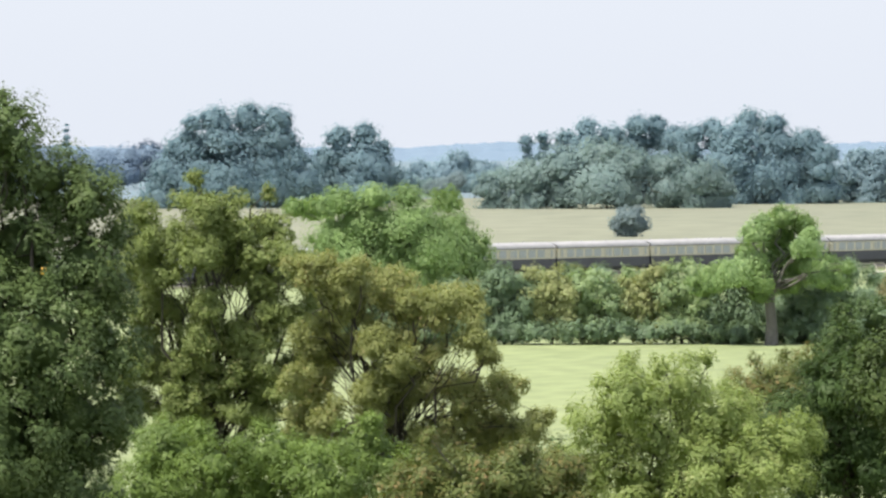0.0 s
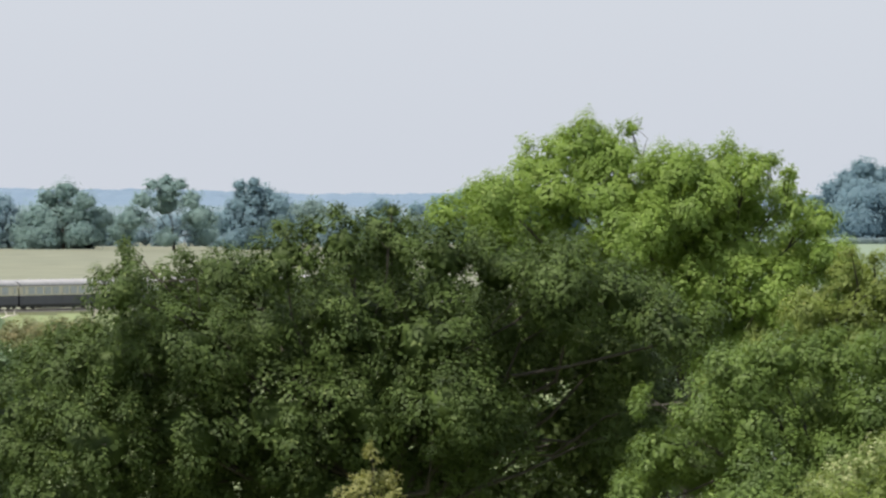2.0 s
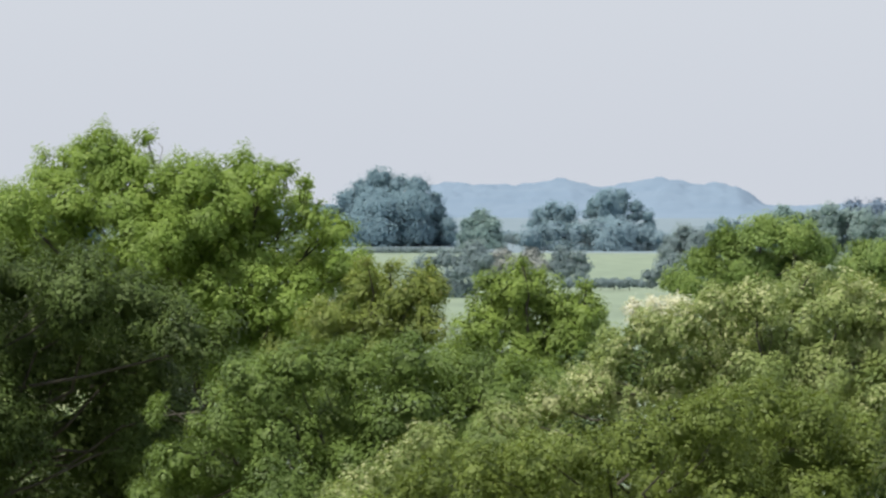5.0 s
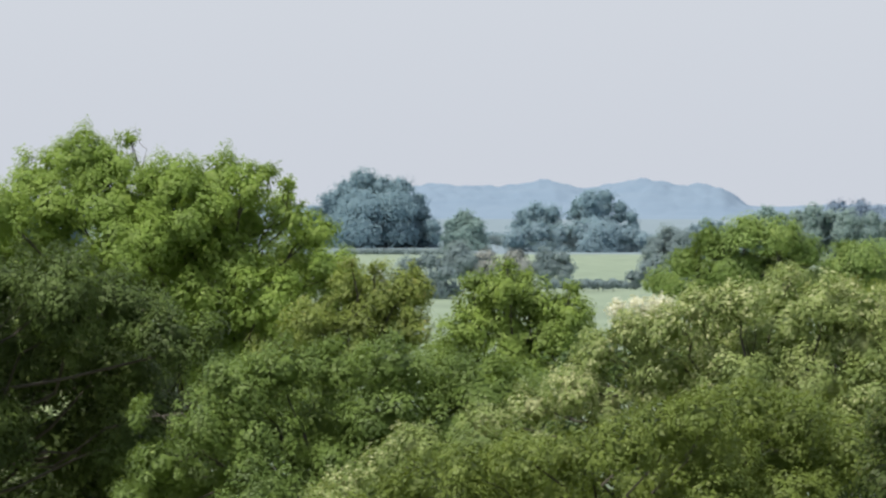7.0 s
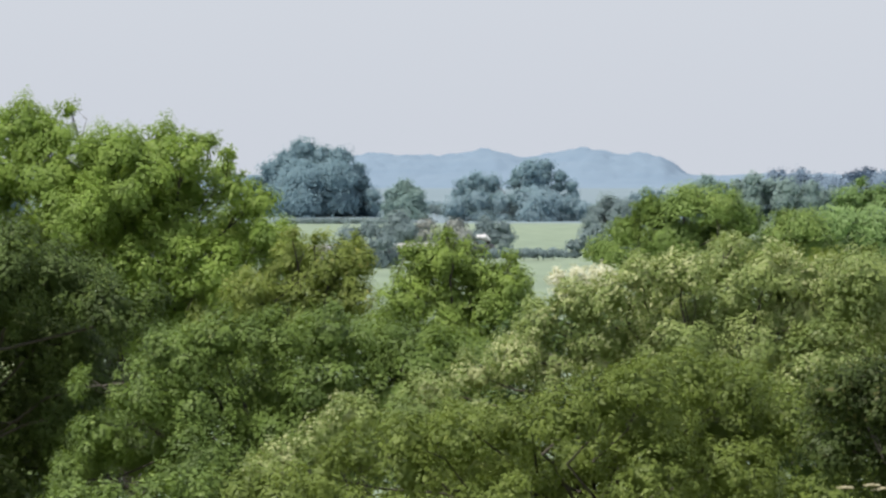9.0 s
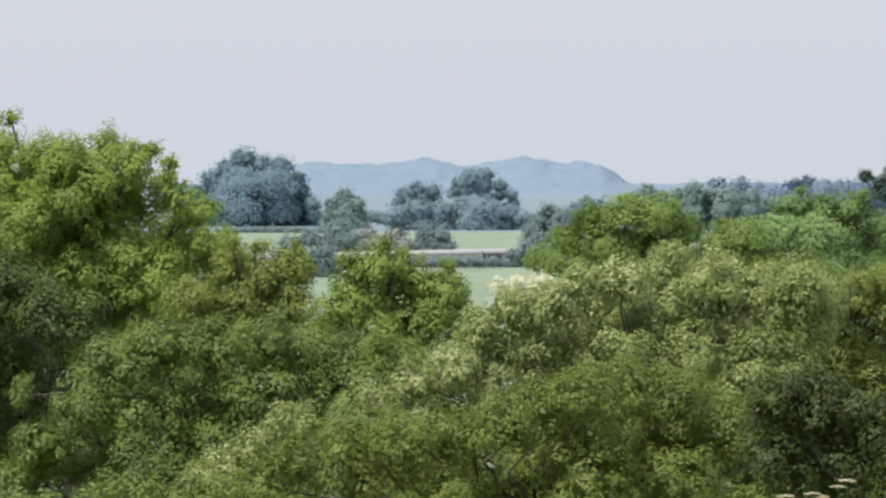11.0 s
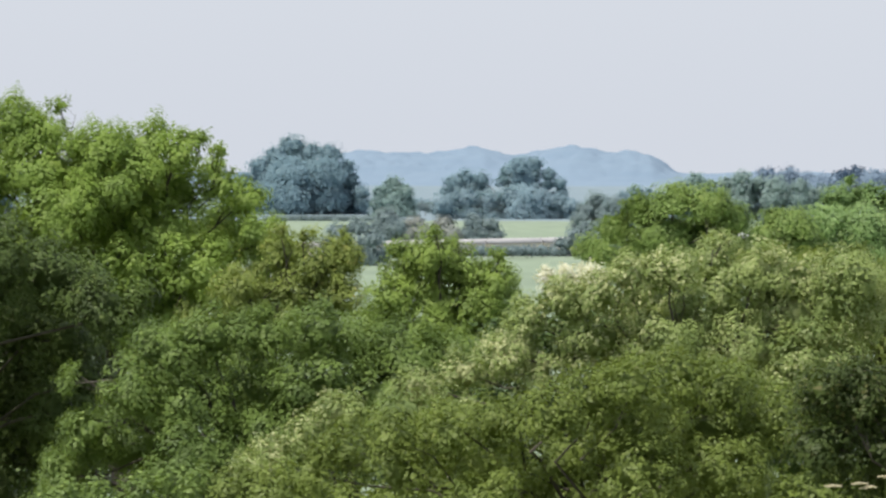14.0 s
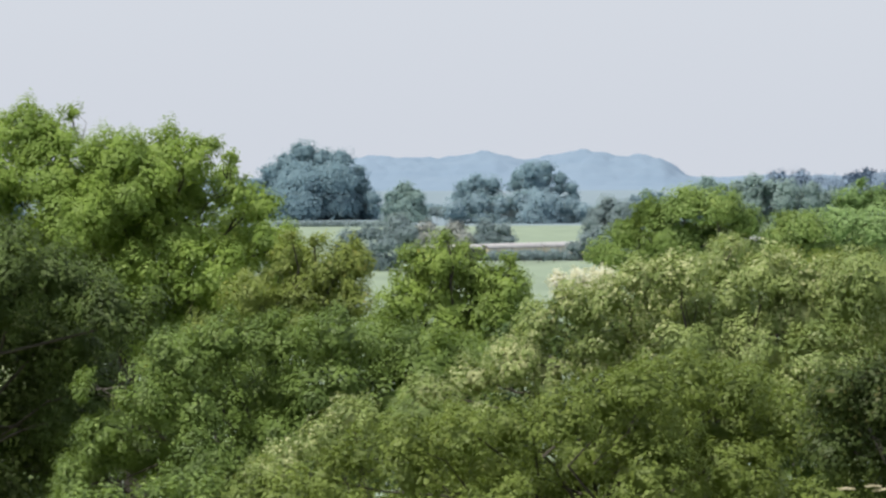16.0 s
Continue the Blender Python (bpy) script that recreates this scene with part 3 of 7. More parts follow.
plant("elder_bush", "fresh green elder bush in front of the hawthorns", -31.2, 167.1, [(-1.81, -0.5, 14, 0.68), (-0.71, -1.41, 13.7, 0.79), (0.31, -0.7, 14.01, 0.62), (1.33, -1.26, 13.47, 0.9), (1.99, 0.21, 14.2, 0.51), (2.43, 0.33, 13.63, 0.68), (-0.14, -0.17, 13.08, 1.02), (-2.13, -1.21, 13.23, 0.79), (-1.29, -0.83, 12.88, 0.91), (2.16, -0.1, 14.56, 0.23), (-1.04, -1.45, 14.49, 0.23), (1.69, -0.75, 13, 0.9)], FRESH, group='trees and shrubs on the near slope', sway=1, back=True)
plant("bramble_thicket", "mixed green and rusty bramble thicket", -26.0, 162.9, [(-1.11, -0.12, 13.72, 0.55), (-0.33, -0.14, 13.61, 0.66), (0.56, -0.82, 13.64, 0.6), (1.31, 0.11, 13.6, 0.66), (-1.05, -0.48, 14.39, 0.15), (0.85, -0.54, 14.18, 0.24), (-0.07, -0.39, 13.07, 0.88), (1.4, -0.51, 12.97, 0.77), (-1.69, -0.72, 13.08, 0.66)], OLIVE_RUST, group='trees and shrubs on the near slope', back=True)
plant("hazel_bush", "light green hazel bush with upright shoots", -24.4, 178.3, [(-0.59, -1.68, 14.8, 0.72), (0.2, -0.46, 14.88, 0.72), (-0.26, -0.65, 13.81, 0.96), (1.01, -0.17, 14.27, 0.84), (-1.32, -0.84, 14.06, 0.72), (-1.68, -0.92, 13.22, 0.84), (0.87, -0.97, 12.98, 1.08), (-0.78, -0.43, 12.72, 1.08), (2.01, -0.46, 13.2, 1.08), (-0.85, -0.68, 15.49, 0.22), (0.77, -0.18, 15.47, 0.22), (-0.1, -0.88, 15.37, 0.24), (-1.97, -0.57, 14.29, 0.3), (-1.34, -1.5, 15.04, 0.17), (2.58, -0.17, 13.91, 0.6)], FRESH_PALE, group='trees and shrubs on the near slope', sway=1, back=True)
plant("elder_bush", "dull olive shrub with reddish shoots", -26.0, 213.4, [(-1.19, -0.2, 13.72, 0.72), (-0.1, -0.82, 13.89, 0.72), (0.75, -0.74, 13.31, 0.86), (-0.38, -0.96, 12.89, 0.86), (0.39, -0.11, 14.44, 0.5), (-0.97, -0.77, 14.46, 0.2), (-0.28, -0.51, 14.59, 0.2), (1.26, -0.18, 13.72, 0.79)], OLIVE_RUST, group='trees and shrubs on the near slope')
plant("hawthorn_bush", "shady green bush below the big oak", -23.0, 198.7, [(-0.13, -0.23, 15.16, 0.67), (0.73, -0.69, 15.85, 0.6), (1.51, -0.43, 15.58, 0.8), (-0.23, -1.61, 14.27, 0.8), (0.67, -0.14, 14.23, 0.93), (-1.18, -0.39, 13.16, 1.07), (0.44, -0.47, 12.77, 1.2), (-2.26, -0.36, 12.62, 0.94), (1.76, -0.23, 13.7, 1.2), (-0.77, -0.44, 12.5, 0.93), (-0.14, -0.14, 15.96, 0.33)], OAK_MID, group='trees and shrubs on the near slope', back=True)
plant("oak_tree", "broad dark green oak with a dense rounded crown", -10.3, 159.7, [(-6.1, -1.39, 16.71, 0.96), (-4.93, -3.05, 18.23, 0.65), (-4.27, -0.45, 18.2, 0.69), (-3.23, -0.05, 18.46, 0.7), (-1.99, -2.26, 18.92, 0.65), (-0.91, -2.57, 19.19, 0.63), (-0.02, -1.71, 19.19, 0.63), (0.98, -2.35, 18.88, 0.74), (1.99, -1.51, 18.67, 0.85), (3.19, -2.27, 18.47, 0.84), (4.33, -1.84, 18.15, 0.9), (5.3, -2.44, 17.64, 0.74), (-5.2, -1.87, 16.84, 1.06), (-3.8, -2.12, 17.17, 1.16), (-2.42, -0.75, 17.36, 1.28), (-0.76, -1.62, 17.7, 1.27), (0.76, -2.17, 17.4, 1.16), (2.12, 0.21, 17.25, 1.18), (3.51, 0.1, 17.16, 0.96), (-6.99, -1.04, 15.63, 1.17), (-5.45, -2.52, 15.37, 1.16), (-3.82, -1.82, 15.57, 1.27)] + [(-2.14, -1.54, 15.79, 1.38), (-0.44, -1.54, 16.01, 1.27), (1.21, -2.55, 16.15, 1.16), (-6.04, -1.85, 14.29, 1.27), (-3.91, -0.76, 14.26, 1.28), (-1.66, -0.79, 14.49, 1.28), (0.22, -0.17, 14.69, 1.07), (1.42, -0.62, 14.93, 0.75), (4.49, -0.24, 16.95, 0.75), (1.78, -1.38, 15.7, 0.95), (4.98, -0.53, 16.16, 0.59), (4.4, -0.55, 15.58, 0.85), (-5.13, -1.03, 19.03, 0.18), (-4.98, -1.81, 18.75, 0.23), (-4.84, -2.54, 18.42, 0.3), (-1.07, -1.82, 19.77, 0.11), (-0, -1.97, 19.77, 0.15), (-2.21, -0.87, 19.44, 0.19)] + [(-3.98, -0.76, 18.9, 0.16), (3.13, -1.97, 17.73, 0.63)], OAK_DARK, group='trees and shrubs on the near slope', limbs=1, fill=0.98, sway=1, back=True)
plant("ash_tree", "tall yellow-green ash crown above the dark oak", -5.1, 181.9, [(-2.53, -1.23, 21.02, 0.63), (-3.54, -0.38, 20.65, 0.61), (-1.85, -1.69, 20.87, 0.48), (-4.41, -2.15, 19.83, 0.66), (-3.14, -1.04, 19.95, 0.91), (-1.78, -1.7, 20.02, 0.96), (-0.68, -2.3, 20.45, 0.66), (0.27, -1.85, 20.57, 0.63), (1.01, -2.66, 20.45, 0.46), (-0.2, -2.27, 19.73, 0.96), (0.98, -1.43, 19.61, 0.72), (1.96, -2.35, 19.74, 0.36), (1.85, -2.64, 20.46, 0.17), (1.76, -1.05, 20.09, 0.27), (-4.89, -0.13, 20, 0.27), (-0.86, -0.29, 18.99, 1.09), (0.63, -1.73, 18.76, 0.96), (1.8, 0.05, 18.75, 0.73), (2.81, -2.41, 18.54, 0.54), (0.05, -2.26, 17.93, 0.9), (1.38, -2.65, 17.94, 0.84), (-1.51, -2.58, 19.13, 0.96)] + [(-5.59, -0.56, 19.58, 0.43), (2.66, -0.43, 17.91, 0.61), (0.63, -1.29, 17.07, 0.79), (1.51, -0.31, 17.42, 0.73), (0.27, -1.37, 16.34, 0.72), (1.2, 0.02, 16.44, 0.61), (2.19, -0.87, 17.19, 0.54), (-1.57, -1.18, 21.43, 0.18), (1.36, -2.17, 20.76, 0.17), (2.31, -1.4, 19.37, 0.48), (-3.6, -0.8, 19.0, 0.8), (-4.6, -0.5, 19.05, 0.65), (-2.5, -1.0, 18.5, 0.85)], ASH, group='trees and shrubs on the near slope', limbs=2, fill=1.25, sway=1, back=True)
plant("willow_shrub", "olive green shrub with reddish young tips", -1.9, 152.0, [(-0.5, -0.67, 17.96, 0.46), (0.26, -0.14, 18.51, 0.47), (0.97, -0.87, 18.47, 0.53), (1.37, -0.68, 18.67, 0.32), (-0.2, -0.15, 17.49, 0.61), (-1.15, -1.04, 17.16, 0.56), (0.56, -0.52, 17.75, 0.66), (1.17, -0.83, 17.86, 0.51), (-1.98, -0.19, 16.73, 0.41), (-0.75, -0.45, 16.84, 0.71), (0.67, -1.11, 18.97, 0.16), (1.42, -0.19, 18.96, 0.12), (0.26, -0.72, 19.07, 0.14)], OLIVE_RED, group='trees and shrubs on the near slope', limbs=4, fill=1.1, sway=1, back=True)
plant("field_maple_tree", "rounded mid-green field maple crown", 1.4, 168.0, [(-0.14, -0.65, 18.42, 0.5), (-0.69, -0.06, 18.08, 0.54), (0.43, -0.15, 18.14, 0.5), (1.04, -0.53, 17.92, 0.47), (-0.13, -0.26, 17.63, 0.73), (-1.03, -0.68, 17.59, 0.5), (0.65, -0.41, 17.41, 0.67), (1.32, -0.57, 17.30, 0.45), (-0.36, -0.3, 16.85, 0.84), (-1.37, 0, 16.96, 0.62), (0.54, -0.3, 16.63, 0.78), (-0.14, -0.96, 18.90, 0.13), (1.15, -0.33, 18.42, 0.15), (-0.81, -0.43, 18.53, 0.2), (0.2, -0.52, 18.65, 0.2)], MAPLE, group='trees and shrubs on the near slope', limbs=4, fill=1.25, sway=1, back=True)
plant("field_maple_tree", "fresh green leafy maple thicket on the slope", -1.9, 140.0, [(-1.44, -1.6, 17.17, 0.6), (-0.7, -1.43, 17.45, 0.56), (0.13, -1.06, 17.44, 0.6), (1.06, -1.82, 17.55, 0.55), (1.8, -0.46, 17.24, 0.65), (2.54, -1.02, 17.07, 0.7), (3.2, -0.54, 17.06, 0.56), (-1.99, -1.56, 16.52, 0.65), (-1.17, -1.33, 16.42, 0.83), (-0.07, 0.03, 16.48, 0.89), (1.06, -1.34, 16.52, 0.88), (2.08, -1.48, 16.43, 0.74), (-2.71, -0.86, 15.9, 0.47), (-2.18, 0, 15.63, 0.75), (-0.97, -1.81, 15.52, 0.92), (0.41, -1.29, 15.59, 0.93), (-3.13, -0.75, 16.68, 0.2), (-3.06, -0.32, 16.9, 0.13), (-3.19, -0.48, 15.18, 0.42), (3.01, -0.91, 16.51, 0.56)], THICKET, group='trees and shrubs on the near slope', limbs=2, fill=1.0, sway=1, back=True)
plant("elder_bush", "pale yellow-green shoot of a young elder", -9.4, 139.7, [(-0.16, -0.03, 15.43, 0.21), (-0.01, -0.17, 15.77, 0.11), (0.22, -0.04, 15.44, 0.13), (-0.06, -0.14, 15.91, 0.07), (-0.25, -0.03, 15.15, 0.28), (0.32, -0.15, 15.07, 0.26)], PALE_TIP, group='trees and shrubs on the near slope', limbs=3, fill=0.6)
plant("whitebeam_tree", "grey-green whitebeam with pale silvery leaf tips", 4.8, 131.9, [(-0.81, -1.87, 18.59, 0.37), (-0.2, -1.76, 18.67, 0.42), (-1.24, -1.71, 18.33, 0.44), (0.56, -0.29, 18.85, 0.44), (-1.75, -1.01, 18.16, 0.48), (1.11, -1.58, 18.69, 0.48), (1.75, -1.12, 18.59, 0.48), (-0.49, -0.18, 18.23, 0.66), (0.62, -0.98, 18.15, 0.7), (1.74, -1.25, 17.98, 0.66), (-2.35, -0.54, 17.88, 0.44), (-1.3, -0.77, 17.62, 0.66), (-0.19, -1.42, 17.47, 0.79), (1.04, -1.37, 17.38, 0.83), (1.96, -2.01, 17.22, 0.78), (-2.8, -0.94, 17.37, 0.44), (-3.31, 0.01, 17.08, 0.42), (-4.11, -0.4, 16.82, 0.37), (2.35, -1.38, 18.16, 0.7), (-2.26, -0.68, 17.18, 0.53), (0.62, -0.93, 19.12, 0.12), (2.59, -1.73, 18.52, 0.61)], WHITEBEAM, group='trees and shrubs on the near slope', limbs=3, sway=1, back=True)
plant("whitebeam_tree", "low whitebeam bush with silvery tips", -0.4, 128.0, [(-0.02, -0.55, 16.6, 0.34), (-0.45, -0.21, 16.25, 0.38), (-1.04, -0.84, 16.02, 0.34), (0.91, -0.81, 16.61, 0.38), (-1.31, -0.14, 15.73, 0.38), (0.15, -0.02, 15.99, 0.51), (1.6, -0.45, 16.6, 0.38)], WHITEBEAM, group='trees and shrubs on the near slope', limbs=3, sway=1)
plant("blackthorn_thicket", "fine-leaved olive green blackthorn thicket", 2.4, 100.0, [(0.65, -1.75, 17.87, 0.39), (1.22, -0.61, 17.97, 0.4), (0.2, -1.35, 17.66, 0.43), (1.75, -0.52, 17.77, 0.43), (-0.33, -1.86, 17.48, 0.43), (-0.91, -0.92, 17.38, 0.4), (-1.51, -1.4, 17.27, 0.4), (-2.1, -0.92, 17.18, 0.36), (-2.7, -0.24, 17.03, 0.33), (0.75, -0.86, 17.32, 0.6), (1.57, -0.17, 17.22, 0.63), (-0.1, -0.16, 16.96, 0.6), (-1.17, -0.57, 16.84, 0.53), (2.37, -0.18, 17.42, 0.53), (0.66, -1.55, 16.81, 0.59), (1.68, -0.86, 16.78, 0.6), (-2.1, -0.94, 16.79, 0.4), (-3.1, -0.16, 16.76, 0.33), (-0.99, -1.62, 16.42, 0.53), (-0.03, -0.07, 16.29, 0.6)], BLACKTHORN, group='trees and shrubs on the near slope', limbs=0, back=True)
plant("blackthorn_thicket", "olive brown thicket with yellowing leaves", 6.6, 97.8, [(-1.38, -0.26, 17.8, 0.33), (-0.85, -0.07, 17.66, 0.39), (-0.31, 0.05, 17.53, 0.49), (0.27, 0, 17.26, 0.56), (0.82, -0.55, 17.15, 0.55), (-1.36, 0.04, 17.2, 0.52), (-0.57, 0.12, 17, 0.59), (0.21, -0.86, 16.71, 0.58), (1.17, -0.22, 17.53, 0.52), (-0.91, -0.12, 17.99, 0.26), (1.36, -0.38, 16.94, 0.59)], OLIVE_DULL, group='trees and shrubs on the near slope', limbs=3, back=True)
plant("copper_beech_bush", "rusty brown copper-leaved bush", 10.5, 135.6, [(-0.81, -0.23, 18.12, 0.15), (-0.01, -0.51, 17.58, 0.45), (-0.45, -0.28, 17.75, 0.18), (0.12, -0, 17.02, 0.55), (-0.54, -0.27, 17.21, 0.36), (0.45, -0.44, 17.75, 0.54), (-0.97, -0, 18.57, 0.16), (-0.71, -0.19, 18.03, 0.18), (-0.08, -0.2, 16.66, 0.45), (0.54, -0.31, 16.84, 0.64)], RUST, group='trees and shrubs on the near slope', limbs=3, fill=0.8, back=True)
plant("field_maple_tree", "dull green maple crown behind the whitebeam", 9.8, 149.7, [(0.04, -1.12, 18.27, 0.45), (-0.58, -1.5, 18.18, 0.5), (-1.19, -0.09, 18.15, 0.5), (0.58, -0.49, 18.05, 0.35), (0.23, -1.2, 17.57, 0.6), (-1.91, -0.42, 18.36, 0.45), (-1.71, -0.36, 17.46, 0.6), (-0.43, -0.7, 17.26, 0.7), (-2.58, 0.14, 18.66, 0.25), (0.7, -0.29, 17.05, 0.55), (0.74, -1.08, 16.37, 0.65), (0.24, -1.03, 16.67, 0.6), (1.18, -0.57, 17.25, 0.4), (1.43, -1.21, 18.06, 0.45), (1.91, -0.12, 17.64, 0.5), (0.91, -1.49, 18.37, 0.35), (-0.83, -0.66, 17.86, 0.55)], OLIVE_RED, group='trees and shrubs on the near slope', limbs=3, fill=0.95, back=True)
plant("bramble_thicket", "dense low bramble growth at the top of the slope", -3.0, 104.0, [(-0.76, -0.23, 16.09, 0.47), (-0.23, -0.59, 16.12, 0.41), (0.28, -0.51, 16.23, 0.43), (0.8, -0.29, 16.2, 0.46), (-0.77, 0, 15.61, 0.52), (0, -0.41, 15.64, 0.52), (0.76, -0.29, 15.63, 0.52)], THICKET, group='trees and shrubs on the near slope')
plant("bramble_thicket", "dense low bramble growth at the top of the slope", -0.9, 104.0, [(-0.76, -0.39, 16.34, 0.42), (-0.24, -0.53, 16.28, 0.49), (0.28, 0.05, 16.13, 0.42), (0.8, -0.07, 16.13, 0.42), (-0.77, -0.01, 15.62, 0.52), (-0, -0.06, 15.62, 0.52), (0.76, -0.06, 15.62, 0.52)], BRAMBLE, group='trees and shrubs on the near slope')
plant("bramble_thicket", "dense low bramble growth at the top of the slope", 1.2, 104.0, [(-0.79, -0.29, 16.18, 0.41), (-0.27, -0.49, 16.35, 0.49), (0.25, -0.43, 16.29, 0.42), (0.77, -0.4, 16.09, 0.49), (-0.79, -0.33, 15.63, 0.52), (-0.02, -0.14, 15.63, 0.52), (0.74, -0.22, 15.63, 0.52)], BRAMBLE, group='trees and shrubs on the near slope')
plant("bramble_thicket", "dense low bramble growth at the top of the slope", 3.3, 103.9, [(-0.79, -0.38, 16.27, 0.49), (-0.27, -0.39, 16.21, 0.47), (0.26, -0.05, 16.28, 0.49), (0.79, -0.06, 16.15, 0.5), (-0.78, -0.06, 15.62, 0.52), (-0.02, -0.13, 15.63, 0.52), (0.75, -0.03, 15.62, 0.52)], BRAMBLE, group='trees and shrubs on the near slope')
plant("bramble_thicket", "dense low bramble growth at the top of the slope", 5.3, 103.9, [(-0.78, -0.12, 16.11, 0.43), (-0.27, -0.34, 16.25, 0.42), (0.25, -0.24, 16.3, 0.41), (0.76, -0.32, 16.27, 0.46), (-0.79, -0.36, 15.64, 0.52), (-0.04, -0.44, 15.64, 0.52), (0.73, -0.26, 15.63, 0.52)], BRAMBLE, group='trees and shrubs on the near slope')
# added behind the whitebeam so that bright fields don't show through its gaps
plant("hawthorn_bush", "added dark undergrowth filling gaps beneath the whitebeam", 4.1, 144.9, [(-1.67, -1.88, 17.34, 0.48), (-0.91, -2.13, 17.45, 0.57), (-2.05, -1.48, 16.86, 0.48), (-0.13, -1.44, 17.48, 0.58), (0.88, 0.08, 17.59, 0.68), (2, -1.05, 17.61, 0.72), (3.1, -0.25, 17.4, 0.68), (-2.22, -0.33, 16.15, 0.68), (-1.26, -0.78, 16.07, 0.77), (-3, -1, 15.98, 0.58), (-0.12, -1.38, 16.37, 0.77), (1.12, -1.55, 16.28, 0.86), (2.31, -0.69, 16.06, 0.87), (-1.83, -0.1, 15.37, 0.77), (-3.77, -0.06, 15.65, 0.58), (3.35, -1.02, 15.98, 0.87)], SHADE_INNER, group='trees and shrubs on the near slope', back=True)
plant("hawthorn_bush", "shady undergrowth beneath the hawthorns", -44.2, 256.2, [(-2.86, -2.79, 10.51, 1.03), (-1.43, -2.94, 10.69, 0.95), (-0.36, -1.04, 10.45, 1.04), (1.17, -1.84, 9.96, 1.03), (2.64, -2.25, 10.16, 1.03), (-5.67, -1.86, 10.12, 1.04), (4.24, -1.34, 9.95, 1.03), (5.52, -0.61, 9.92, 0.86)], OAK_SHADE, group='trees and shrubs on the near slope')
# belt of unseen bushes added to block bright gaps between the near crowns
plant("hawthorn_bush", "added dark undergrowth filling gaps lower on the slope", -11.5, 227.7, [(-1.92, -0.43, 13.6, 1.22), (-0.54, -0.62, 13.4, 1.13), (0.85, -1.05, 13.13, 1.17), (2.17, -0.11, 13.41, 1.18), (-1.88, -1.01, 11.72, 1.37), (-0.11, -0, 11.68, 1.37), (1.76, -1.04, 11.73, 1.36)], OAK_SHADE, group='trees and shrubs on the near slope')
plant("hawthorn_bush", "added dark undergrowth filling gaps lower on the slope", -6.0, 227.9, [(-1.99, -0.46, 13.18, 1.08), (-0.62, -0.39, 13.01, 1.07), (0.75, -0.3, 13.15, 1.26), (2.12, -0.44, 13.6, 1.24), (-2, -0.12, 11.69, 1.37), (-0.16, -0.52, 11.71, 1.37), (1.66, -0.29, 11.7, 1.37)], OAK_SHADE, group='trees and shrubs on the near slope')
plant("hawthorn_bush", "added dark undergrowth filling gaps lower on the slope", -0.5, 228.0, [(-1.97, -1.06, 13.41, 1.19), (-0.6, -1.28, 13.63, 1.07), (0.76, -0.78, 13.51, 1.28), (2.13, -0.43, 13.49, 1.24), (-1.97, -1.04, 11.73, 1.37), (-0.15, -0.32, 11.7, 1.37), (1.68, -0.82, 11.73, 1.37)], OAK_SHADE, group='trees and shrubs on the near slope')
plant("hawthorn_bush", "added dark undergrowth filling gaps lower on the slope", 4.9, 227.9, [(-1.96, -0.54, 13.05, 1.28), (-0.59, -0.69, 13.41, 1.14), (0.79, -0.16, 13.29, 1.24), (2.14, -0.76, 13.56, 1.23), (-1.95, -0.43, 11.71, 1.37), (-0.13, -0.57, 11.72, 1.37), (1.7, -0.42, 11.71, 1.37)], OAK_SHADE, group='trees and shrubs on the near slope')
plant("hawthorn_bush", "added dark undergrowth filling gaps lower on the slope", 10.4, 227.8, [(-1.97, -0.71, 13.14, 1.26), (-0.62, -1.11, 13.62, 1.28), (0.76, -0.82, 13.57, 1.14), (2.14, -0.47, 13.25, 1.27), (-1.95, -0.28, 11.71, 1.37), (-0.18, -1.42, 11.76, 1.36), (1.67, -0.76, 11.73, 1.37)], OAK_SHADE, group='trees and shrubs on the near slope')
plant("hawthorn_bush", "added dark undergrowth filling gaps lower on the slope", 15.8, 227.4, [(-1.92, -0.34, 13.41, 1.28), (-0.62, -1.23, 13.32, 1.13), (0.73, -1.44, 13.46, 1.1), (2.19, -0.15, 13.56, 1.1), (-1.96, -1.03, 11.75, 1.36), (-0.13, -0.74, 11.73, 1.37), (1.67, -0.98, 11.74, 1.37)], OAK_SHADE, group='trees and shrubs on the near slope')
# more added filler bushes against bright gaps behind the maples
plant("hawthorn_bush", "added dark undergrowth filling gaps beneath the maples", 11.0, 174.6, [(-1.77, -1.35, 16.48, 0.81), (-0.48, -1.24, 16.7, 0.7), (-0.61, -1.44, 15.89, 0.93), (0.58, -1.04, 16, 0.81), (1.34, -0.11, 15.5, 0.94), (2.31, -1.18, 15.29, 1.05), (-1.51, -0.89, 15.3, 0.93), (0.38, -0.46, 14.93, 1.05), (-2.64, -0.14, 15.75, 0.82), (1.94, -1.44, 16.35, 0.46)], OAK_SHADE, group='trees and shrubs on the near slope', back=True)
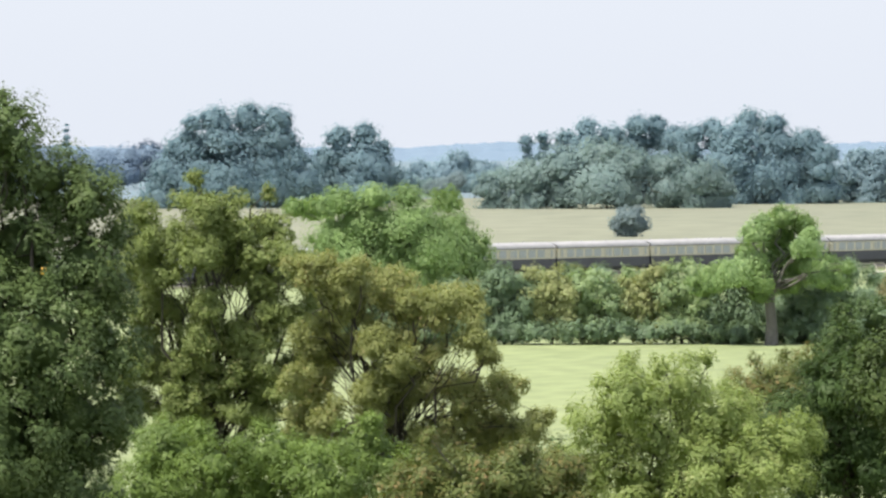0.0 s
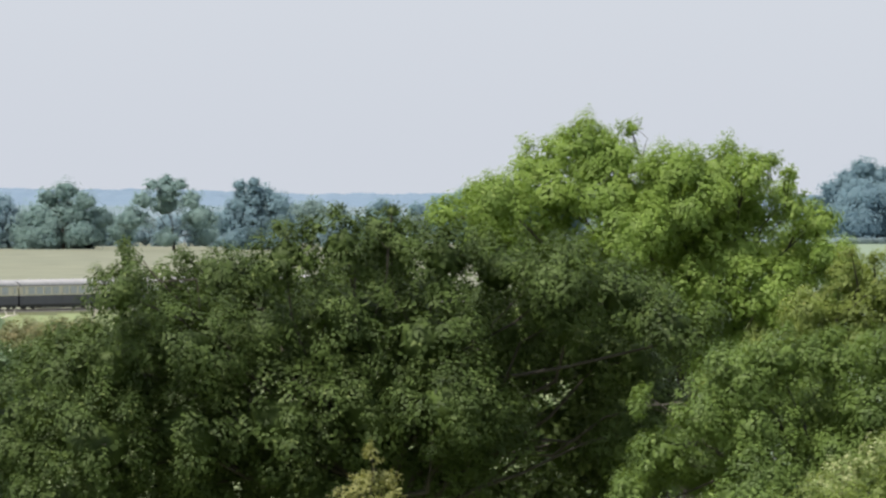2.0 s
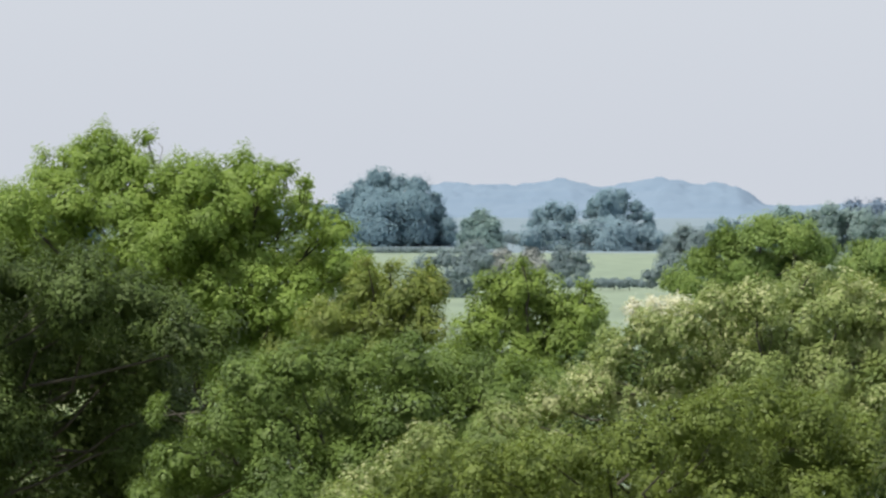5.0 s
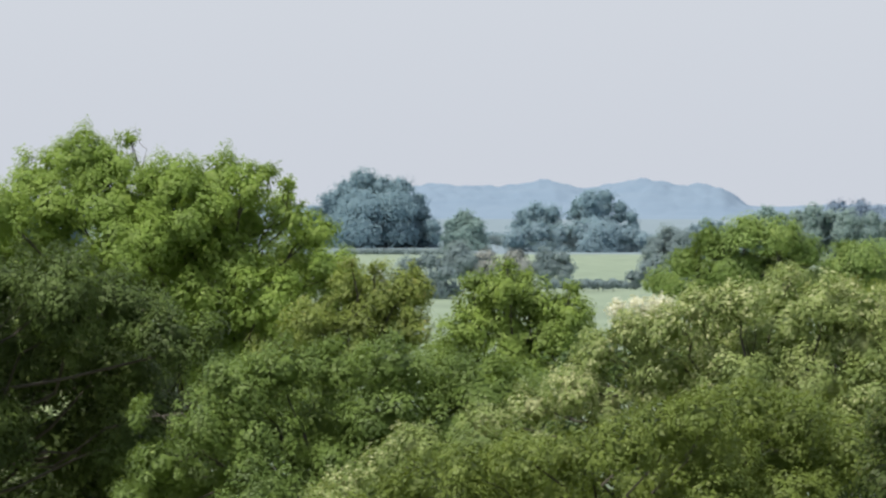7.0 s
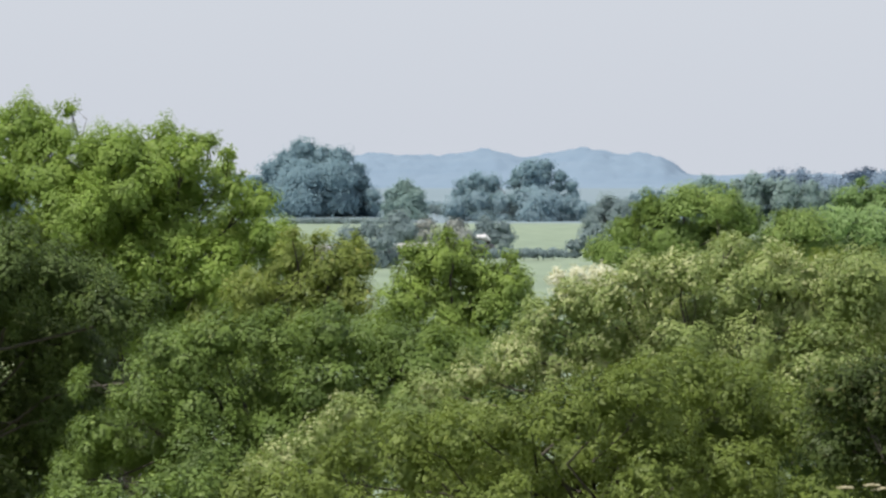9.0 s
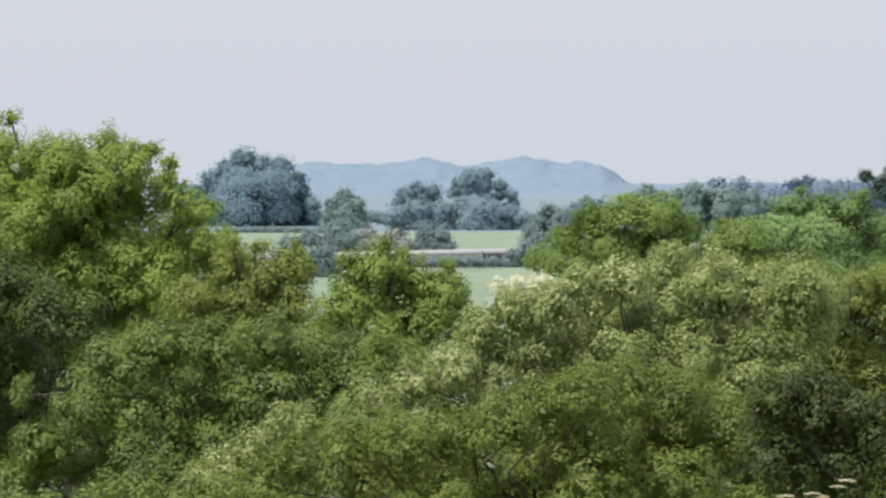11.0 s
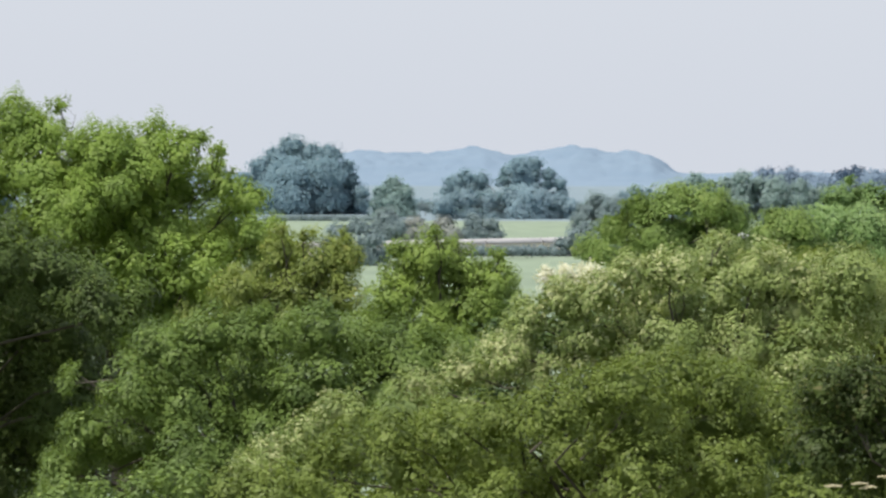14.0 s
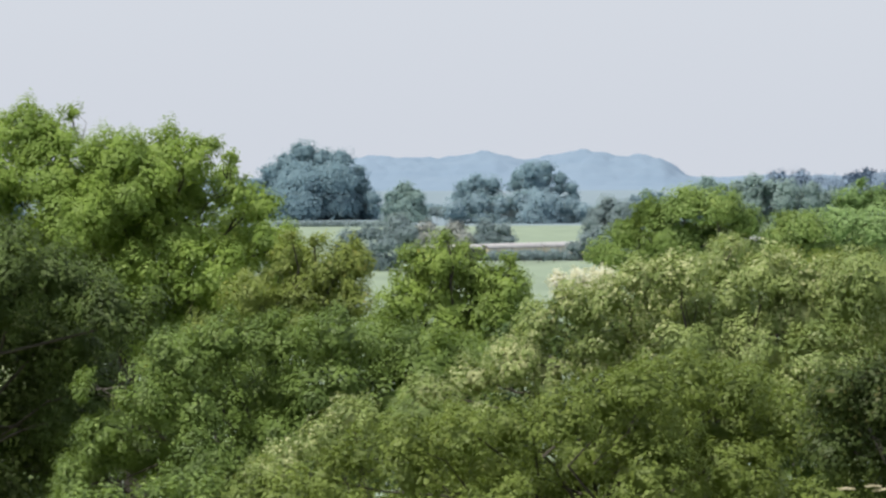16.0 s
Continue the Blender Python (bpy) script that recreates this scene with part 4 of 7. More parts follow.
# dark leaf mass added to stand for the shade inside the oak
plant("hawthorn_bush", "added dark foliage for the shaded hollows of the broad oak", -11.0, 163.0, [(-4.39, -1.09, 16.81, 0.95), (-3.09, -1.05, 16.93, 0.95), (-1.94, -0.10, 17.39, 0.96), (-0.54, -0.71, 17.78, 0.95), (0.79, -0.93, 17.60, 0.95), (2.05, -0.56, 17.41, 0.95), (3.35, -0.52, 17.13, 0.95), (4.46, -0.93, 16.88, 0.95), (-5.37, -0.43, 15.50, 0.95), (-3.84, -0.45, 15.43, 0.95), (-2.27, -0.73, 15.80, 0.95), (-0.77, -0.58, 16.03, 0.95), (0.71, -0.18, 16.13, 0.95), (2.20, 0.14, 15.62, 0.96), (3.55, -0.33, 15.62, 0.95), (4.69, -0.98, 15.40, 0.95), (-4.89, -0.67, 14.13, 0.95), (-3.18, -0.50, 14.47, 0.95), (-1.37, -0.91, 14.32, 0.95), (0.29, -0.33, 14.21, 0.95), (2.07, -0.73, 14.36, 0.95), (3.56, -0.33, 14.17, 0.95)] + [(4.86, -0.21, 14.39, 0.95), (-4.27, -0.53, 17.55, 0.60), (-3.36, -0.12, 17.71, 0.63), (-2.22, -0.39, 17.94, 0.63), (-1.14, -0.34, 18.27, 0.65), (-0.06, -0.30, 18.49, 0.65), (1.11, -0.96, 18.30, 0.67), (2.14, -0.36, 18.07, 0.74), (3.33, -0.33, 17.85, 0.76), (4.47, -1.04, 17.51, 0.64)], OAK_INNER, group='trees and shrubs on the near slope', back=True)
# added to close the bright gap between oak and ash
plant("hawthorn_bush", "added dark undergrowth filling the gap between oak and ash", -6.3, 204.0, [(-1.6, 0.0, 15.6, 0.9), (-0.3, 0.4, 15.9, 1.0), (1.0, -0.3, 15.5, 0.9), (-2.6, 0.2, 14.6, 1.1), (-0.9, -0.2, 14.3, 1.2), (0.8, 0.3, 14.2, 1.2)], OAK_SHADE, group='trees and shrubs on the near slope')
plant("hawthorn_bush", "hawthorn covered in cream-white blossom", 7.2, 299.9, [(-0.14, -0.13, 15.83, 0.52), (-0.95, -0.35, 15.93, 0.36), (0.56, -0.32, 16.03, 0.4), (0.26, -0.32, 15.43, 0.6), (-0.64, -0.12, 15.33, 0.56), (1.06, -0.09, 15.82, 0.36)], BLOSSOM, group='hedgerow across the meadow')
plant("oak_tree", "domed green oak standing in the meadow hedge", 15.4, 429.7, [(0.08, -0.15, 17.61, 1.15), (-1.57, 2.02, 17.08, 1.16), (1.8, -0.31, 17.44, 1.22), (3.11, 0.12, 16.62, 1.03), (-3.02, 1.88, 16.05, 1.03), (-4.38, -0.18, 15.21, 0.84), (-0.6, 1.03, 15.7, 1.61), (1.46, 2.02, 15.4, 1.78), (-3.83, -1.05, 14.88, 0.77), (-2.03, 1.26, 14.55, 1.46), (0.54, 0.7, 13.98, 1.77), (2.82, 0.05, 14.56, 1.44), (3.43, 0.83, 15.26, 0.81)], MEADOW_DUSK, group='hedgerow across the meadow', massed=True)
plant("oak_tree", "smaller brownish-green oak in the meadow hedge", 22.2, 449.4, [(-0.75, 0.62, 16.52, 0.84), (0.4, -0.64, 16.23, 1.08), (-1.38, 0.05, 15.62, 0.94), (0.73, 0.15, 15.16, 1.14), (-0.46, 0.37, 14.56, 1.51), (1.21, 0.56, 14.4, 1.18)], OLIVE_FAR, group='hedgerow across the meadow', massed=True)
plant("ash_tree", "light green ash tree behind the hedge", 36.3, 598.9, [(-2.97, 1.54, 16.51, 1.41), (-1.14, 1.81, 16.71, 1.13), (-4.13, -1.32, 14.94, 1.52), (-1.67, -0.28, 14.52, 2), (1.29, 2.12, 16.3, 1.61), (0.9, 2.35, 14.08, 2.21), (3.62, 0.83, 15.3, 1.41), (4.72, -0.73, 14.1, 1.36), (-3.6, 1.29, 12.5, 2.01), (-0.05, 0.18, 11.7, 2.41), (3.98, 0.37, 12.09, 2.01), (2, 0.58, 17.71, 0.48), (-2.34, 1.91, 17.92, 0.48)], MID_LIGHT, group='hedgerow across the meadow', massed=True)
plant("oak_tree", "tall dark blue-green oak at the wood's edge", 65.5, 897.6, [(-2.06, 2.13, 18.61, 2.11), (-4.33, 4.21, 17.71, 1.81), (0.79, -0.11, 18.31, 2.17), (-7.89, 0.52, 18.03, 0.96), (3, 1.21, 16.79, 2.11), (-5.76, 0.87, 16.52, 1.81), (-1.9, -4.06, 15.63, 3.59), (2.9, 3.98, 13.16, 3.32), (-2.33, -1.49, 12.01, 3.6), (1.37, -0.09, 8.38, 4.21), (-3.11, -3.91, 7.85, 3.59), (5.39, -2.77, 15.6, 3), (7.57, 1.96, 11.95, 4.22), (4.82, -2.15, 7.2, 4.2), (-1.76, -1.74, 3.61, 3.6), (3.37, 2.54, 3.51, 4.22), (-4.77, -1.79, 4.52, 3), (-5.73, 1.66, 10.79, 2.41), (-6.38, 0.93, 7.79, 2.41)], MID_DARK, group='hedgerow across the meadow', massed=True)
plant("birch_tree", "pale cream-leaved tree at the wood's edge", 31.8, 398.7, [(-0.4, 0.4, 17.76, 0.48), (-0.22, -0.01, 16.56, 0.64), (-0.45, -0.12, 15.22, 0.59), (0.35, -0.26, 16.83, 1.07), (0.35, -0.16, 14.69, 1.34), (-0.58, -0.39, 14.03, 0.48)], PALE_FAR, group='hedgerow across the meadow')
plant("oak_tree", "bright sunlit green oak in the hedge line", -130.2, 764.0, [(-4.51, -3.9, 12.86, 1.65), (-1.42, -3.58, 13.36, 1.44), (1.38, -1.55, 13.33, 1.45), (4.3, 2.98, 12.76, 1.45), (-7.58, 1.5, 12.03, 1.56), (-2.79, -1.82, 10.76, 2.84), (1.97, -2.06, 10.75, 2.84), (5.43, -0.77, 10.21, 2.17), (7.07, 1.98, 8.61, 1.66), (0.07, -0.19, 8.14, 3.11), (4.66, -2.55, 7.66, 3.1), (7.16, 1.34, 6.81, 1.87), (-5.26, -2.72, 9.23, 2.58), (-3.52, -3.73, 6.66, 3.1), (-9.25, -0.95, 12.32, 1.14), (2.17, -3.41, 4.07, 3.09), (6.22, 0.59, 3.46, 2.59)], MEADOW_OAK, group='hedgerow across the meadow', limbs=1, massed=True)
plant("oak_tree", "lone sunlit oak with a thick trunk and dead top", -94.3, 754.1, [(0.83, 2.04, 11.34, 1.43), (-0.74, 0.22, 10.86, 1.27), (2.52, 2.85, 10.71, 1.33), (-1.45, -1.5, 10.02, 1.22), (0.15, 3.3, 9.44, 1.73), (4.06, -2.39, 10.02, 0.81), (1.46, 3, 8.42, 1.63), (-1.66, -0.75, 7.22, 1.52), (-2.82, -3.64, 6.27, 1.62), (-4.84, -1.91, 5.48, 1.12), (2.66, 3.6, 6.62, 1.84), (4.93, 1.74, 6.9, 1.42), (1.33, 1.88, 5.38, 1.53), (0.26, 2.32, 7.67, 1.73), (3.7, -2.78, 8.76, 1.42), (-0.8, -1.51, 5.46, 1.22), (6.08, 0.6, 5.65, 1.32), (-6.47, 0.69, 4.92, 1.02), (-2.59, 2.54, 8.44, 0.92), (6.93, -0.05, 6.93, 0.81), (-7.14, -0.01, 5.7, 0.71), (-0.78, 0.3, 4.56, 1.32), (-2.6, -1.0, 6.9, 1.3), (-4.2, -1.0, 6.5, 1.3), (-5.6, -0.5, 6.2, 1.05), (4.6, -0.3, 6.0, 1.3)], MEADOW_OAK, group='hedgerow across the meadow', limbs=2, fill=0.8, girth=0.55, massed=True)
# shaded bushes take the darker leaf colour, sunlit ones the lighter
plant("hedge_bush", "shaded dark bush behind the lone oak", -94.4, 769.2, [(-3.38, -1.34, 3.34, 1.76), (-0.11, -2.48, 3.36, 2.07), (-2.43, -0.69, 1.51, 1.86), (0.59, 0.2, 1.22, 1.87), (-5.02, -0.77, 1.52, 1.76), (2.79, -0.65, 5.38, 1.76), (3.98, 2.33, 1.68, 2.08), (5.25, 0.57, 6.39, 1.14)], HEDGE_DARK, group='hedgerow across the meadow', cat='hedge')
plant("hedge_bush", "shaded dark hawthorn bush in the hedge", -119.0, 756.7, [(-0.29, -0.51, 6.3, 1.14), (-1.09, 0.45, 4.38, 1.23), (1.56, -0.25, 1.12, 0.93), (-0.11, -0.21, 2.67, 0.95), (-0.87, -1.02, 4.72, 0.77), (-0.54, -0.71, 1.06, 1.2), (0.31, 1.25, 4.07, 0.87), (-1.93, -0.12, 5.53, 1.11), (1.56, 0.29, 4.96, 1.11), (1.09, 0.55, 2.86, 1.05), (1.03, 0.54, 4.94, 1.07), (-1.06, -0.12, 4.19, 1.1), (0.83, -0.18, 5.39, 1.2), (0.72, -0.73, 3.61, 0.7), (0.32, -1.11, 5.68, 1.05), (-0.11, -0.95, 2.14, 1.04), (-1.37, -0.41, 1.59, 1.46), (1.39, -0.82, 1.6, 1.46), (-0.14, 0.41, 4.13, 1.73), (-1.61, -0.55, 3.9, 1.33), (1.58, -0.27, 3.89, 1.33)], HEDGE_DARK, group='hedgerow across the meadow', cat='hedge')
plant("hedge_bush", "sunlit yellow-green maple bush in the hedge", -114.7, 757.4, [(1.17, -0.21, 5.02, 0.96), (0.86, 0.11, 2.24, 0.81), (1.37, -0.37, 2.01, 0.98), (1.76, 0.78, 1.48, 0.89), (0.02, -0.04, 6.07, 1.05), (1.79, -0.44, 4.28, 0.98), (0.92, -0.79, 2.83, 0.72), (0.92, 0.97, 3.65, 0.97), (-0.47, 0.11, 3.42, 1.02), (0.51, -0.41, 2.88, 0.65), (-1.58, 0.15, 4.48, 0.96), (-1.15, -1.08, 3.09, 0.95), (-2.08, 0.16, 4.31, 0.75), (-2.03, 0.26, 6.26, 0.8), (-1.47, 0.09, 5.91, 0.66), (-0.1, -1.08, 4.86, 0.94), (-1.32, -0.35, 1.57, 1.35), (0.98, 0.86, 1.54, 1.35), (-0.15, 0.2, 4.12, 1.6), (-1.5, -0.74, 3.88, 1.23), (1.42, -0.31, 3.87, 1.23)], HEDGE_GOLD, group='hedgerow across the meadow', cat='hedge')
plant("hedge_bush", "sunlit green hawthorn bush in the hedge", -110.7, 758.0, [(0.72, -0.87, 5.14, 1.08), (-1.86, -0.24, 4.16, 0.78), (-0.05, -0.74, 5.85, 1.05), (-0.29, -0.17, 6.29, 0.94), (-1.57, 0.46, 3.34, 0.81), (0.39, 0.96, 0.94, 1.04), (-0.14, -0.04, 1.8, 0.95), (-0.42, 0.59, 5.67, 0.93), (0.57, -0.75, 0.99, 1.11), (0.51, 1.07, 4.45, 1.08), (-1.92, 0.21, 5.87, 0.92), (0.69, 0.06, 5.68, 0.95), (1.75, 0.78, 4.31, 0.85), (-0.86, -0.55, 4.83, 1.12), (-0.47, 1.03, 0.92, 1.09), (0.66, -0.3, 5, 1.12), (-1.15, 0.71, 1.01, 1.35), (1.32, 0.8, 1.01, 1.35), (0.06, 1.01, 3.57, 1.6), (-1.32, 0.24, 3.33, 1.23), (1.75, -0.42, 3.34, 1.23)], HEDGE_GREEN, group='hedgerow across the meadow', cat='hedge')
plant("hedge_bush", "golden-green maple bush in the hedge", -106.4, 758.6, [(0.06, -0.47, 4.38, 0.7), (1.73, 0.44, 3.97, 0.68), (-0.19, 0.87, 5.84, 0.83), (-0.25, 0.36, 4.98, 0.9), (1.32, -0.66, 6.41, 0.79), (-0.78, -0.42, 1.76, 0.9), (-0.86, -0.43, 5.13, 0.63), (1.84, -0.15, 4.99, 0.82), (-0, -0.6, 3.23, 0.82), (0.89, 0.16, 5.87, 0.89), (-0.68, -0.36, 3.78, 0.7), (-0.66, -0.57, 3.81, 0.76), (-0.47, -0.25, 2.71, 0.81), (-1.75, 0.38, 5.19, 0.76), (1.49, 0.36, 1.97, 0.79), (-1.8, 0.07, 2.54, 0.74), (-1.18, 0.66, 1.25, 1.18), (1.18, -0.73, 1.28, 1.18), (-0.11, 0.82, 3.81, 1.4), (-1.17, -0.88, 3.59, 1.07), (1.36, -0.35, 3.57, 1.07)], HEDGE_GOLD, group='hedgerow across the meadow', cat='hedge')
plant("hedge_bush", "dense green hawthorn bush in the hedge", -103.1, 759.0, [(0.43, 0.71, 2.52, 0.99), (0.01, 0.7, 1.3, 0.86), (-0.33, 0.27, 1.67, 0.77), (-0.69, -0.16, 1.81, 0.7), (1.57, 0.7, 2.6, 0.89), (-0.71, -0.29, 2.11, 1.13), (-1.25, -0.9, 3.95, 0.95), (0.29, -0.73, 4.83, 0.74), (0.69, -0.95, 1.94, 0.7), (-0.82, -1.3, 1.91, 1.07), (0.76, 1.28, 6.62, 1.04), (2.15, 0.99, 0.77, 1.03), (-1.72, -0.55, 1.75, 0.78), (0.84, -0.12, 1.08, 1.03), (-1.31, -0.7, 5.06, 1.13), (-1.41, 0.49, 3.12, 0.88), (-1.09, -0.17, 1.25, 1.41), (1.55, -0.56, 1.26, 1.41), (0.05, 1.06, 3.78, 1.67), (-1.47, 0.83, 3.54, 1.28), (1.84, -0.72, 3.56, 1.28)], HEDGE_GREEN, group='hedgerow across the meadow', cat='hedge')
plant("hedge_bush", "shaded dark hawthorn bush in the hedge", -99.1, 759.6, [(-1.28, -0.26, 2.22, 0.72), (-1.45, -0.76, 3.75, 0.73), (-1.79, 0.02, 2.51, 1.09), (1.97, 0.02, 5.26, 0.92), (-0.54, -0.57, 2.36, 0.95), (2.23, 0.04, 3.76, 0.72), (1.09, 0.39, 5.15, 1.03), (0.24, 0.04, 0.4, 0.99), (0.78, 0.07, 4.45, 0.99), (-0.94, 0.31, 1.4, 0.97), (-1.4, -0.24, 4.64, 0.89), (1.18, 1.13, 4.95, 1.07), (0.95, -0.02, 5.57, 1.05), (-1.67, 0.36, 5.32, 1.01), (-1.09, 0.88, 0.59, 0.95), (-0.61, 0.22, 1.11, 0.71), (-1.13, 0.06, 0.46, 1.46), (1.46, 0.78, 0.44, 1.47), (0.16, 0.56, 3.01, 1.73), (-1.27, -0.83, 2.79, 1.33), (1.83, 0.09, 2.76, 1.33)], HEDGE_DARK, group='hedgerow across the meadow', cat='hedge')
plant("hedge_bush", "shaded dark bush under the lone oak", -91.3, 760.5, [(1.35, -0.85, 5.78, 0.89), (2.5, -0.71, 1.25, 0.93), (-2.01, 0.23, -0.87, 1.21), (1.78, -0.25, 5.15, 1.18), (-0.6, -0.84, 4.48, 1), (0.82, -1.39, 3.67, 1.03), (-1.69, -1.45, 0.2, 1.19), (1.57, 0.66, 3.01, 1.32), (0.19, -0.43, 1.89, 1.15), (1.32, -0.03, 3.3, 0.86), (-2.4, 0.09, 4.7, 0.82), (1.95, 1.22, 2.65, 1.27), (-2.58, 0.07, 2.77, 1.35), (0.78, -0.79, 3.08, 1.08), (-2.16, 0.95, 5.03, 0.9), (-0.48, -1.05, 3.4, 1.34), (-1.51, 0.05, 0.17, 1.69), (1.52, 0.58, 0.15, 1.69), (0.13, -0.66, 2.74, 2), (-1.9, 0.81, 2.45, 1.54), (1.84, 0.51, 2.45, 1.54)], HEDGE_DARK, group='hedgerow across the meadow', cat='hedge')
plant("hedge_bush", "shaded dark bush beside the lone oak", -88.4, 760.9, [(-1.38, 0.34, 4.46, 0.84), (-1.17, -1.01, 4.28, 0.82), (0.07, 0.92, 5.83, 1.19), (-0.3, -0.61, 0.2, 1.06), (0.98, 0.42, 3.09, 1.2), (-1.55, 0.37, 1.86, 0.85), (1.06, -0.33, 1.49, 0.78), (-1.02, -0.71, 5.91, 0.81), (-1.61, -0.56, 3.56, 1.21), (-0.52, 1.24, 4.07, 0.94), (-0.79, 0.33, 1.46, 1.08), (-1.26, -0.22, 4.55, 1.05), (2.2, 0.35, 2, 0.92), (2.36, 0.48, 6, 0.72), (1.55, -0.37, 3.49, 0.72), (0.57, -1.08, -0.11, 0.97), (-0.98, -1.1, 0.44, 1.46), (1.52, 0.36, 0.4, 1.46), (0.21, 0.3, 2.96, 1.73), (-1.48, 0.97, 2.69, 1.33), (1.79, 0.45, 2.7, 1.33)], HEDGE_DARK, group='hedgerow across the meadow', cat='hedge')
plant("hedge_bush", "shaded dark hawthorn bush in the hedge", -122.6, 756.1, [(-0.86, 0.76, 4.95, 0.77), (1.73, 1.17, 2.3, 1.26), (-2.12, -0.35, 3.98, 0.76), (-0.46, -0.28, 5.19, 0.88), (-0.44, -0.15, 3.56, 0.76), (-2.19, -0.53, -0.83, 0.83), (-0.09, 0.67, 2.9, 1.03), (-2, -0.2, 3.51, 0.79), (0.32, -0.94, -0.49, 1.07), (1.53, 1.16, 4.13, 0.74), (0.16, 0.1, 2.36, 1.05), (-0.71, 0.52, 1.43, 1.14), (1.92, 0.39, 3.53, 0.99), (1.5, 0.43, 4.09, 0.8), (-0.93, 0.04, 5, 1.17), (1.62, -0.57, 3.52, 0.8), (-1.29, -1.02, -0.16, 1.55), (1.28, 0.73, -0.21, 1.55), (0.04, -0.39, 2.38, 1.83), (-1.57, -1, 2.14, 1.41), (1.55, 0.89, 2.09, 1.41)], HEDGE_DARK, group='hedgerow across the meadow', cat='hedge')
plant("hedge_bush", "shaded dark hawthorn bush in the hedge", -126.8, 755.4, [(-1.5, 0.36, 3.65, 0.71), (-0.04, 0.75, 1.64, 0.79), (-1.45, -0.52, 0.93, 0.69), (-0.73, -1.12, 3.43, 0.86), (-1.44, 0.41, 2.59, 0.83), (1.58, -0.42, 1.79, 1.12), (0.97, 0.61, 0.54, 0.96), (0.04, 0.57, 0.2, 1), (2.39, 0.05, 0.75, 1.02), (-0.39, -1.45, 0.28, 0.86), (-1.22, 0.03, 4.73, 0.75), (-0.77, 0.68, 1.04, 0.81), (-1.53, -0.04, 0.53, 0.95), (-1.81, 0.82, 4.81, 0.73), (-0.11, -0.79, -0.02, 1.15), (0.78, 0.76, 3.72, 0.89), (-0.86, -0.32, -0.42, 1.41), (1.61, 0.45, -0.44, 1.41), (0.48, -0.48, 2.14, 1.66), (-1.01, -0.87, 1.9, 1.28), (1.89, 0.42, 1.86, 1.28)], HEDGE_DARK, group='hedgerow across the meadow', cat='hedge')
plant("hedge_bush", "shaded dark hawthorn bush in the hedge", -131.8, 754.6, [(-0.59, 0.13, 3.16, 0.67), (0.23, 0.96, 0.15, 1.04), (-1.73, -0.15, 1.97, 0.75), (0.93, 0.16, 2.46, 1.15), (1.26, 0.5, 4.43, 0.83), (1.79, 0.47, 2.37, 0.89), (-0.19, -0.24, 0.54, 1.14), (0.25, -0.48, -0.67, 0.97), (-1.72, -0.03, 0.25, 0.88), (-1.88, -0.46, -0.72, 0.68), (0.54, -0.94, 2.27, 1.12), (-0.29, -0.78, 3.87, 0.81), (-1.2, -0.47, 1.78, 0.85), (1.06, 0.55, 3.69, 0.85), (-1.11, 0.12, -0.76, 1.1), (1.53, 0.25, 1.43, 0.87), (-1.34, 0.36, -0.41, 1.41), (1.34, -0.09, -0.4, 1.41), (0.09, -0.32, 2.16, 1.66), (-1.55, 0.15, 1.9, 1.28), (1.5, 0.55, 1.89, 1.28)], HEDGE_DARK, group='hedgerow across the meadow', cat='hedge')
plant("hedge_bush", "grey-green bush beside the railway", -89.8, 784.9, [(-0.03, -0.15, 3.41, 1.48), (-1.37, 0.4, 2.34, 1.27), (1.29, -0.56, 2.37, 1.27), (-0.68, -0.01, 0.5, 1.48), (0.72, 0.72, 0.48, 1.48)], HEDGE_DARK, group='hedgerow across the meadow', cat='hedge')
plant("hedge_bush", "dry brownish lineside scrub", -92.1, 834.9, [(-0.12, 0.69, 3.14, 1.42), (-1.2, -0.55, 2.04, 1.21), (1.12, 0.56, 2.02, 1.21), (-0.65, -0.01, 0.06, 1.42), (0.68, 0.81, 0.05, 1.42)], SCRUB, group='hedgerow across the meadow', cat='hedge')
plant("hedge_bush", "dry brownish lineside scrub", -89.1, 835.3, [(-0.01, -0.32, 3.44, 1.41), (-1.27, 0.09, 2.3, 1.21), (1.14, 0.33, 2.3, 1.21), (-0.74, 0.77, 0.32, 1.42), (0.79, -0.19, 0.35, 1.41)], SCRUB, group='hedgerow across the meadow', cat='hedge')
plant("hedge_bush", "dull green bush before the railway", -77.7, 695.7, [(-0.02, -0.22, 3.74, 1.47), (-1.24, -0.67, 2.82, 1.26), (1.18, 0.41, 2.79, 1.26), (-0.59, -0.84, 1.19, 1.47), (0.73, 0.7, 1.15, 1.48)], HEDGE_DARK, group='hedgerow across the meadow', cat='hedge')
plant("hedge_bush", "dry lineside scrub beside the track", -82.4, 795.7, [(0.03, -0.78, 3.47, 1.68), (-1.43, -0.65, 2.39, 1.44), (1.31, 0.91, 2.36, 1.45), (-0.77, -0.08, 0.51, 1.68), (0.85, 0.6, 0.5, 1.69)], SCRUB, group='hedgerow across the meadow', cat='hedge')
plant("hedge_bush", "dry scrub on the railway bank", -105.6, 974.3, [(-0.01, -0.28, 1.22, 1.38), (-1.18, -0.47, -0.09, 1.18), (1.15, -0.06, -0.1, 1.18), (-0.72, 0.74, -2.41, 1.38), (0.79, -0.42, -2.38, 1.37)], SCRUB, group='hedgerow across the meadow', cat='hedge')
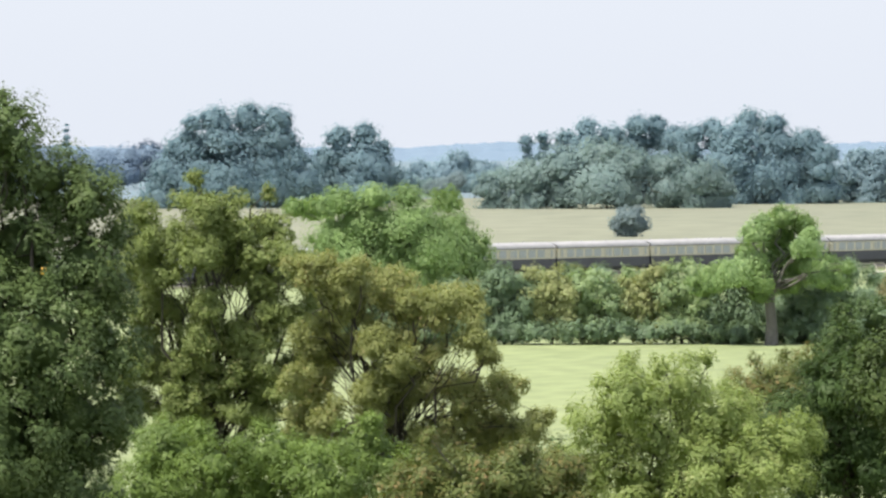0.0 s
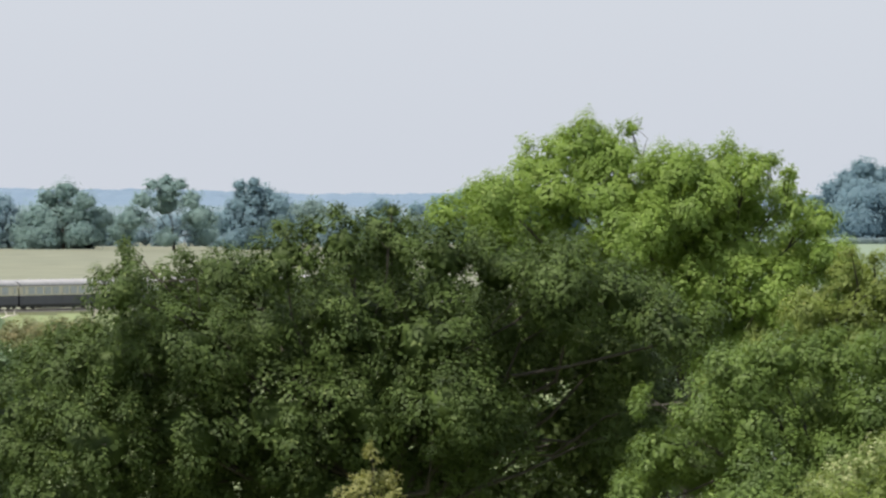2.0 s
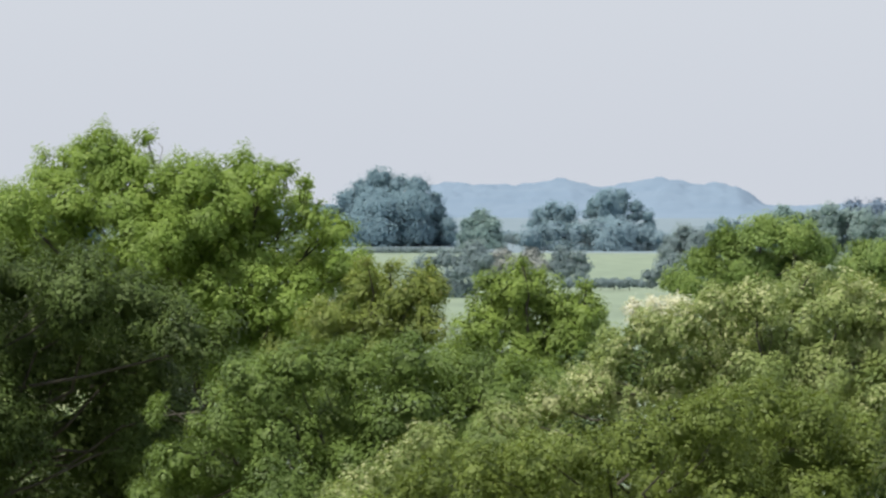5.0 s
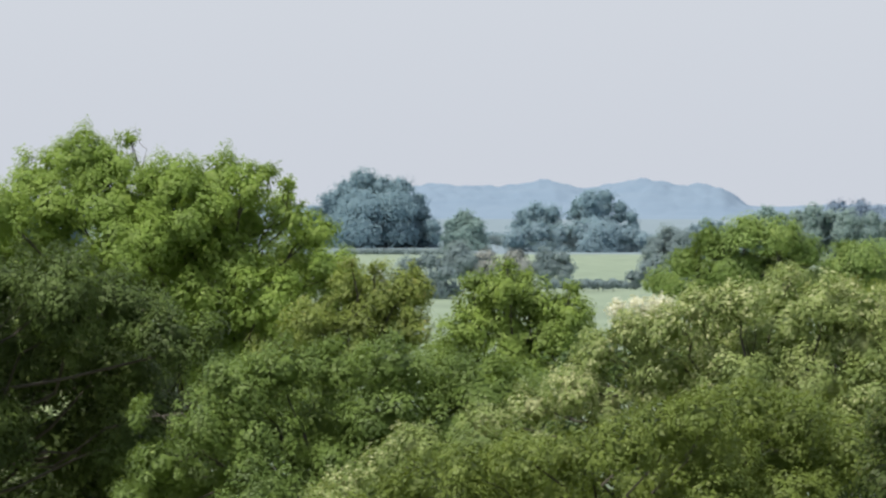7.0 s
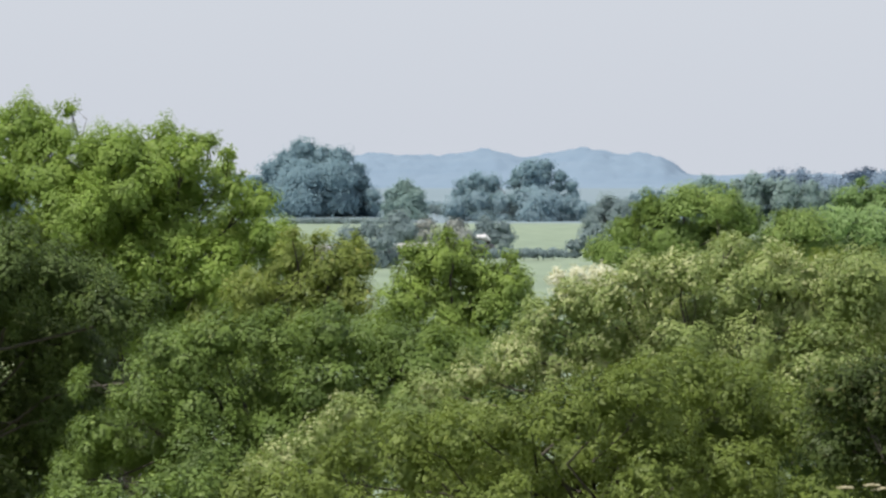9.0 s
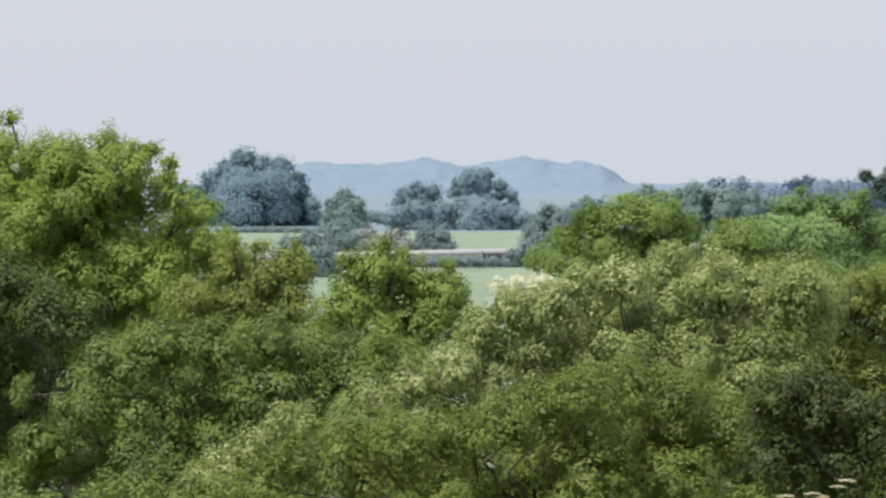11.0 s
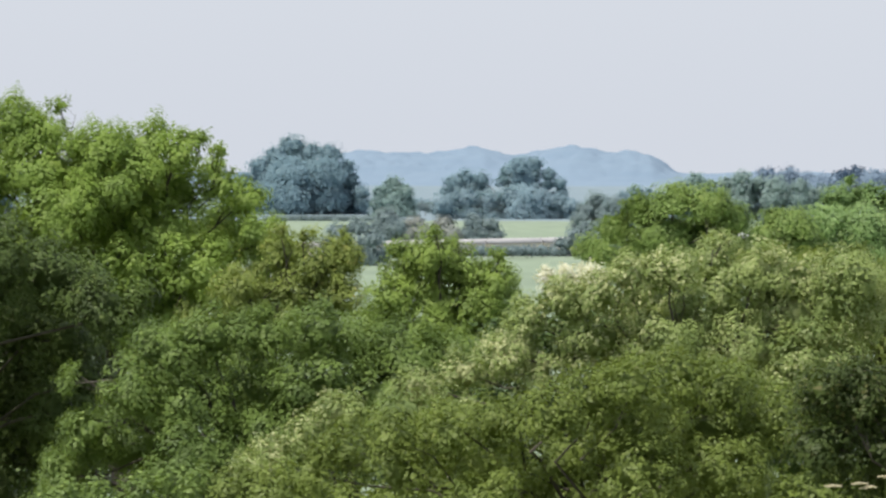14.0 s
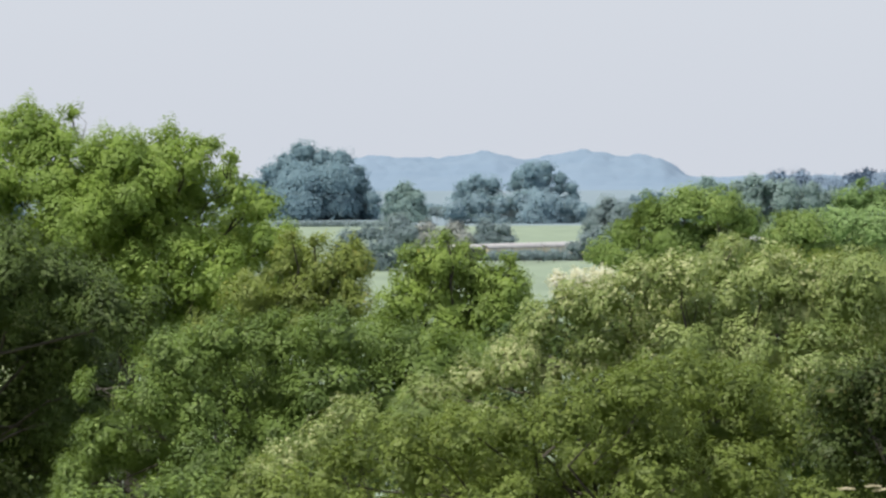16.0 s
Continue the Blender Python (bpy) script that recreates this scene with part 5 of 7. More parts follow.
plant("hedge_bush", "dry scrub on the railway bank", -102.8, 979.6, [(-0.12, 0.72, 1.23, 1.38), (-1.27, 0.38, -0.09, 1.19), (1.11, 0.37, -0.08, 1.19), (-0.59, -0.46, -2.37, 1.38), (0.7, 0.45, -2.39, 1.38)], SCRUB, group='hedgerow across the meadow', cat='hedge')
plant("hedge_bush", "grey-green scrub on the railway bank", -108.3, 969.0, [(-0.1, 0.62, 1.3, 1.19), (-1.06, -0.01, 0, 1.02), (1.01, -0.22, 0.01, 1.02), (-0.56, 0.1, -2.28, 1.19), (0.57, 0.71, -2.29, 1.19)], HEDGE_DARK, group='hedgerow across the meadow', cat='hedge')
plant("hedge_bush", "dry scrub on the railway bank", -100.0, 984.9, [(-0.06, 0.17, 1.01, 1.48), (-1.26, -0.63, -0.3, 1.27), (1.26, -0.32, -0.3, 1.27), (-0.7, 0.17, -2.64, 1.48), (0.88, -0.71, -2.61, 1.48)], SCRUB, group='hedgerow across the meadow', cat='hedge')
plant("hedge_bush", "dull green bush beside the railway", -79.2, 796.1, [(0.06, -1.22, 2.94, 1.87), (-1.63, -0.39, 1.85, 1.6), (1.58, -0.3, 1.86, 1.6), (-0.85, -0.1, -0.02, 1.87), (1.1, -0.85, -0, 1.87)], HEDGE_DARK, group='hedgerow across the meadow', cat='hedge')
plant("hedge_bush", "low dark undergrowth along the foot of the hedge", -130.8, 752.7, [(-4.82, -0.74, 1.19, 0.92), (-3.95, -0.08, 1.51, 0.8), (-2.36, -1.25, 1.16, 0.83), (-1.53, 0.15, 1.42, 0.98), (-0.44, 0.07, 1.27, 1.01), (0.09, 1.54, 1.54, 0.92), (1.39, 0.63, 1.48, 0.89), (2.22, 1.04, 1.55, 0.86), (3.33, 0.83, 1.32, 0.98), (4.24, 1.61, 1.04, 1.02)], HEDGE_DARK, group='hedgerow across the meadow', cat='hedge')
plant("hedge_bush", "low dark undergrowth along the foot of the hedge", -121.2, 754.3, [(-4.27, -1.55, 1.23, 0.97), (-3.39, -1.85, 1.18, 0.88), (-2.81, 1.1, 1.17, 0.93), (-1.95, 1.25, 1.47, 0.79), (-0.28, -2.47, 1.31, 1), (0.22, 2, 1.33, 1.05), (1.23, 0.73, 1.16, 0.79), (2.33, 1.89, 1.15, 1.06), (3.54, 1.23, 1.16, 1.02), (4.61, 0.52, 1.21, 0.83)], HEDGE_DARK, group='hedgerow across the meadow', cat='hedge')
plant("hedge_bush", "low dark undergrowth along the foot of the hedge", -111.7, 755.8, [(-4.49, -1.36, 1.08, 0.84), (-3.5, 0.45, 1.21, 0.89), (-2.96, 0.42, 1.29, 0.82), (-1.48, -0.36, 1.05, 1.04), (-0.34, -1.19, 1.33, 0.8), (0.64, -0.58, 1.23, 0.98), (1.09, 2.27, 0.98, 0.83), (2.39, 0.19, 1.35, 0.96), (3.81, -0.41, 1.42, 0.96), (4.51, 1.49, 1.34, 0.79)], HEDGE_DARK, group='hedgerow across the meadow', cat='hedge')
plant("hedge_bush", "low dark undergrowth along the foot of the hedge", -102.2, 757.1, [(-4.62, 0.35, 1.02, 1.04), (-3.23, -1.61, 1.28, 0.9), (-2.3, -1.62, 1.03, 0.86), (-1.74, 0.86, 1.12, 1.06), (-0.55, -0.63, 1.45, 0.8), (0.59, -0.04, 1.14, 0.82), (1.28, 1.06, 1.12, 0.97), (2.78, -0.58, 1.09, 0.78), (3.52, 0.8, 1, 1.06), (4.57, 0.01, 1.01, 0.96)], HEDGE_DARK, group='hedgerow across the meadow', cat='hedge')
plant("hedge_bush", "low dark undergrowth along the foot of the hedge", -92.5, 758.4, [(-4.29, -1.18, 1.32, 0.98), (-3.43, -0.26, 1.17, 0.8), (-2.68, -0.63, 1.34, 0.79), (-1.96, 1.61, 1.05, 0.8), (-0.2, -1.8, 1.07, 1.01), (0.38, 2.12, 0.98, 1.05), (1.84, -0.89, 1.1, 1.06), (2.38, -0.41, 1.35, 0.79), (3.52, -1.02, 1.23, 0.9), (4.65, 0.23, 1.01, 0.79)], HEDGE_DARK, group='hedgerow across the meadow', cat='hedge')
plant("hedge_bush", "leafy bush in the back row of the hedge", -127.4, 825.2, [(-0.67, 0.88, 2.51, 0.86), (-1.55, -0.43, 2.29, 0.86), (0.42, 0.75, 2.73, 1.11), (1.4, 0.91, 4.71, 1.02), (0.61, 0.48, 3.67, 0.75), (-0.13, -0.68, 3.43, 1.01), (1.41, 0.11, 3.28, 0.83), (-0.06, -0.71, 1.82, 1.04), (0.2, -0.5, 3.7, 0.84), (1.17, -0.11, 2.64, 0.72), (-0.34, -0.74, 3.97, 0.98), (-1.77, -0.07, 3.81, 0.74), (-0.17, 0.02, 2.64, 1.64), (-1.27, -0.54, 0.98, 1.41), (1.06, -0.29, 0.97, 1.41)], HEDGE_GREEN, group='hedgerow across the meadow', cat='hedge')
plant("hedge_bush", "leafy bush in the back row of the hedge", -123.2, 825.9, [(0.03, -0.75, 0.86, 0.89), (-0.29, -0.84, 1.09, 0.71), (-0.49, -0.2, 1.63, 0.67), (1.07, -0.64, 3.64, 0.68), (-0.88, -0.09, 3.2, 0.82), (0.15, -0.49, 5.01, 0.76), (1.64, 0.58, 3.25, 0.86), (-1.4, -0.56, 4.01, 1.05), (0.56, 0.8, 2.96, 0.69), (-0.51, 0.85, 1.75, 0.85), (0.2, 0.93, 1.19, 0.93), (0.58, -0.47, 5.09, 0.68), (-0.13, 0.89, 2.88, 1.56), (-1.1, -0.21, 1.23, 1.34), (1, 0.84, 1.2, 1.34)], HEDGE_DARK, group='hedgerow across the meadow', cat='hedge')
plant("hedge_bush", "leafy bush in the back row of the hedge", -119.0, 826.5, [(0.9, 0.06, 3.37, 1.02), (1.06, 0.23, 1.13, 0.82), (1.74, -0.08, 1.84, 1.03), (-1.38, 0.25, 1.73, 0.84), (1.62, 0.03, 0.78, 0.76), (-0.46, 0.77, 4, 0.86), (-0.89, 0.3, 2.24, 0.72), (-1.22, -0.3, 3.19, 0.7), (-0.35, -1.06, 1.24, 1.02), (-1.07, -0.59, 5.15, 1), (1.58, 0.1, 2.54, 0.72), (-0.97, -0.39, 1.12, 1.05), (-0.09, 0.17, 2.87, 1.56), (-1.05, -1.07, 1.23, 1.34), (1.04, 0.09, 1.2, 1.34)], HEDGE_DARK, group='hedgerow across the meadow', cat='hedge')
plant("hedge_bush", "leafy bush in the back row of the hedge", -115.0, 827.0, [(-1.44, 0.59, 4.37, 0.84), (-0.66, 0.98, 1.81, 0.82), (1.25, 0.56, 4.51, 0.88), (1.96, 0.52, 2.05, 0.71), (-1.09, 0.07, 2.33, 0.82), (-0.31, 1.17, 3.04, 0.9), (1.92, 0.66, 4.11, 0.9), (-0.5, -0.16, 2.77, 0.96), (-0.97, -0.14, 3.06, 0.95), (-1.54, 0.64, 1.75, 0.84), (0.32, 0.17, 2.47, 0.99), (-1.28, 0.03, 2.97, 0.69), (0.38, -0.41, 2.87, 1.56), (-0.84, 0.26, 1.18, 1.34), (1.42, 0.17, 1.18, 1.34)], HEDGE_GREEN, group='hedgerow across the meadow', cat='hedge')
plant("hedge_bush", "leafy bush in the back row of the hedge", -110.1, 827.7, [(-0.98, 0.82, 3.8, 0.71), (-1.32, 0.81, 3.31, 0.98), (1.01, 1.13, 3.67, 0.93), (0.21, 1.06, 1.01, 1.11), (1.49, -0.64, 4.03, 0.77), (1.29, -0.68, 5.08, 0.89), (0.49, -0.3, 2.96, 0.87), (1.06, 0.8, 4.01, 0.94), (0.78, 0.23, 4.78, 0.85), (-0.39, -0.6, 2.79, 0.79), (-0.48, -0.96, 5.17, 0.74), (-0.95, -0.64, 4.77, 1.11), (-0.33, -0.89, 3.02, 1.64), (-1.53, -0.79, 1.35, 1.41), (0.64, 0.62, 1.31, 1.41)], HEDGE_GREEN, group='hedgerow across the meadow', cat='hedge')
plant("hedge_bush", "leafy bush in the back row of the hedge", -122.8, 825.9, [(-0.36, -0.42, 4.66, 0.64), (0.73, -0.25, 4.69, 0.65), (0.39, 0.2, 4.32, 0.6), (-0.39, -0.5, 4.7, 0.66), (-0.08, 0.41, 2.84, 0.48), (-0.72, 0.05, 5.3, 0.63), (0.2, 0.5, 5.41, 0.45), (0.84, 0.33, 4.01, 0.66), (-0.96, 0.05, 3.74, 0.47), (0.67, -0.16, 3.68, 0.6), (-0.51, -0.16, 2.7, 0.46), (-0.86, -0.24, 3.47, 0.46), (0.14, -0.12, 3.73, 1.02), (-0.67, 0.36, 2.05, 0.87), (0.84, 0.06, 2.06, 0.87)], HEDGE_GOLD, group='hedgerow across the meadow', cat='hedge')
plant("hedge_bush", "leafy bush in the back row of the hedge", -117.2, 826.7, [(-0.84, 0.15, 4.21, 0.56), (0.93, 0.23, 3.51, 0.42), (0.48, -0.41, 3.19, 0.43), (0.7, -0.19, 4.76, 0.47), (-0.96, -0.08, 3.42, 0.53), (0.94, 0.34, 4.19, 0.44), (-0.44, -0.36, 4.75, 0.63), (-0.47, -0.34, 5.22, 0.49), (-0.76, -0.22, 4.31, 0.55), (0.44, 0.02, 4.98, 0.44), (0.11, -0.08, 3.61, 0.51), (0.19, 0.53, 2.99, 0.44), (0.09, 0.14, 3.81, 0.94), (-0.53, -0.31, 2.15, 0.8), (0.79, -0.03, 2.14, 0.8)], HEDGE_GREEN, group='hedgerow across the meadow', cat='hedge')
plant("hedge_bush", "leafy bush in the back row of the hedge", -113.4, 827.3, [(-0.3, -0.03, 4.27, 0.53), (1.07, -0.12, 4.11, 0.56), (0.04, -0.14, 3.5, 0.6), (-0.17, -0.59, 5.32, 0.46), (-0.14, 0.19, 3.21, 0.47), (0.4, 0.51, 3.87, 0.63), (-0.69, 0.37, 3.53, 0.48), (-0.67, 0.02, 3.9, 0.61), (0.39, -0.09, 5.46, 0.64), (-0.07, 0.07, 3.89, 0.58), (-0.33, 0.03, 4.5, 0.48), (-0.61, -0.45, 5.43, 0.57), (0.18, 0.08, 3.96, 0.94), (-0.48, -0.07, 2.29, 0.8), (0.88, -0.18, 2.29, 0.8)], HEDGE_GREEN, group='hedgerow across the meadow', cat='hedge')
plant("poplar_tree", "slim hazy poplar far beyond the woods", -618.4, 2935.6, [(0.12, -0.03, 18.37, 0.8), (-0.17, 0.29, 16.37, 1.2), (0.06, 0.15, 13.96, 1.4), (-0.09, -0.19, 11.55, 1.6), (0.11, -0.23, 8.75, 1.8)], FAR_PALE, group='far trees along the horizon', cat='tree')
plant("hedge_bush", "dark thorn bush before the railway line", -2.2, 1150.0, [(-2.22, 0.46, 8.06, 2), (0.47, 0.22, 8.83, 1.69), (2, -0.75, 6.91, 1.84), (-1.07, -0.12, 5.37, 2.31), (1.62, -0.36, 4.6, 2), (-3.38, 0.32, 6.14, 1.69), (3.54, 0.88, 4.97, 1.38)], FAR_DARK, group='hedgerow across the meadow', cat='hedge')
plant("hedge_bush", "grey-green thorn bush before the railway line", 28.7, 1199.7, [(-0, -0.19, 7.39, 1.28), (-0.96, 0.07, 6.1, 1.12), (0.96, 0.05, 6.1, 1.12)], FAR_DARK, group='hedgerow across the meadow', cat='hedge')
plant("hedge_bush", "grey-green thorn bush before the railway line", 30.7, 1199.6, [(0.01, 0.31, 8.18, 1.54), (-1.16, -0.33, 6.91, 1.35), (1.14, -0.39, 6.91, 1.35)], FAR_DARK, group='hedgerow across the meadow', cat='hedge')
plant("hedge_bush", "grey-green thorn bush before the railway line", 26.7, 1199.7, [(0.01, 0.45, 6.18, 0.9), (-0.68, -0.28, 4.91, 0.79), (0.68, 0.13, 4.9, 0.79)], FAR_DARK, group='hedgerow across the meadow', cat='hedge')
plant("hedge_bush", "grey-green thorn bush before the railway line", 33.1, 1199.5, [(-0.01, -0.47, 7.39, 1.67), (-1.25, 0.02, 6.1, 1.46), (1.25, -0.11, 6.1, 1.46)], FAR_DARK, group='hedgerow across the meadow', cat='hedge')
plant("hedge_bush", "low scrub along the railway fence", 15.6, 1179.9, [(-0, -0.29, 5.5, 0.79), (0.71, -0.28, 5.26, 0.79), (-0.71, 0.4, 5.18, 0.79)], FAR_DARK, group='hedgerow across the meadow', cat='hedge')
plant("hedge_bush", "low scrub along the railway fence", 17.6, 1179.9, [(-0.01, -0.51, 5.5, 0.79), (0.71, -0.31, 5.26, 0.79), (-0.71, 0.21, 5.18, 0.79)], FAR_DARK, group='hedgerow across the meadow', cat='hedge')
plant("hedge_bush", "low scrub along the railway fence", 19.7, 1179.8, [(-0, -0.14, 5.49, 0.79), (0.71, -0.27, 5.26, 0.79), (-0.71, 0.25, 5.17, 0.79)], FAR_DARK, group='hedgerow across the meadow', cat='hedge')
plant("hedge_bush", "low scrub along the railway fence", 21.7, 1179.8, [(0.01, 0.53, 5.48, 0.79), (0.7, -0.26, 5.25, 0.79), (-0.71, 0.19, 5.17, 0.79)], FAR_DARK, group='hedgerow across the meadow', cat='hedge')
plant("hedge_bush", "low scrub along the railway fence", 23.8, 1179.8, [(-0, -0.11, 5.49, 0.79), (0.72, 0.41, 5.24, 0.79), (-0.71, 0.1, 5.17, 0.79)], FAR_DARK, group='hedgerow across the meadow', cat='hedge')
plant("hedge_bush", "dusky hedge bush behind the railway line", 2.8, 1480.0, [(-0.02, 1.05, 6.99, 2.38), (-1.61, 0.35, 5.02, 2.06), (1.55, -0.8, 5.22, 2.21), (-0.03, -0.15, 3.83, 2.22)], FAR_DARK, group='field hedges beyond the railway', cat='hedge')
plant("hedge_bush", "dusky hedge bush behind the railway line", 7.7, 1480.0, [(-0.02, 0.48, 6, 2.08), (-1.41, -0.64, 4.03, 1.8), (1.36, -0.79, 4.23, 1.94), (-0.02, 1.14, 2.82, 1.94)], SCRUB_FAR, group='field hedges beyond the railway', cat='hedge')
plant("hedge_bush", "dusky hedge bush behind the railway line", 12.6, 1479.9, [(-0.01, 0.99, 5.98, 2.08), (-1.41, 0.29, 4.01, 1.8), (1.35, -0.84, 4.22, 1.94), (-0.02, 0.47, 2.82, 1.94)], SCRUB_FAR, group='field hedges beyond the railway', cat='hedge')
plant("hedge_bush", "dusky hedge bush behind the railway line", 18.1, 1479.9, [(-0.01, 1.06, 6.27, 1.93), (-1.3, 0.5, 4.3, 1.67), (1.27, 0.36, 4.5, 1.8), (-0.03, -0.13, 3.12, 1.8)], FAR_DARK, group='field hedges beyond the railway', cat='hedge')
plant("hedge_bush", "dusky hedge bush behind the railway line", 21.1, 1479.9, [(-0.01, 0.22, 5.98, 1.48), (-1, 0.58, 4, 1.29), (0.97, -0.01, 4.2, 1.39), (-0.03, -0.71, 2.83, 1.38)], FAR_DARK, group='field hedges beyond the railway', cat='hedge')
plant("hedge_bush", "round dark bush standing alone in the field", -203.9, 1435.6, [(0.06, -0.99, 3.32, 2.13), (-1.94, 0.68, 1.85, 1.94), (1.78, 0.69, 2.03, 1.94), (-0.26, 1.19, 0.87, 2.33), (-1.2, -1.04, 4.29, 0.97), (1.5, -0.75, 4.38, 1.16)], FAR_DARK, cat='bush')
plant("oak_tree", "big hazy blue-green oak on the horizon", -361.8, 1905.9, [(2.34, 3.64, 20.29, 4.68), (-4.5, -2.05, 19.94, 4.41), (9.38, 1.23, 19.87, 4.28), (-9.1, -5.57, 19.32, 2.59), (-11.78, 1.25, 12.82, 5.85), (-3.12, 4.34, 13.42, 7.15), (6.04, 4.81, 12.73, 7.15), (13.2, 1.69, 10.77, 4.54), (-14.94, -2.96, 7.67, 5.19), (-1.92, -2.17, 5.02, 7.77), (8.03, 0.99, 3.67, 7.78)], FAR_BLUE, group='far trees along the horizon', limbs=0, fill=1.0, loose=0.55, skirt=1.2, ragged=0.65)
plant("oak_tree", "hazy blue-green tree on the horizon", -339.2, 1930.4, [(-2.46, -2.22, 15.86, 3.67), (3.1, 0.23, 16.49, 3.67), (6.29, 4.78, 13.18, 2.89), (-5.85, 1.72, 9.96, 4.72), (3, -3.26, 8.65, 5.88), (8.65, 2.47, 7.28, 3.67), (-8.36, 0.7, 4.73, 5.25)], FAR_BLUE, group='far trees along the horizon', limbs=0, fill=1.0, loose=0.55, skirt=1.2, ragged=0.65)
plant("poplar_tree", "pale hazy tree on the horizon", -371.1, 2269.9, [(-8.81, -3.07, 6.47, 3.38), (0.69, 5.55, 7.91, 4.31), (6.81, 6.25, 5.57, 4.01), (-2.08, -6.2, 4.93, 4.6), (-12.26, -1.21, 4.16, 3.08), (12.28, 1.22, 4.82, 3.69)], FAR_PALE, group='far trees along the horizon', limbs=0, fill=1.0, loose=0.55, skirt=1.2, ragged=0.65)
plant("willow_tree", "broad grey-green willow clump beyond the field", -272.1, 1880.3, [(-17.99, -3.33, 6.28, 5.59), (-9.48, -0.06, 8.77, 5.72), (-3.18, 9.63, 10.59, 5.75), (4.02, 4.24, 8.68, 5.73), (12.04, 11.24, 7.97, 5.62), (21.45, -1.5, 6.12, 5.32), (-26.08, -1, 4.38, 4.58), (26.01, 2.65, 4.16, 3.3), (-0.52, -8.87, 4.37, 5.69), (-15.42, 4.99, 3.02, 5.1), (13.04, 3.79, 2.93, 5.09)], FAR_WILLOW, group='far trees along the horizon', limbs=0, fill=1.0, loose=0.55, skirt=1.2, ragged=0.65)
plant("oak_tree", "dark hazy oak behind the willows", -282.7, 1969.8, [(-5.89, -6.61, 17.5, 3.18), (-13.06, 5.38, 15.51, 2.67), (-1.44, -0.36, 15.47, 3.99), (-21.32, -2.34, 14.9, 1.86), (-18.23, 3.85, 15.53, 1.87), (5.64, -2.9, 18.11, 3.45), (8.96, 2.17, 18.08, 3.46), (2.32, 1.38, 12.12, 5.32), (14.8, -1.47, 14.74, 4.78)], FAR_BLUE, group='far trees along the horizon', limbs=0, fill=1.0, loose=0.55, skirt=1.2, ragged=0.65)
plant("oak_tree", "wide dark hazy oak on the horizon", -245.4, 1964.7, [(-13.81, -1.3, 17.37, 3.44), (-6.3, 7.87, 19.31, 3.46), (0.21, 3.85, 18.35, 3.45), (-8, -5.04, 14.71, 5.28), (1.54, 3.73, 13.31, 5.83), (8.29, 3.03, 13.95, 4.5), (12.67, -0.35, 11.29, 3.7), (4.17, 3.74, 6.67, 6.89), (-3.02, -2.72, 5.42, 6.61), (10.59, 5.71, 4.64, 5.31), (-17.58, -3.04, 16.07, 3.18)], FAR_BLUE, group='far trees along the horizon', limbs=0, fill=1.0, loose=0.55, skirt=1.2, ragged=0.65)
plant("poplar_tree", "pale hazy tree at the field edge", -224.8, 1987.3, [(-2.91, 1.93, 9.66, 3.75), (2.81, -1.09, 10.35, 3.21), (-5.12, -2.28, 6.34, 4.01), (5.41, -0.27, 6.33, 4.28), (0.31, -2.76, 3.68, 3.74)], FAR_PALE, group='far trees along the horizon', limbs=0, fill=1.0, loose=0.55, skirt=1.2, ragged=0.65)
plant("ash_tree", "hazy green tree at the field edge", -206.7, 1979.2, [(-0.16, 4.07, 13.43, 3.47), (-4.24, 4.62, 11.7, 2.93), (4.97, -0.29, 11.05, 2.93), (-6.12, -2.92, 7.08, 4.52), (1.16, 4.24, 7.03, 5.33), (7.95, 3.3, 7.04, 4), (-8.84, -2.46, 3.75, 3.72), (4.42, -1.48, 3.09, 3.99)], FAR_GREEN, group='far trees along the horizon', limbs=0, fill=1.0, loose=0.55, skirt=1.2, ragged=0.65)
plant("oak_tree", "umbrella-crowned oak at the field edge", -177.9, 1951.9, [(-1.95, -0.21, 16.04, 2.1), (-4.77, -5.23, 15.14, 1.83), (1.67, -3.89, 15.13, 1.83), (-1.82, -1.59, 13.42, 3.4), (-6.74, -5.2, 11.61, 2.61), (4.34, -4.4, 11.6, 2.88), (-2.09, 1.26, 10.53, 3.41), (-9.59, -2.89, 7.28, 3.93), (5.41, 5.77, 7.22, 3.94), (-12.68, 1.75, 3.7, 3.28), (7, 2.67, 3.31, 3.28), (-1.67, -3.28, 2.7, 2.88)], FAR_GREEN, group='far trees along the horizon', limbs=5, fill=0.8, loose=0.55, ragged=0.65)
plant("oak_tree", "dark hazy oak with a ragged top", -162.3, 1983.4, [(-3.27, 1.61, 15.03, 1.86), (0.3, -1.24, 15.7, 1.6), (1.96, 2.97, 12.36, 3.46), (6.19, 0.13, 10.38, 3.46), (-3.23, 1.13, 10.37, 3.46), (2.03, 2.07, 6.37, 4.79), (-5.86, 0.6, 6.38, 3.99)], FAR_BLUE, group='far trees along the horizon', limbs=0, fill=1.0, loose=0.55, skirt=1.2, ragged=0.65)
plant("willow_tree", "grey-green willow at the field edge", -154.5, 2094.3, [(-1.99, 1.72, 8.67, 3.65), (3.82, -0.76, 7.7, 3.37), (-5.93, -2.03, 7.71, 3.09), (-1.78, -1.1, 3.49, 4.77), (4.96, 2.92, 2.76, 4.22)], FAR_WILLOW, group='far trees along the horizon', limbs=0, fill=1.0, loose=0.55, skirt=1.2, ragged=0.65)
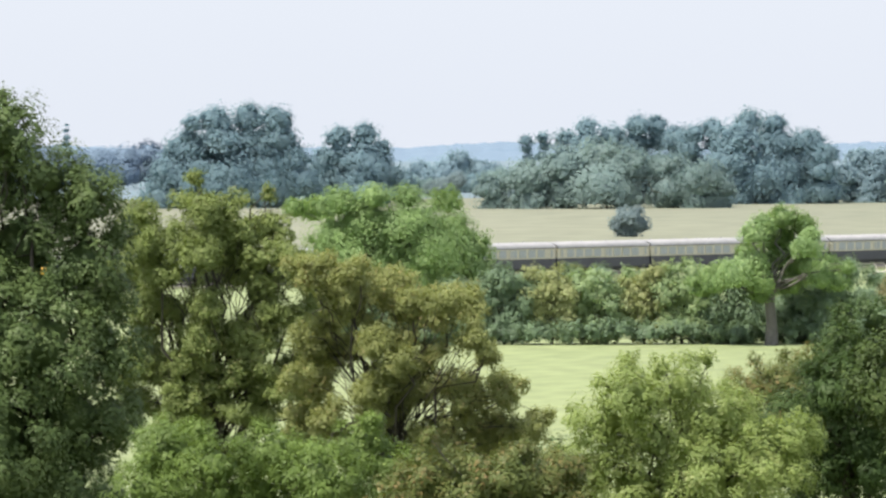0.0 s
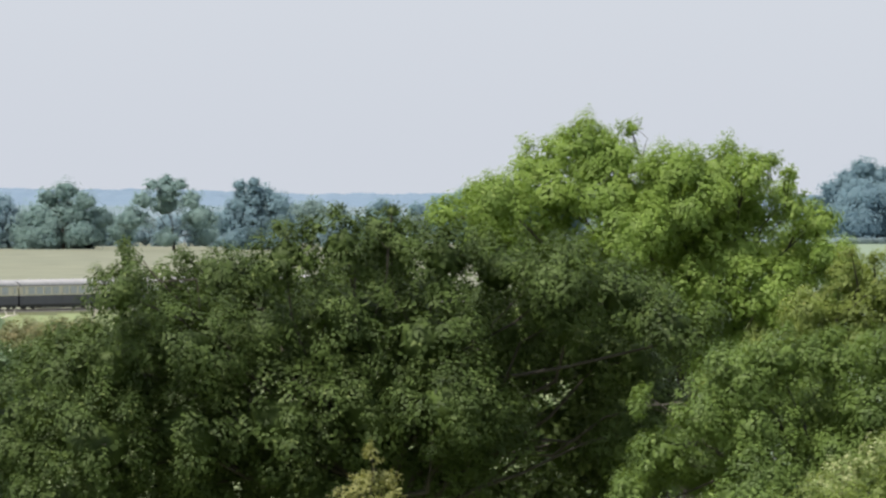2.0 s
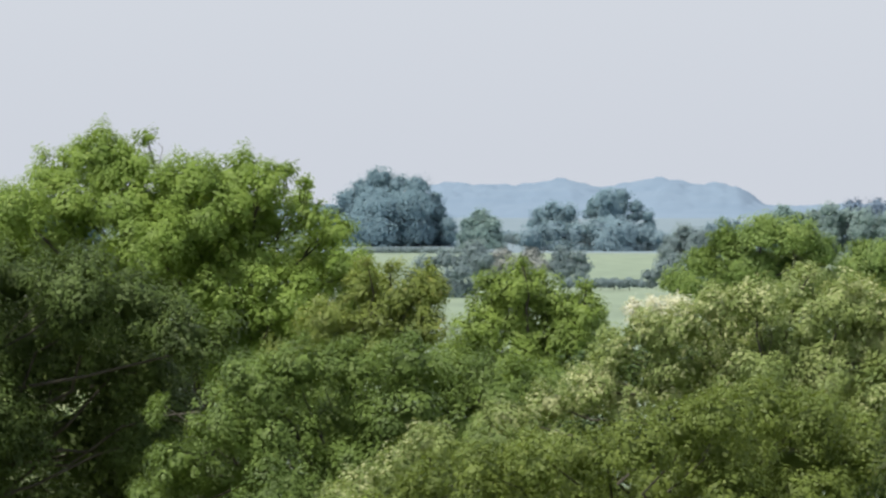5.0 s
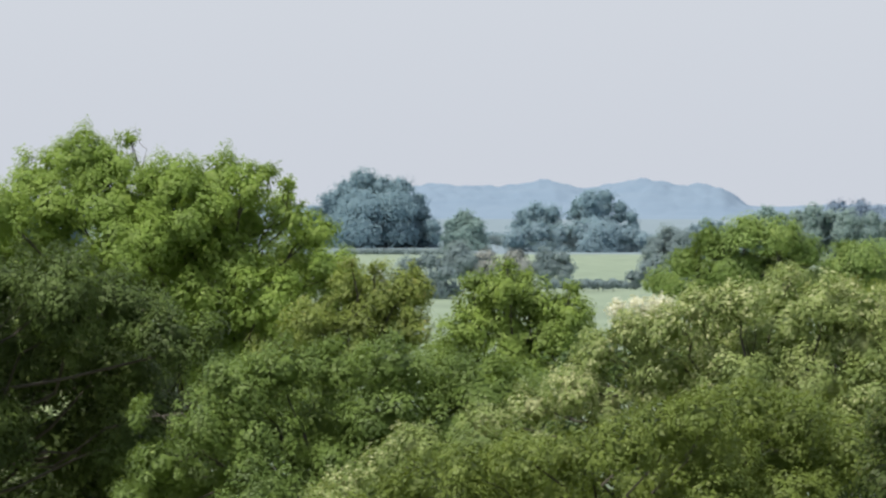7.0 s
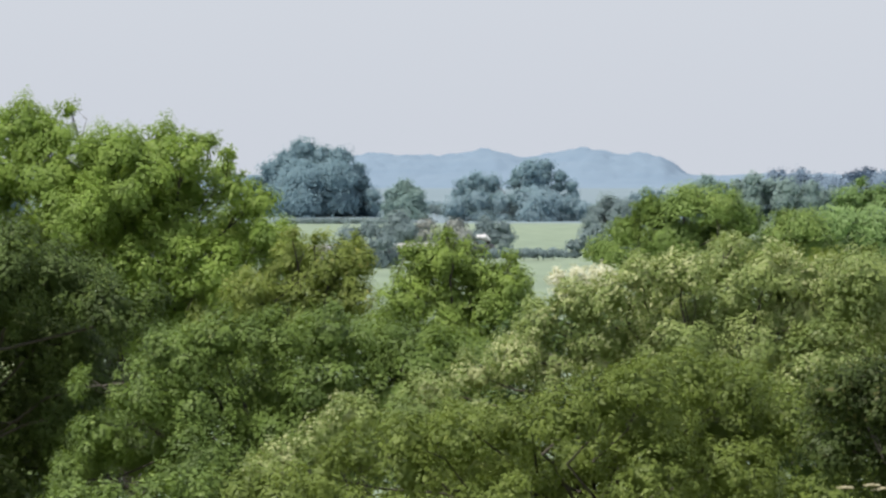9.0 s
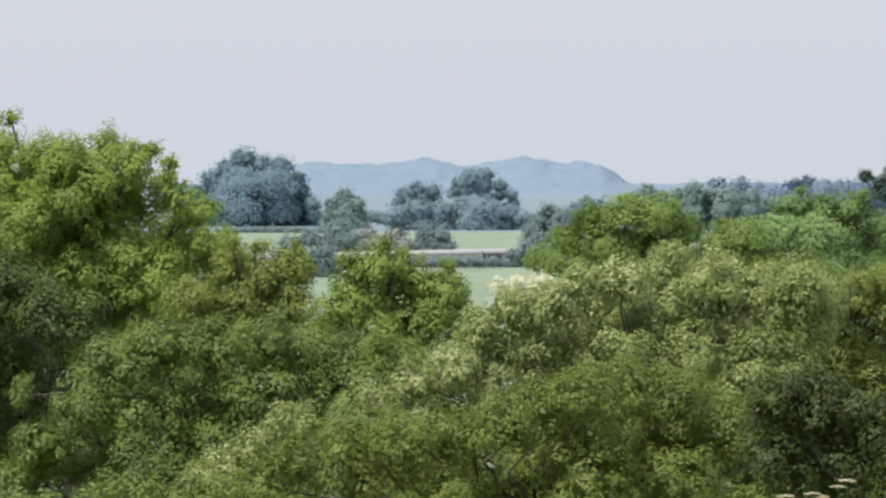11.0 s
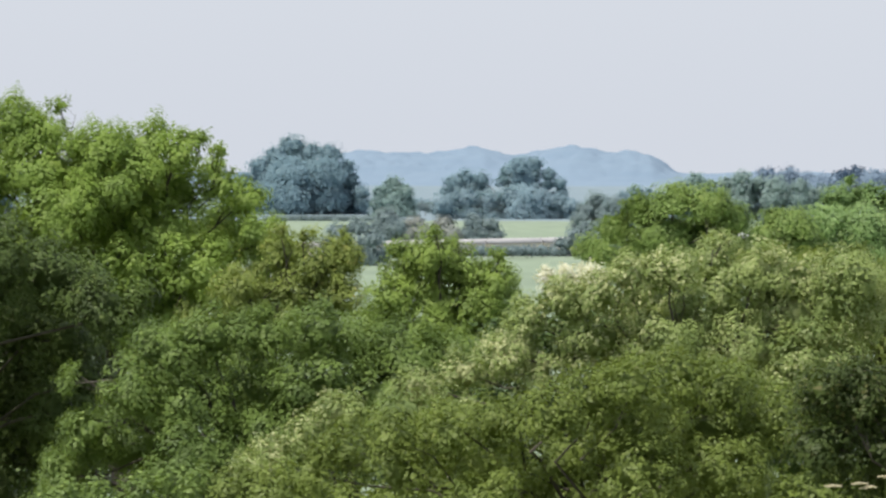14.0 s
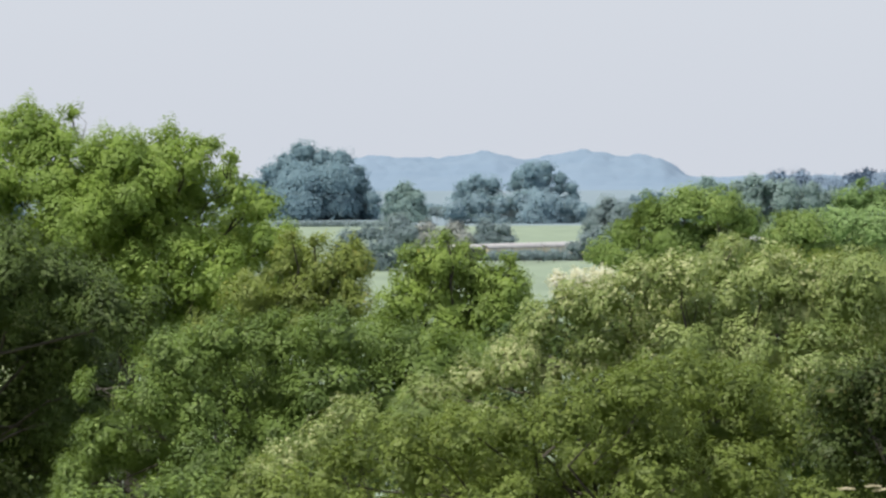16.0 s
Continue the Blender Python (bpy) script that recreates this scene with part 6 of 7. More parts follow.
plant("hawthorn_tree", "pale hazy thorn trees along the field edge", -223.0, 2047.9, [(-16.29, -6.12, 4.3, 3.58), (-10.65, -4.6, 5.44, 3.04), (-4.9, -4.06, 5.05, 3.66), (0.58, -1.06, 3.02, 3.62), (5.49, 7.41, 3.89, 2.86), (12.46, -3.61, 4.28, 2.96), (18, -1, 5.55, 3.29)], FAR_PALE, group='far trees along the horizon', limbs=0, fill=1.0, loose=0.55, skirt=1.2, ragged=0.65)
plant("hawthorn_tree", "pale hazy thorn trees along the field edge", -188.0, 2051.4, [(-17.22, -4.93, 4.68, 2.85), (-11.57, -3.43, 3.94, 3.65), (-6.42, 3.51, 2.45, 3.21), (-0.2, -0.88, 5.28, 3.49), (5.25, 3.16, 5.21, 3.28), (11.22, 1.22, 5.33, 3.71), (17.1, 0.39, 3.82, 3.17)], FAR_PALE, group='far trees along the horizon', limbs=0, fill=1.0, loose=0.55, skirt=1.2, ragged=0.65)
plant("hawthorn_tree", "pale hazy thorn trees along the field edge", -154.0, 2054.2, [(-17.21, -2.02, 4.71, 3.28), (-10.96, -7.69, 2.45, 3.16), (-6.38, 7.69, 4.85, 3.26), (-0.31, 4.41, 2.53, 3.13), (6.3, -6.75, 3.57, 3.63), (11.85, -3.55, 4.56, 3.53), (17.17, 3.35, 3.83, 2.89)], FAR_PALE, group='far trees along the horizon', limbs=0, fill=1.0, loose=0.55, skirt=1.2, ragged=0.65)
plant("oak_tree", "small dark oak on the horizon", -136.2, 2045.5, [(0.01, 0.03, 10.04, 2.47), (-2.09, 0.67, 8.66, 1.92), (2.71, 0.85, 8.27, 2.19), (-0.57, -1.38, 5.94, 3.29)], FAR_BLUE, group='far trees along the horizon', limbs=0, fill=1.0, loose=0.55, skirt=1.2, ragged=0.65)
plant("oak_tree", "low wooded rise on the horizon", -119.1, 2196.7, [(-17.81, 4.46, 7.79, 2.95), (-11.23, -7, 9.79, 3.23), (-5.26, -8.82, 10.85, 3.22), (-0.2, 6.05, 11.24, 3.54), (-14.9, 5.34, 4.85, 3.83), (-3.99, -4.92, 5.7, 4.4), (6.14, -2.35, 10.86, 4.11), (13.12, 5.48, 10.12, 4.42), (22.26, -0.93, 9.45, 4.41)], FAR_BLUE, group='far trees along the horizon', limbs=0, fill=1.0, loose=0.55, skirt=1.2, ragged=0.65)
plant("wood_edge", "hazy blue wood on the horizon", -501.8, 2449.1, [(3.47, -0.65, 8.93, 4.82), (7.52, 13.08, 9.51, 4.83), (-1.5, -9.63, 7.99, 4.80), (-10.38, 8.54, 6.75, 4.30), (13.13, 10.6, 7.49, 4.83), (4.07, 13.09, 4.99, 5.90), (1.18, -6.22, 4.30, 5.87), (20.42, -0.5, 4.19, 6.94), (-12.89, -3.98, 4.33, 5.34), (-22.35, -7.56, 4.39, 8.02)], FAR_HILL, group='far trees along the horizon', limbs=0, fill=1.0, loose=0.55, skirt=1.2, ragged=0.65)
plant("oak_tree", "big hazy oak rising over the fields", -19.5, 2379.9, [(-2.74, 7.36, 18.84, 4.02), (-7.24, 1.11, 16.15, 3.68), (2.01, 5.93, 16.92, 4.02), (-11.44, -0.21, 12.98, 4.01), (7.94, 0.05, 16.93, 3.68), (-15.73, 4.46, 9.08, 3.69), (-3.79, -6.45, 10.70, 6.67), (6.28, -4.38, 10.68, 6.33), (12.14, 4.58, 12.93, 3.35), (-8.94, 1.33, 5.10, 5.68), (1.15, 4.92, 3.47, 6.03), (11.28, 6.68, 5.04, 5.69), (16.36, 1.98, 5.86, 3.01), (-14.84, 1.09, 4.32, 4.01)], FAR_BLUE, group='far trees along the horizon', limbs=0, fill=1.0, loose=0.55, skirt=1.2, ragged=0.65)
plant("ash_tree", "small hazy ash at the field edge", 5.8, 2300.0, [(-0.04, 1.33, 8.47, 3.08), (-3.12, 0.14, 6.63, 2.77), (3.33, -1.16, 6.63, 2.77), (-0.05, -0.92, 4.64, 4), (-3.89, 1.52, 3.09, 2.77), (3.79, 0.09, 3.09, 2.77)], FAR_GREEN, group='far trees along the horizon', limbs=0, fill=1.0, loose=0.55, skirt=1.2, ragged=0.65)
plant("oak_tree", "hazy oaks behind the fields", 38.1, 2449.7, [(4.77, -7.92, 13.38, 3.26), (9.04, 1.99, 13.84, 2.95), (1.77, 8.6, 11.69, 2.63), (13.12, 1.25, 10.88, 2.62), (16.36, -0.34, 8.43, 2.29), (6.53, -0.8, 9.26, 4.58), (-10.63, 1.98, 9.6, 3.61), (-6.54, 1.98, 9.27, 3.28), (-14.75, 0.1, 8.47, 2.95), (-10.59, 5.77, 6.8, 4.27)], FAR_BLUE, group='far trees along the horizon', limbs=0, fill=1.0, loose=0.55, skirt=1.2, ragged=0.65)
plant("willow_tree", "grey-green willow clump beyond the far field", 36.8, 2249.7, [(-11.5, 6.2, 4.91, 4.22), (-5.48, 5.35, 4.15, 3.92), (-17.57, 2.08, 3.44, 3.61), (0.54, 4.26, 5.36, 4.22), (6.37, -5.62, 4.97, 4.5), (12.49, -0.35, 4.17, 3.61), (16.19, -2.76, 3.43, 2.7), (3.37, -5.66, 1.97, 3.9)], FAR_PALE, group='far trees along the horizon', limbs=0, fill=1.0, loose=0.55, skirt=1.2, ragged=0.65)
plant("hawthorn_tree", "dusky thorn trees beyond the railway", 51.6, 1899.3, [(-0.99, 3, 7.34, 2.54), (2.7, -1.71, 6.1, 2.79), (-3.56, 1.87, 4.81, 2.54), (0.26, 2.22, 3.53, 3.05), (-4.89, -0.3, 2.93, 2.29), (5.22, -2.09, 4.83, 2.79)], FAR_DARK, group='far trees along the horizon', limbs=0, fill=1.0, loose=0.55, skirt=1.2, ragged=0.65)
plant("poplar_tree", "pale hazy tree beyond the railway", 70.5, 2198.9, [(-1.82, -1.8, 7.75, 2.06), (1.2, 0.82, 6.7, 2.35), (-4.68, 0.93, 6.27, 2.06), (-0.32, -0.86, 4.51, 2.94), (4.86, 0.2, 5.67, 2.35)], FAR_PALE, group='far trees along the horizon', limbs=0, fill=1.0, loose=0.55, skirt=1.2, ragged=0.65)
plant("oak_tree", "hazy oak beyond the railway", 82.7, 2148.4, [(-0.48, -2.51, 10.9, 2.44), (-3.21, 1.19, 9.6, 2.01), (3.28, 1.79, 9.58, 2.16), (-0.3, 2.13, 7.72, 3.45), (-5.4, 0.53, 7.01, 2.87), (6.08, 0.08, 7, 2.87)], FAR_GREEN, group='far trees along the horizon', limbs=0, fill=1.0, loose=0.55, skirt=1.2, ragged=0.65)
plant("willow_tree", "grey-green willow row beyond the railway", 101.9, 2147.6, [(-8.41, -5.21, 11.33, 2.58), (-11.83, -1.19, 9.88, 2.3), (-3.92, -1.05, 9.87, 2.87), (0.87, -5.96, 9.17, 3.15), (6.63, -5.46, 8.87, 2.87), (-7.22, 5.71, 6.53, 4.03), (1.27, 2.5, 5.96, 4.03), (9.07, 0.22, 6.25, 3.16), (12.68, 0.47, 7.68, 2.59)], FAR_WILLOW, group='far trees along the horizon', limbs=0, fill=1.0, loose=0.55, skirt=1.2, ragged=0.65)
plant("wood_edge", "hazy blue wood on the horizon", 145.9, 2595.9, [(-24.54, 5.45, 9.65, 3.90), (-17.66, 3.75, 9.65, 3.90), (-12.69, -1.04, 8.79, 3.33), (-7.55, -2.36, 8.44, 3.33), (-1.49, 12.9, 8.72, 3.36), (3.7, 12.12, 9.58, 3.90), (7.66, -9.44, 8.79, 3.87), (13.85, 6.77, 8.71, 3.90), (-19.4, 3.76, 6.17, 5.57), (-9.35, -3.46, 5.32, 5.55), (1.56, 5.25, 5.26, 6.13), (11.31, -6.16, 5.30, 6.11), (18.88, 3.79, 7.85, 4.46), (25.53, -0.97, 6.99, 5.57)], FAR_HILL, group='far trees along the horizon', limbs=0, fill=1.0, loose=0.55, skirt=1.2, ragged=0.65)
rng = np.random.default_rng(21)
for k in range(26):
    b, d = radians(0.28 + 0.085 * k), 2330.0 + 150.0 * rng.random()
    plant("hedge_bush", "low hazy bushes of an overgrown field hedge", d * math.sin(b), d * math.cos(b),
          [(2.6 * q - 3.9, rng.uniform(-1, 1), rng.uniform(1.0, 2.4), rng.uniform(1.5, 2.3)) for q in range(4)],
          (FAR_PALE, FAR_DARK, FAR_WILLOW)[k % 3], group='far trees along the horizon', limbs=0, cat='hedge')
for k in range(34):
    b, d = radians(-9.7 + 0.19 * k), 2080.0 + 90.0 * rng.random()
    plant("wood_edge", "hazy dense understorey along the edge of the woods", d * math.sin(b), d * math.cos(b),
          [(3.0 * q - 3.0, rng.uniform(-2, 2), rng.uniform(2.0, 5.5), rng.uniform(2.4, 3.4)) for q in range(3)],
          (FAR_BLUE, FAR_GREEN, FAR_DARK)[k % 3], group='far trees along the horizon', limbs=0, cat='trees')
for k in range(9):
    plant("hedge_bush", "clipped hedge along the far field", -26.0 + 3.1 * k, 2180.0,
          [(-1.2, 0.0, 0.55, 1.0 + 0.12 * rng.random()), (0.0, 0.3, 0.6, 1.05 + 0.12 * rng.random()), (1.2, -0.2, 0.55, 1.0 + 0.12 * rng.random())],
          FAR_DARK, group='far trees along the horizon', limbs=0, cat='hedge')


# ---- wooded ridge on the horizon ----
def build_ridge():
    """Far woods on a low ridge: a rounded bank with the tops of many crowns along it."""
    def swell(b, at, wide):
        return math.exp(-((b - at) / wide) ** 2)

    def crest(b):
        low = 4.2 + 1.2 * math.sin(b * 1.9) + 2.0 * noise.noise((b * 1.3, 0.0, 0.0))
        bank = ease(b, -0.5, -0.15) * (1 - ease(b, 1.85, 2.12))
        ridge = 13.8 + 1.2 * swell(b, 0.0, 0.2) + 3.2 * swell(b, 0.68, 0.16) - 1.6 * swell(b, 0.97, 0.06) + 4.0 * swell(b, 1.36, 0.18) + 1.4 * swell(b, 1.74, 0.08)
        return low * (1 - bank) + ridge * bank

    verts, faces = [], []
    bearings = np.arange(-14.0, 6.0, 0.02)
    steps = list(range(3900, 4580, 24))
    for b in bearings:
        h, a = crest(b), radians(b)
        for d in steps:
            k = ease(d, 3880.0, 4440.0) ** 0.8 - 1.2 * ease(d, 4460.0, 4600.0)
            cell = noise.voronoi((b * 7.5, d / 22.0, 0.0))[0][0]
            crown = 2.6 * max(0.0, 1.0 - 1.5 * cell * cell) + 0.6 * noise.noise((b * 60.0, d * 0.1, 2.0))
            verts.append((d * math.sin(a), d * math.cos(a), (h - 1.2) * k - 3.0 * (d < 3910) + crown * min(1.0, max(0.0, 2.0 * k))))
    m = len(steps)
    for i in range(len(bearings) - 1):
        for j in range(m - 1):
            a = i * m + j
            faces.append((a, a + m, a + m + 1, a + 1))
    # the ridge's blue haze is painted in with its leaf colour
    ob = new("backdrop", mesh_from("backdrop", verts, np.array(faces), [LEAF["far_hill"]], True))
    return tagged(ob, "pale blue wooded ridge along the horizon", "hills", kind="structure")


build_ridge()


# ---- railway ----
def build_railway():
    s0, s1 = 300.0, 2600.0
    turn = Matrix((RAIL_U, RAIL_N, Vector((0, 0, 1)))).transposed().to_4x4()
    base = Matrix.Translation(on_line(0.0, 0.0)) @ turn
    bm = bmesh.new()
    prof = [(-2.6, -0.1), (-1.7, 0.18), (1.7, 0.18), (2.6, -0.1)]
    a = [bm.verts.new((s0, y, z)) for y, z in prof]
    b = [bm.verts.new((s1, y, z)) for y, z in prof]
    for i in range(3):
        bm.faces.new((a[i], a[i + 1], b[i + 1], b[i]))
    me = bpy.data.meshes.new("ballast")
    bm.to_mesh(me)
    bm.free()
    me.materials.append(BALLAST)
    bed = new("railway_track", me)
    bed.matrix_basis = base
    tagged(bed, "stone ballast bed of a single railway line", "railway track", kind="structure")
    for y in (-0.75, 0.75):
        bm = box(bmesh.new(), s0, s1, y - 0.035, y + 0.035, 0.2, 0.35)
        part("rail", bm, RAIL_STEEL, bed, "worn steel rail")
    bm = bmesh.new()
    verts, faces = [], []
    for k, s in enumerate(np.arange(780, 1600, 0.9)):
        x0, x1, y0, y1, z0, z1 = s, s + 0.25, -1.3, 1.3, 0.10, 0.21
        verts += [(x0, y0, z0), (x1, y0, z0), (x1, y1, z0), (x0, y1, z0), (x0, y0, z1), (x1, y0, z1), (x1, y1, z1), (x0, y1, z1)]
        o = 8 * k
        faces += [(o + 4, o + 5, o + 6, o + 7), (o, o + 1, o + 5, o + 4), (o + 1, o + 2, o + 6, o + 5), (o + 2, o + 3, o + 7, o + 6), (o + 3, o, o + 4, o + 7)]
    bm.free()
    tagged(part("sleepers", mesh_from("sleepers", verts, np.array(faces), [TIMBER]), TIMBER, bed, "weathered timber sleepers"), kind="stuff")
    return base


RAIL_BASE = build_railway()
LENGTH, PITCH = 19.7, 20.1


def roof_mesh(length):
    verts, faces = [], []
    prof = [(1.40 * math.cos(math.pi * k / 12), 3.20 + 0.82 * math.sin(math.pi * k / 12) ** 0.8) for k in range(13)]
    for x in (-length / 2, -length / 2 + 0.5, length / 2 - 0.5, length / 2):
        drop = 0.16 if abs(x) == length / 2 else 0.0
        for y, z in prof:
            verts.append((x, y, z - drop * (z - 3.20) / 0.82))
    for i in range(3):
        for k in range(12):
            a = i * 13 + k
            faces.append((a, a + 1, a + 14, a + 13))
    faces += [tuple(range(0, 13)), tuple(range(51, 38, -1))]
    return mesh_from("roof", verts, faces, [ROOF_GREY], True)


def build_bogie(coach, x):
    bm = bmesh.new()
    for y in (-1.0, 1.0):
        box(bm, x - 1.7, x + 1.7, y - 0.08, y + 0.08, 0.42, 0.72, 0.03)
    box(bm, x - 0.25, x + 0.25, -1.0, 1.0, 0.45, 0.75)
    bogie = part("bogie", bm, BLACK_IRON, coach, "black iron bogie frame")
    for dx in (-1.3, 1.3):
        wheels = bmesh.new()
        for y in (-0.72, 0.72):
            rod(wheels, (x + dx, y, 0.46), 0.46, 0.13, "y", 18)
        rod(wheels, (x + dx, 0, 0.46), 0.08, 1.5, "y", 8)
        part("wheelset", wheels, BLACK_IRON, bogie)


def build_coach(dark=False):
    label = ("plain dark brown railway van with a pale grey roof" if dark else "cream and chocolate brown railway carriage with a grey roof")
    coach = thing("railway_van" if dark else "railway_carriage", (0, 0, 0), label, "train carriage", "vehicles of the passing train")
    bm = box(bmesh.new(), -LENGTH / 2, LENGTH / 2, -1.38, 1.38, 0.62, 1.86, 0.04)
    part("lower_body", bm, CHOCOLATE, coach, "chocolate brown lower panels, slate-coloured by painted haze")
    bm = box(bmesh.new(), -LENGTH / 2 + 0.003, LENGTH / 2 - 0.003, -1.36, 1.36, 1.86, 3.26, 0.03)
    part("upper_body", bm, CHOCOLATE if dark else CREAM, coach, "" if dark else "cream upper panels")
    part("roof", roof_mesh(LENGTH + 0.1), ROOF_GREY, coach, "pale grey arched roof")
    bm = bmesh.new()
    for y in (-1.37, 1.37):
        box(bm, -LENGTH / 2 - 0.02, LENGTH / 2 + 0.02, y - 0.04, y + 0.04, 3.18, 3.25)
    part("gutter", bm, BLACK_IRON, coach)
    for x in (-LENGTH / 2, LENGTH / 2):
        sgn = 1 if x > 0 else -1
        bm = box(bmesh.new(), min(x, x + sgn * 0.19), max(x, x + sgn * 0.19), -0.55, 0.55, 0.9, 3.3, 0.04)
        part("gangway", bm, BLACK_IRON, coach, "black gangway bellows")
    # underframe drawn out full length, its black also standing for shade beneath the carriage
    bm = box(bmesh.new(), -9.7, 9.7, -1.22, 1.22, 0.30, 0.66, 0.03)
    box(bm, -4.6, 0.4, -1.2, 1.2, 0.12, 0.5, 0.03)
    box(bm, 1.2, 4.6, -1.2, 1.2, 0.14, 0.5, 0.03)
    part("underframe", bm, BLACK_IRON, coach)
    build_bogie(coach, -7.1)
    build_bogie(coach, 7.1)
    for k in range(7):
        bm = rod(bmesh.new(), (-7.8 + 2.6 * k, 0.35, 4.02), 0.14, 0.14, "z", 8)
        part("roof_vent", bm, ROOF_GREY, coach)
    if dark:
        spots = [(-8.9, 0.6), (-3.0, 0.9), (3.0, 0.9), (8.9, 0.6)]
        doors = [-6.0, 6.0]
    else:
        spots = [(-7.1 + 1.93 * k + (0.35 if k > 3 else 0.0), 1.45) for k in range(8)]
        doors = [-8.9, 0.75 - 0.15, 9.0]
    for side in (-1, 1):
        for x, w in spots:
            y = side * 1.36
            bm = box(bmesh.new(), x - w / 2 - 0.06, x + w / 2 + 0.06, y - 0.02, y + 0.02, 1.98, 3.10)
            window = part("window", bm, CREAM if not dark else CHOCOLATE, coach)
            bm = box(bmesh.new(), x - w / 2, x + w / 2, y - 0.032, y + 0.032, 2.04, 3.04)
            part("pane", bm, GLASS, window, "carriage window glass with a painted pale sky reflection")
        for x in doors:
            y = side * 1.372
            bm = box(bmesh.new(), x - 0.33, x + 0.33, y - 0.025, y + 0.025, 0.8, 1.85, 0.01)
            door = part("door", bm, CHOCOLATE, coach)
            bm = box(bmesh.new(), x - 0.33, x + 0.33, y - 0.025, y + 0.025, 1.865, 3.10, 0.01)
            part("upper_panel", bm, CREAM if not dark else CHOCOLATE, door)
            bm = box(bmesh.new(), x - 0.2, x + 0.2, y - 0.036, y + 0.036, 2.10, 2.98)
            part("door_window", bm, GLASS, door)
            bm = box(bmesh.new(), x + 0.22, x + 0.30, y - 0.06, y + 0.06, 1.68, 1.78)
            part("door_handle", bm, RAIL_STEEL, door)
    return coach


def build_locomotive():
    """A steam engine with its tender, coupled ahead of the van; x is forward."""
    ob = thing("steam_locomotive", (0, 0, 0), "dark green and black steam locomotive with tender", "locomotive", "vehicles of the passing train")
    bm = box(bmesh.new(), -10.4, -3.6, -1.3, 1.3, 0.95, 3.15, 0.08)
    tender = part("tender", bm, LOCO_PAINT, ob, "dark green tender body")
    bm = box(bmesh.new(), -10.0, -4.0, -1.1, 1.1, 3.15, 3.72, 0.25)
    part("coal", bm, BLACK_IRON, tender, "heaped coal")
    for x in (-9.4, -7.2, -5.0):
        bm = rod(bmesh.new(), (x, 0, 0.62), 0.09, 1.45, "y", 8)
        for y in (-0.72, 0.72):
            rod(bm, (x, y, 0.62), 0.62, 0.13, "y", 18)
        part("wheelset", bm, BLACK_IRON, tender)
    bm = box(bmesh.new(), -3.4, -0.9, -1.35, 1.35, 1.2, 3.75, 0.06)
    cab = part("cab", bm, LOCO_PAINT, ob)
    for y in (-1.36, 1.36):
        part("cab_window", box(bmesh.new(), -2.6, -1.6, y - 0.02, y + 0.02, 2.6, 3.4), GLASS, cab)
    bm = box(bmesh.new(), -3.7, -0.8, -1.42, 1.42, 3.74, 3.95, 0.08)
    part("cab_roof", bm, BLACK_IRON, ob)
    bm = rod(bmesh.new(), (3.6, 0, 2.72), 1.02, 9.0, "x", 24, 0.90)
    part("boiler", bm, LOCO_PAINT, ob, "dark green tapered boiler")
    bm = rod(bmesh.new(), (8.7, 0, 2.72), 0.94, 1.6, "x", 24)
    part("smokebox", bm, BLACK_IRON, ob)
    bm = rod(bmesh.new(), (8.7, 0, 3.78), 0.34, 0.6, "z", 14, 0.40)
    part("chimney", bm, BLACK_IRON, ob)
    bm = bmesh.new()
    bmesh.ops.create_uvsphere(bm, u_segments=14, v_segments=8, radius=0.5, matrix=Matrix.Translation((4.4, 0, 3.6)))
    part("steam_dome", bm, LOCO_PAINT, ob)
    bm = box(bmesh.new(), -0.9, 10.0, -1.3, 1.3, 1.28, 1.42, 0.02)
    part("running_plate", bm, BLACK_IRON, ob)
    for x in (0.6, 2.9, 5.2):
        bm = rod(bmesh.new(), (x, 0, 0.93), 0.1, 1.5, "y", 8)
        for y in (-0.74, 0.74):
            rod(bm, (x, y, 0.93), 0.93, 0.14, "y", 24)
        part("driving_wheel", bm, BLACK_IRON, ob)
    for x in (7.2, 9.0):
        bm = rod(bmesh.new(), (x, 0, 0.48), 0.1, 1.5, "y", 8)
        for y in (-0.74, 0.74):
            rod(bm, (x, y, 0.48), 0.48, 0.13, "y", 18)
        part("bogie_wheel", bm, BLACK_IRON, ob)
    for y in (-1.1, 1.1):
        bm = rod(bmesh.new(), (8.0, y, 0.95), 0.36, 1.3, "x", 14)
        part("cylinder", bm, BLACK_IRON, ob)
    part("buffer_beam", box(bmesh.new(), 9.95, 10.15, -1.25, 1.25, 0.85, 1.35, 0.02), BLACK_IRON, ob)
    for y in (-0.87, 0.87):
        part("buffer", rod(bmesh.new(), (10.4, y, 1.08), 0.2, 0.55, "x", 12), BLACK_IRON, ob)
    return ob


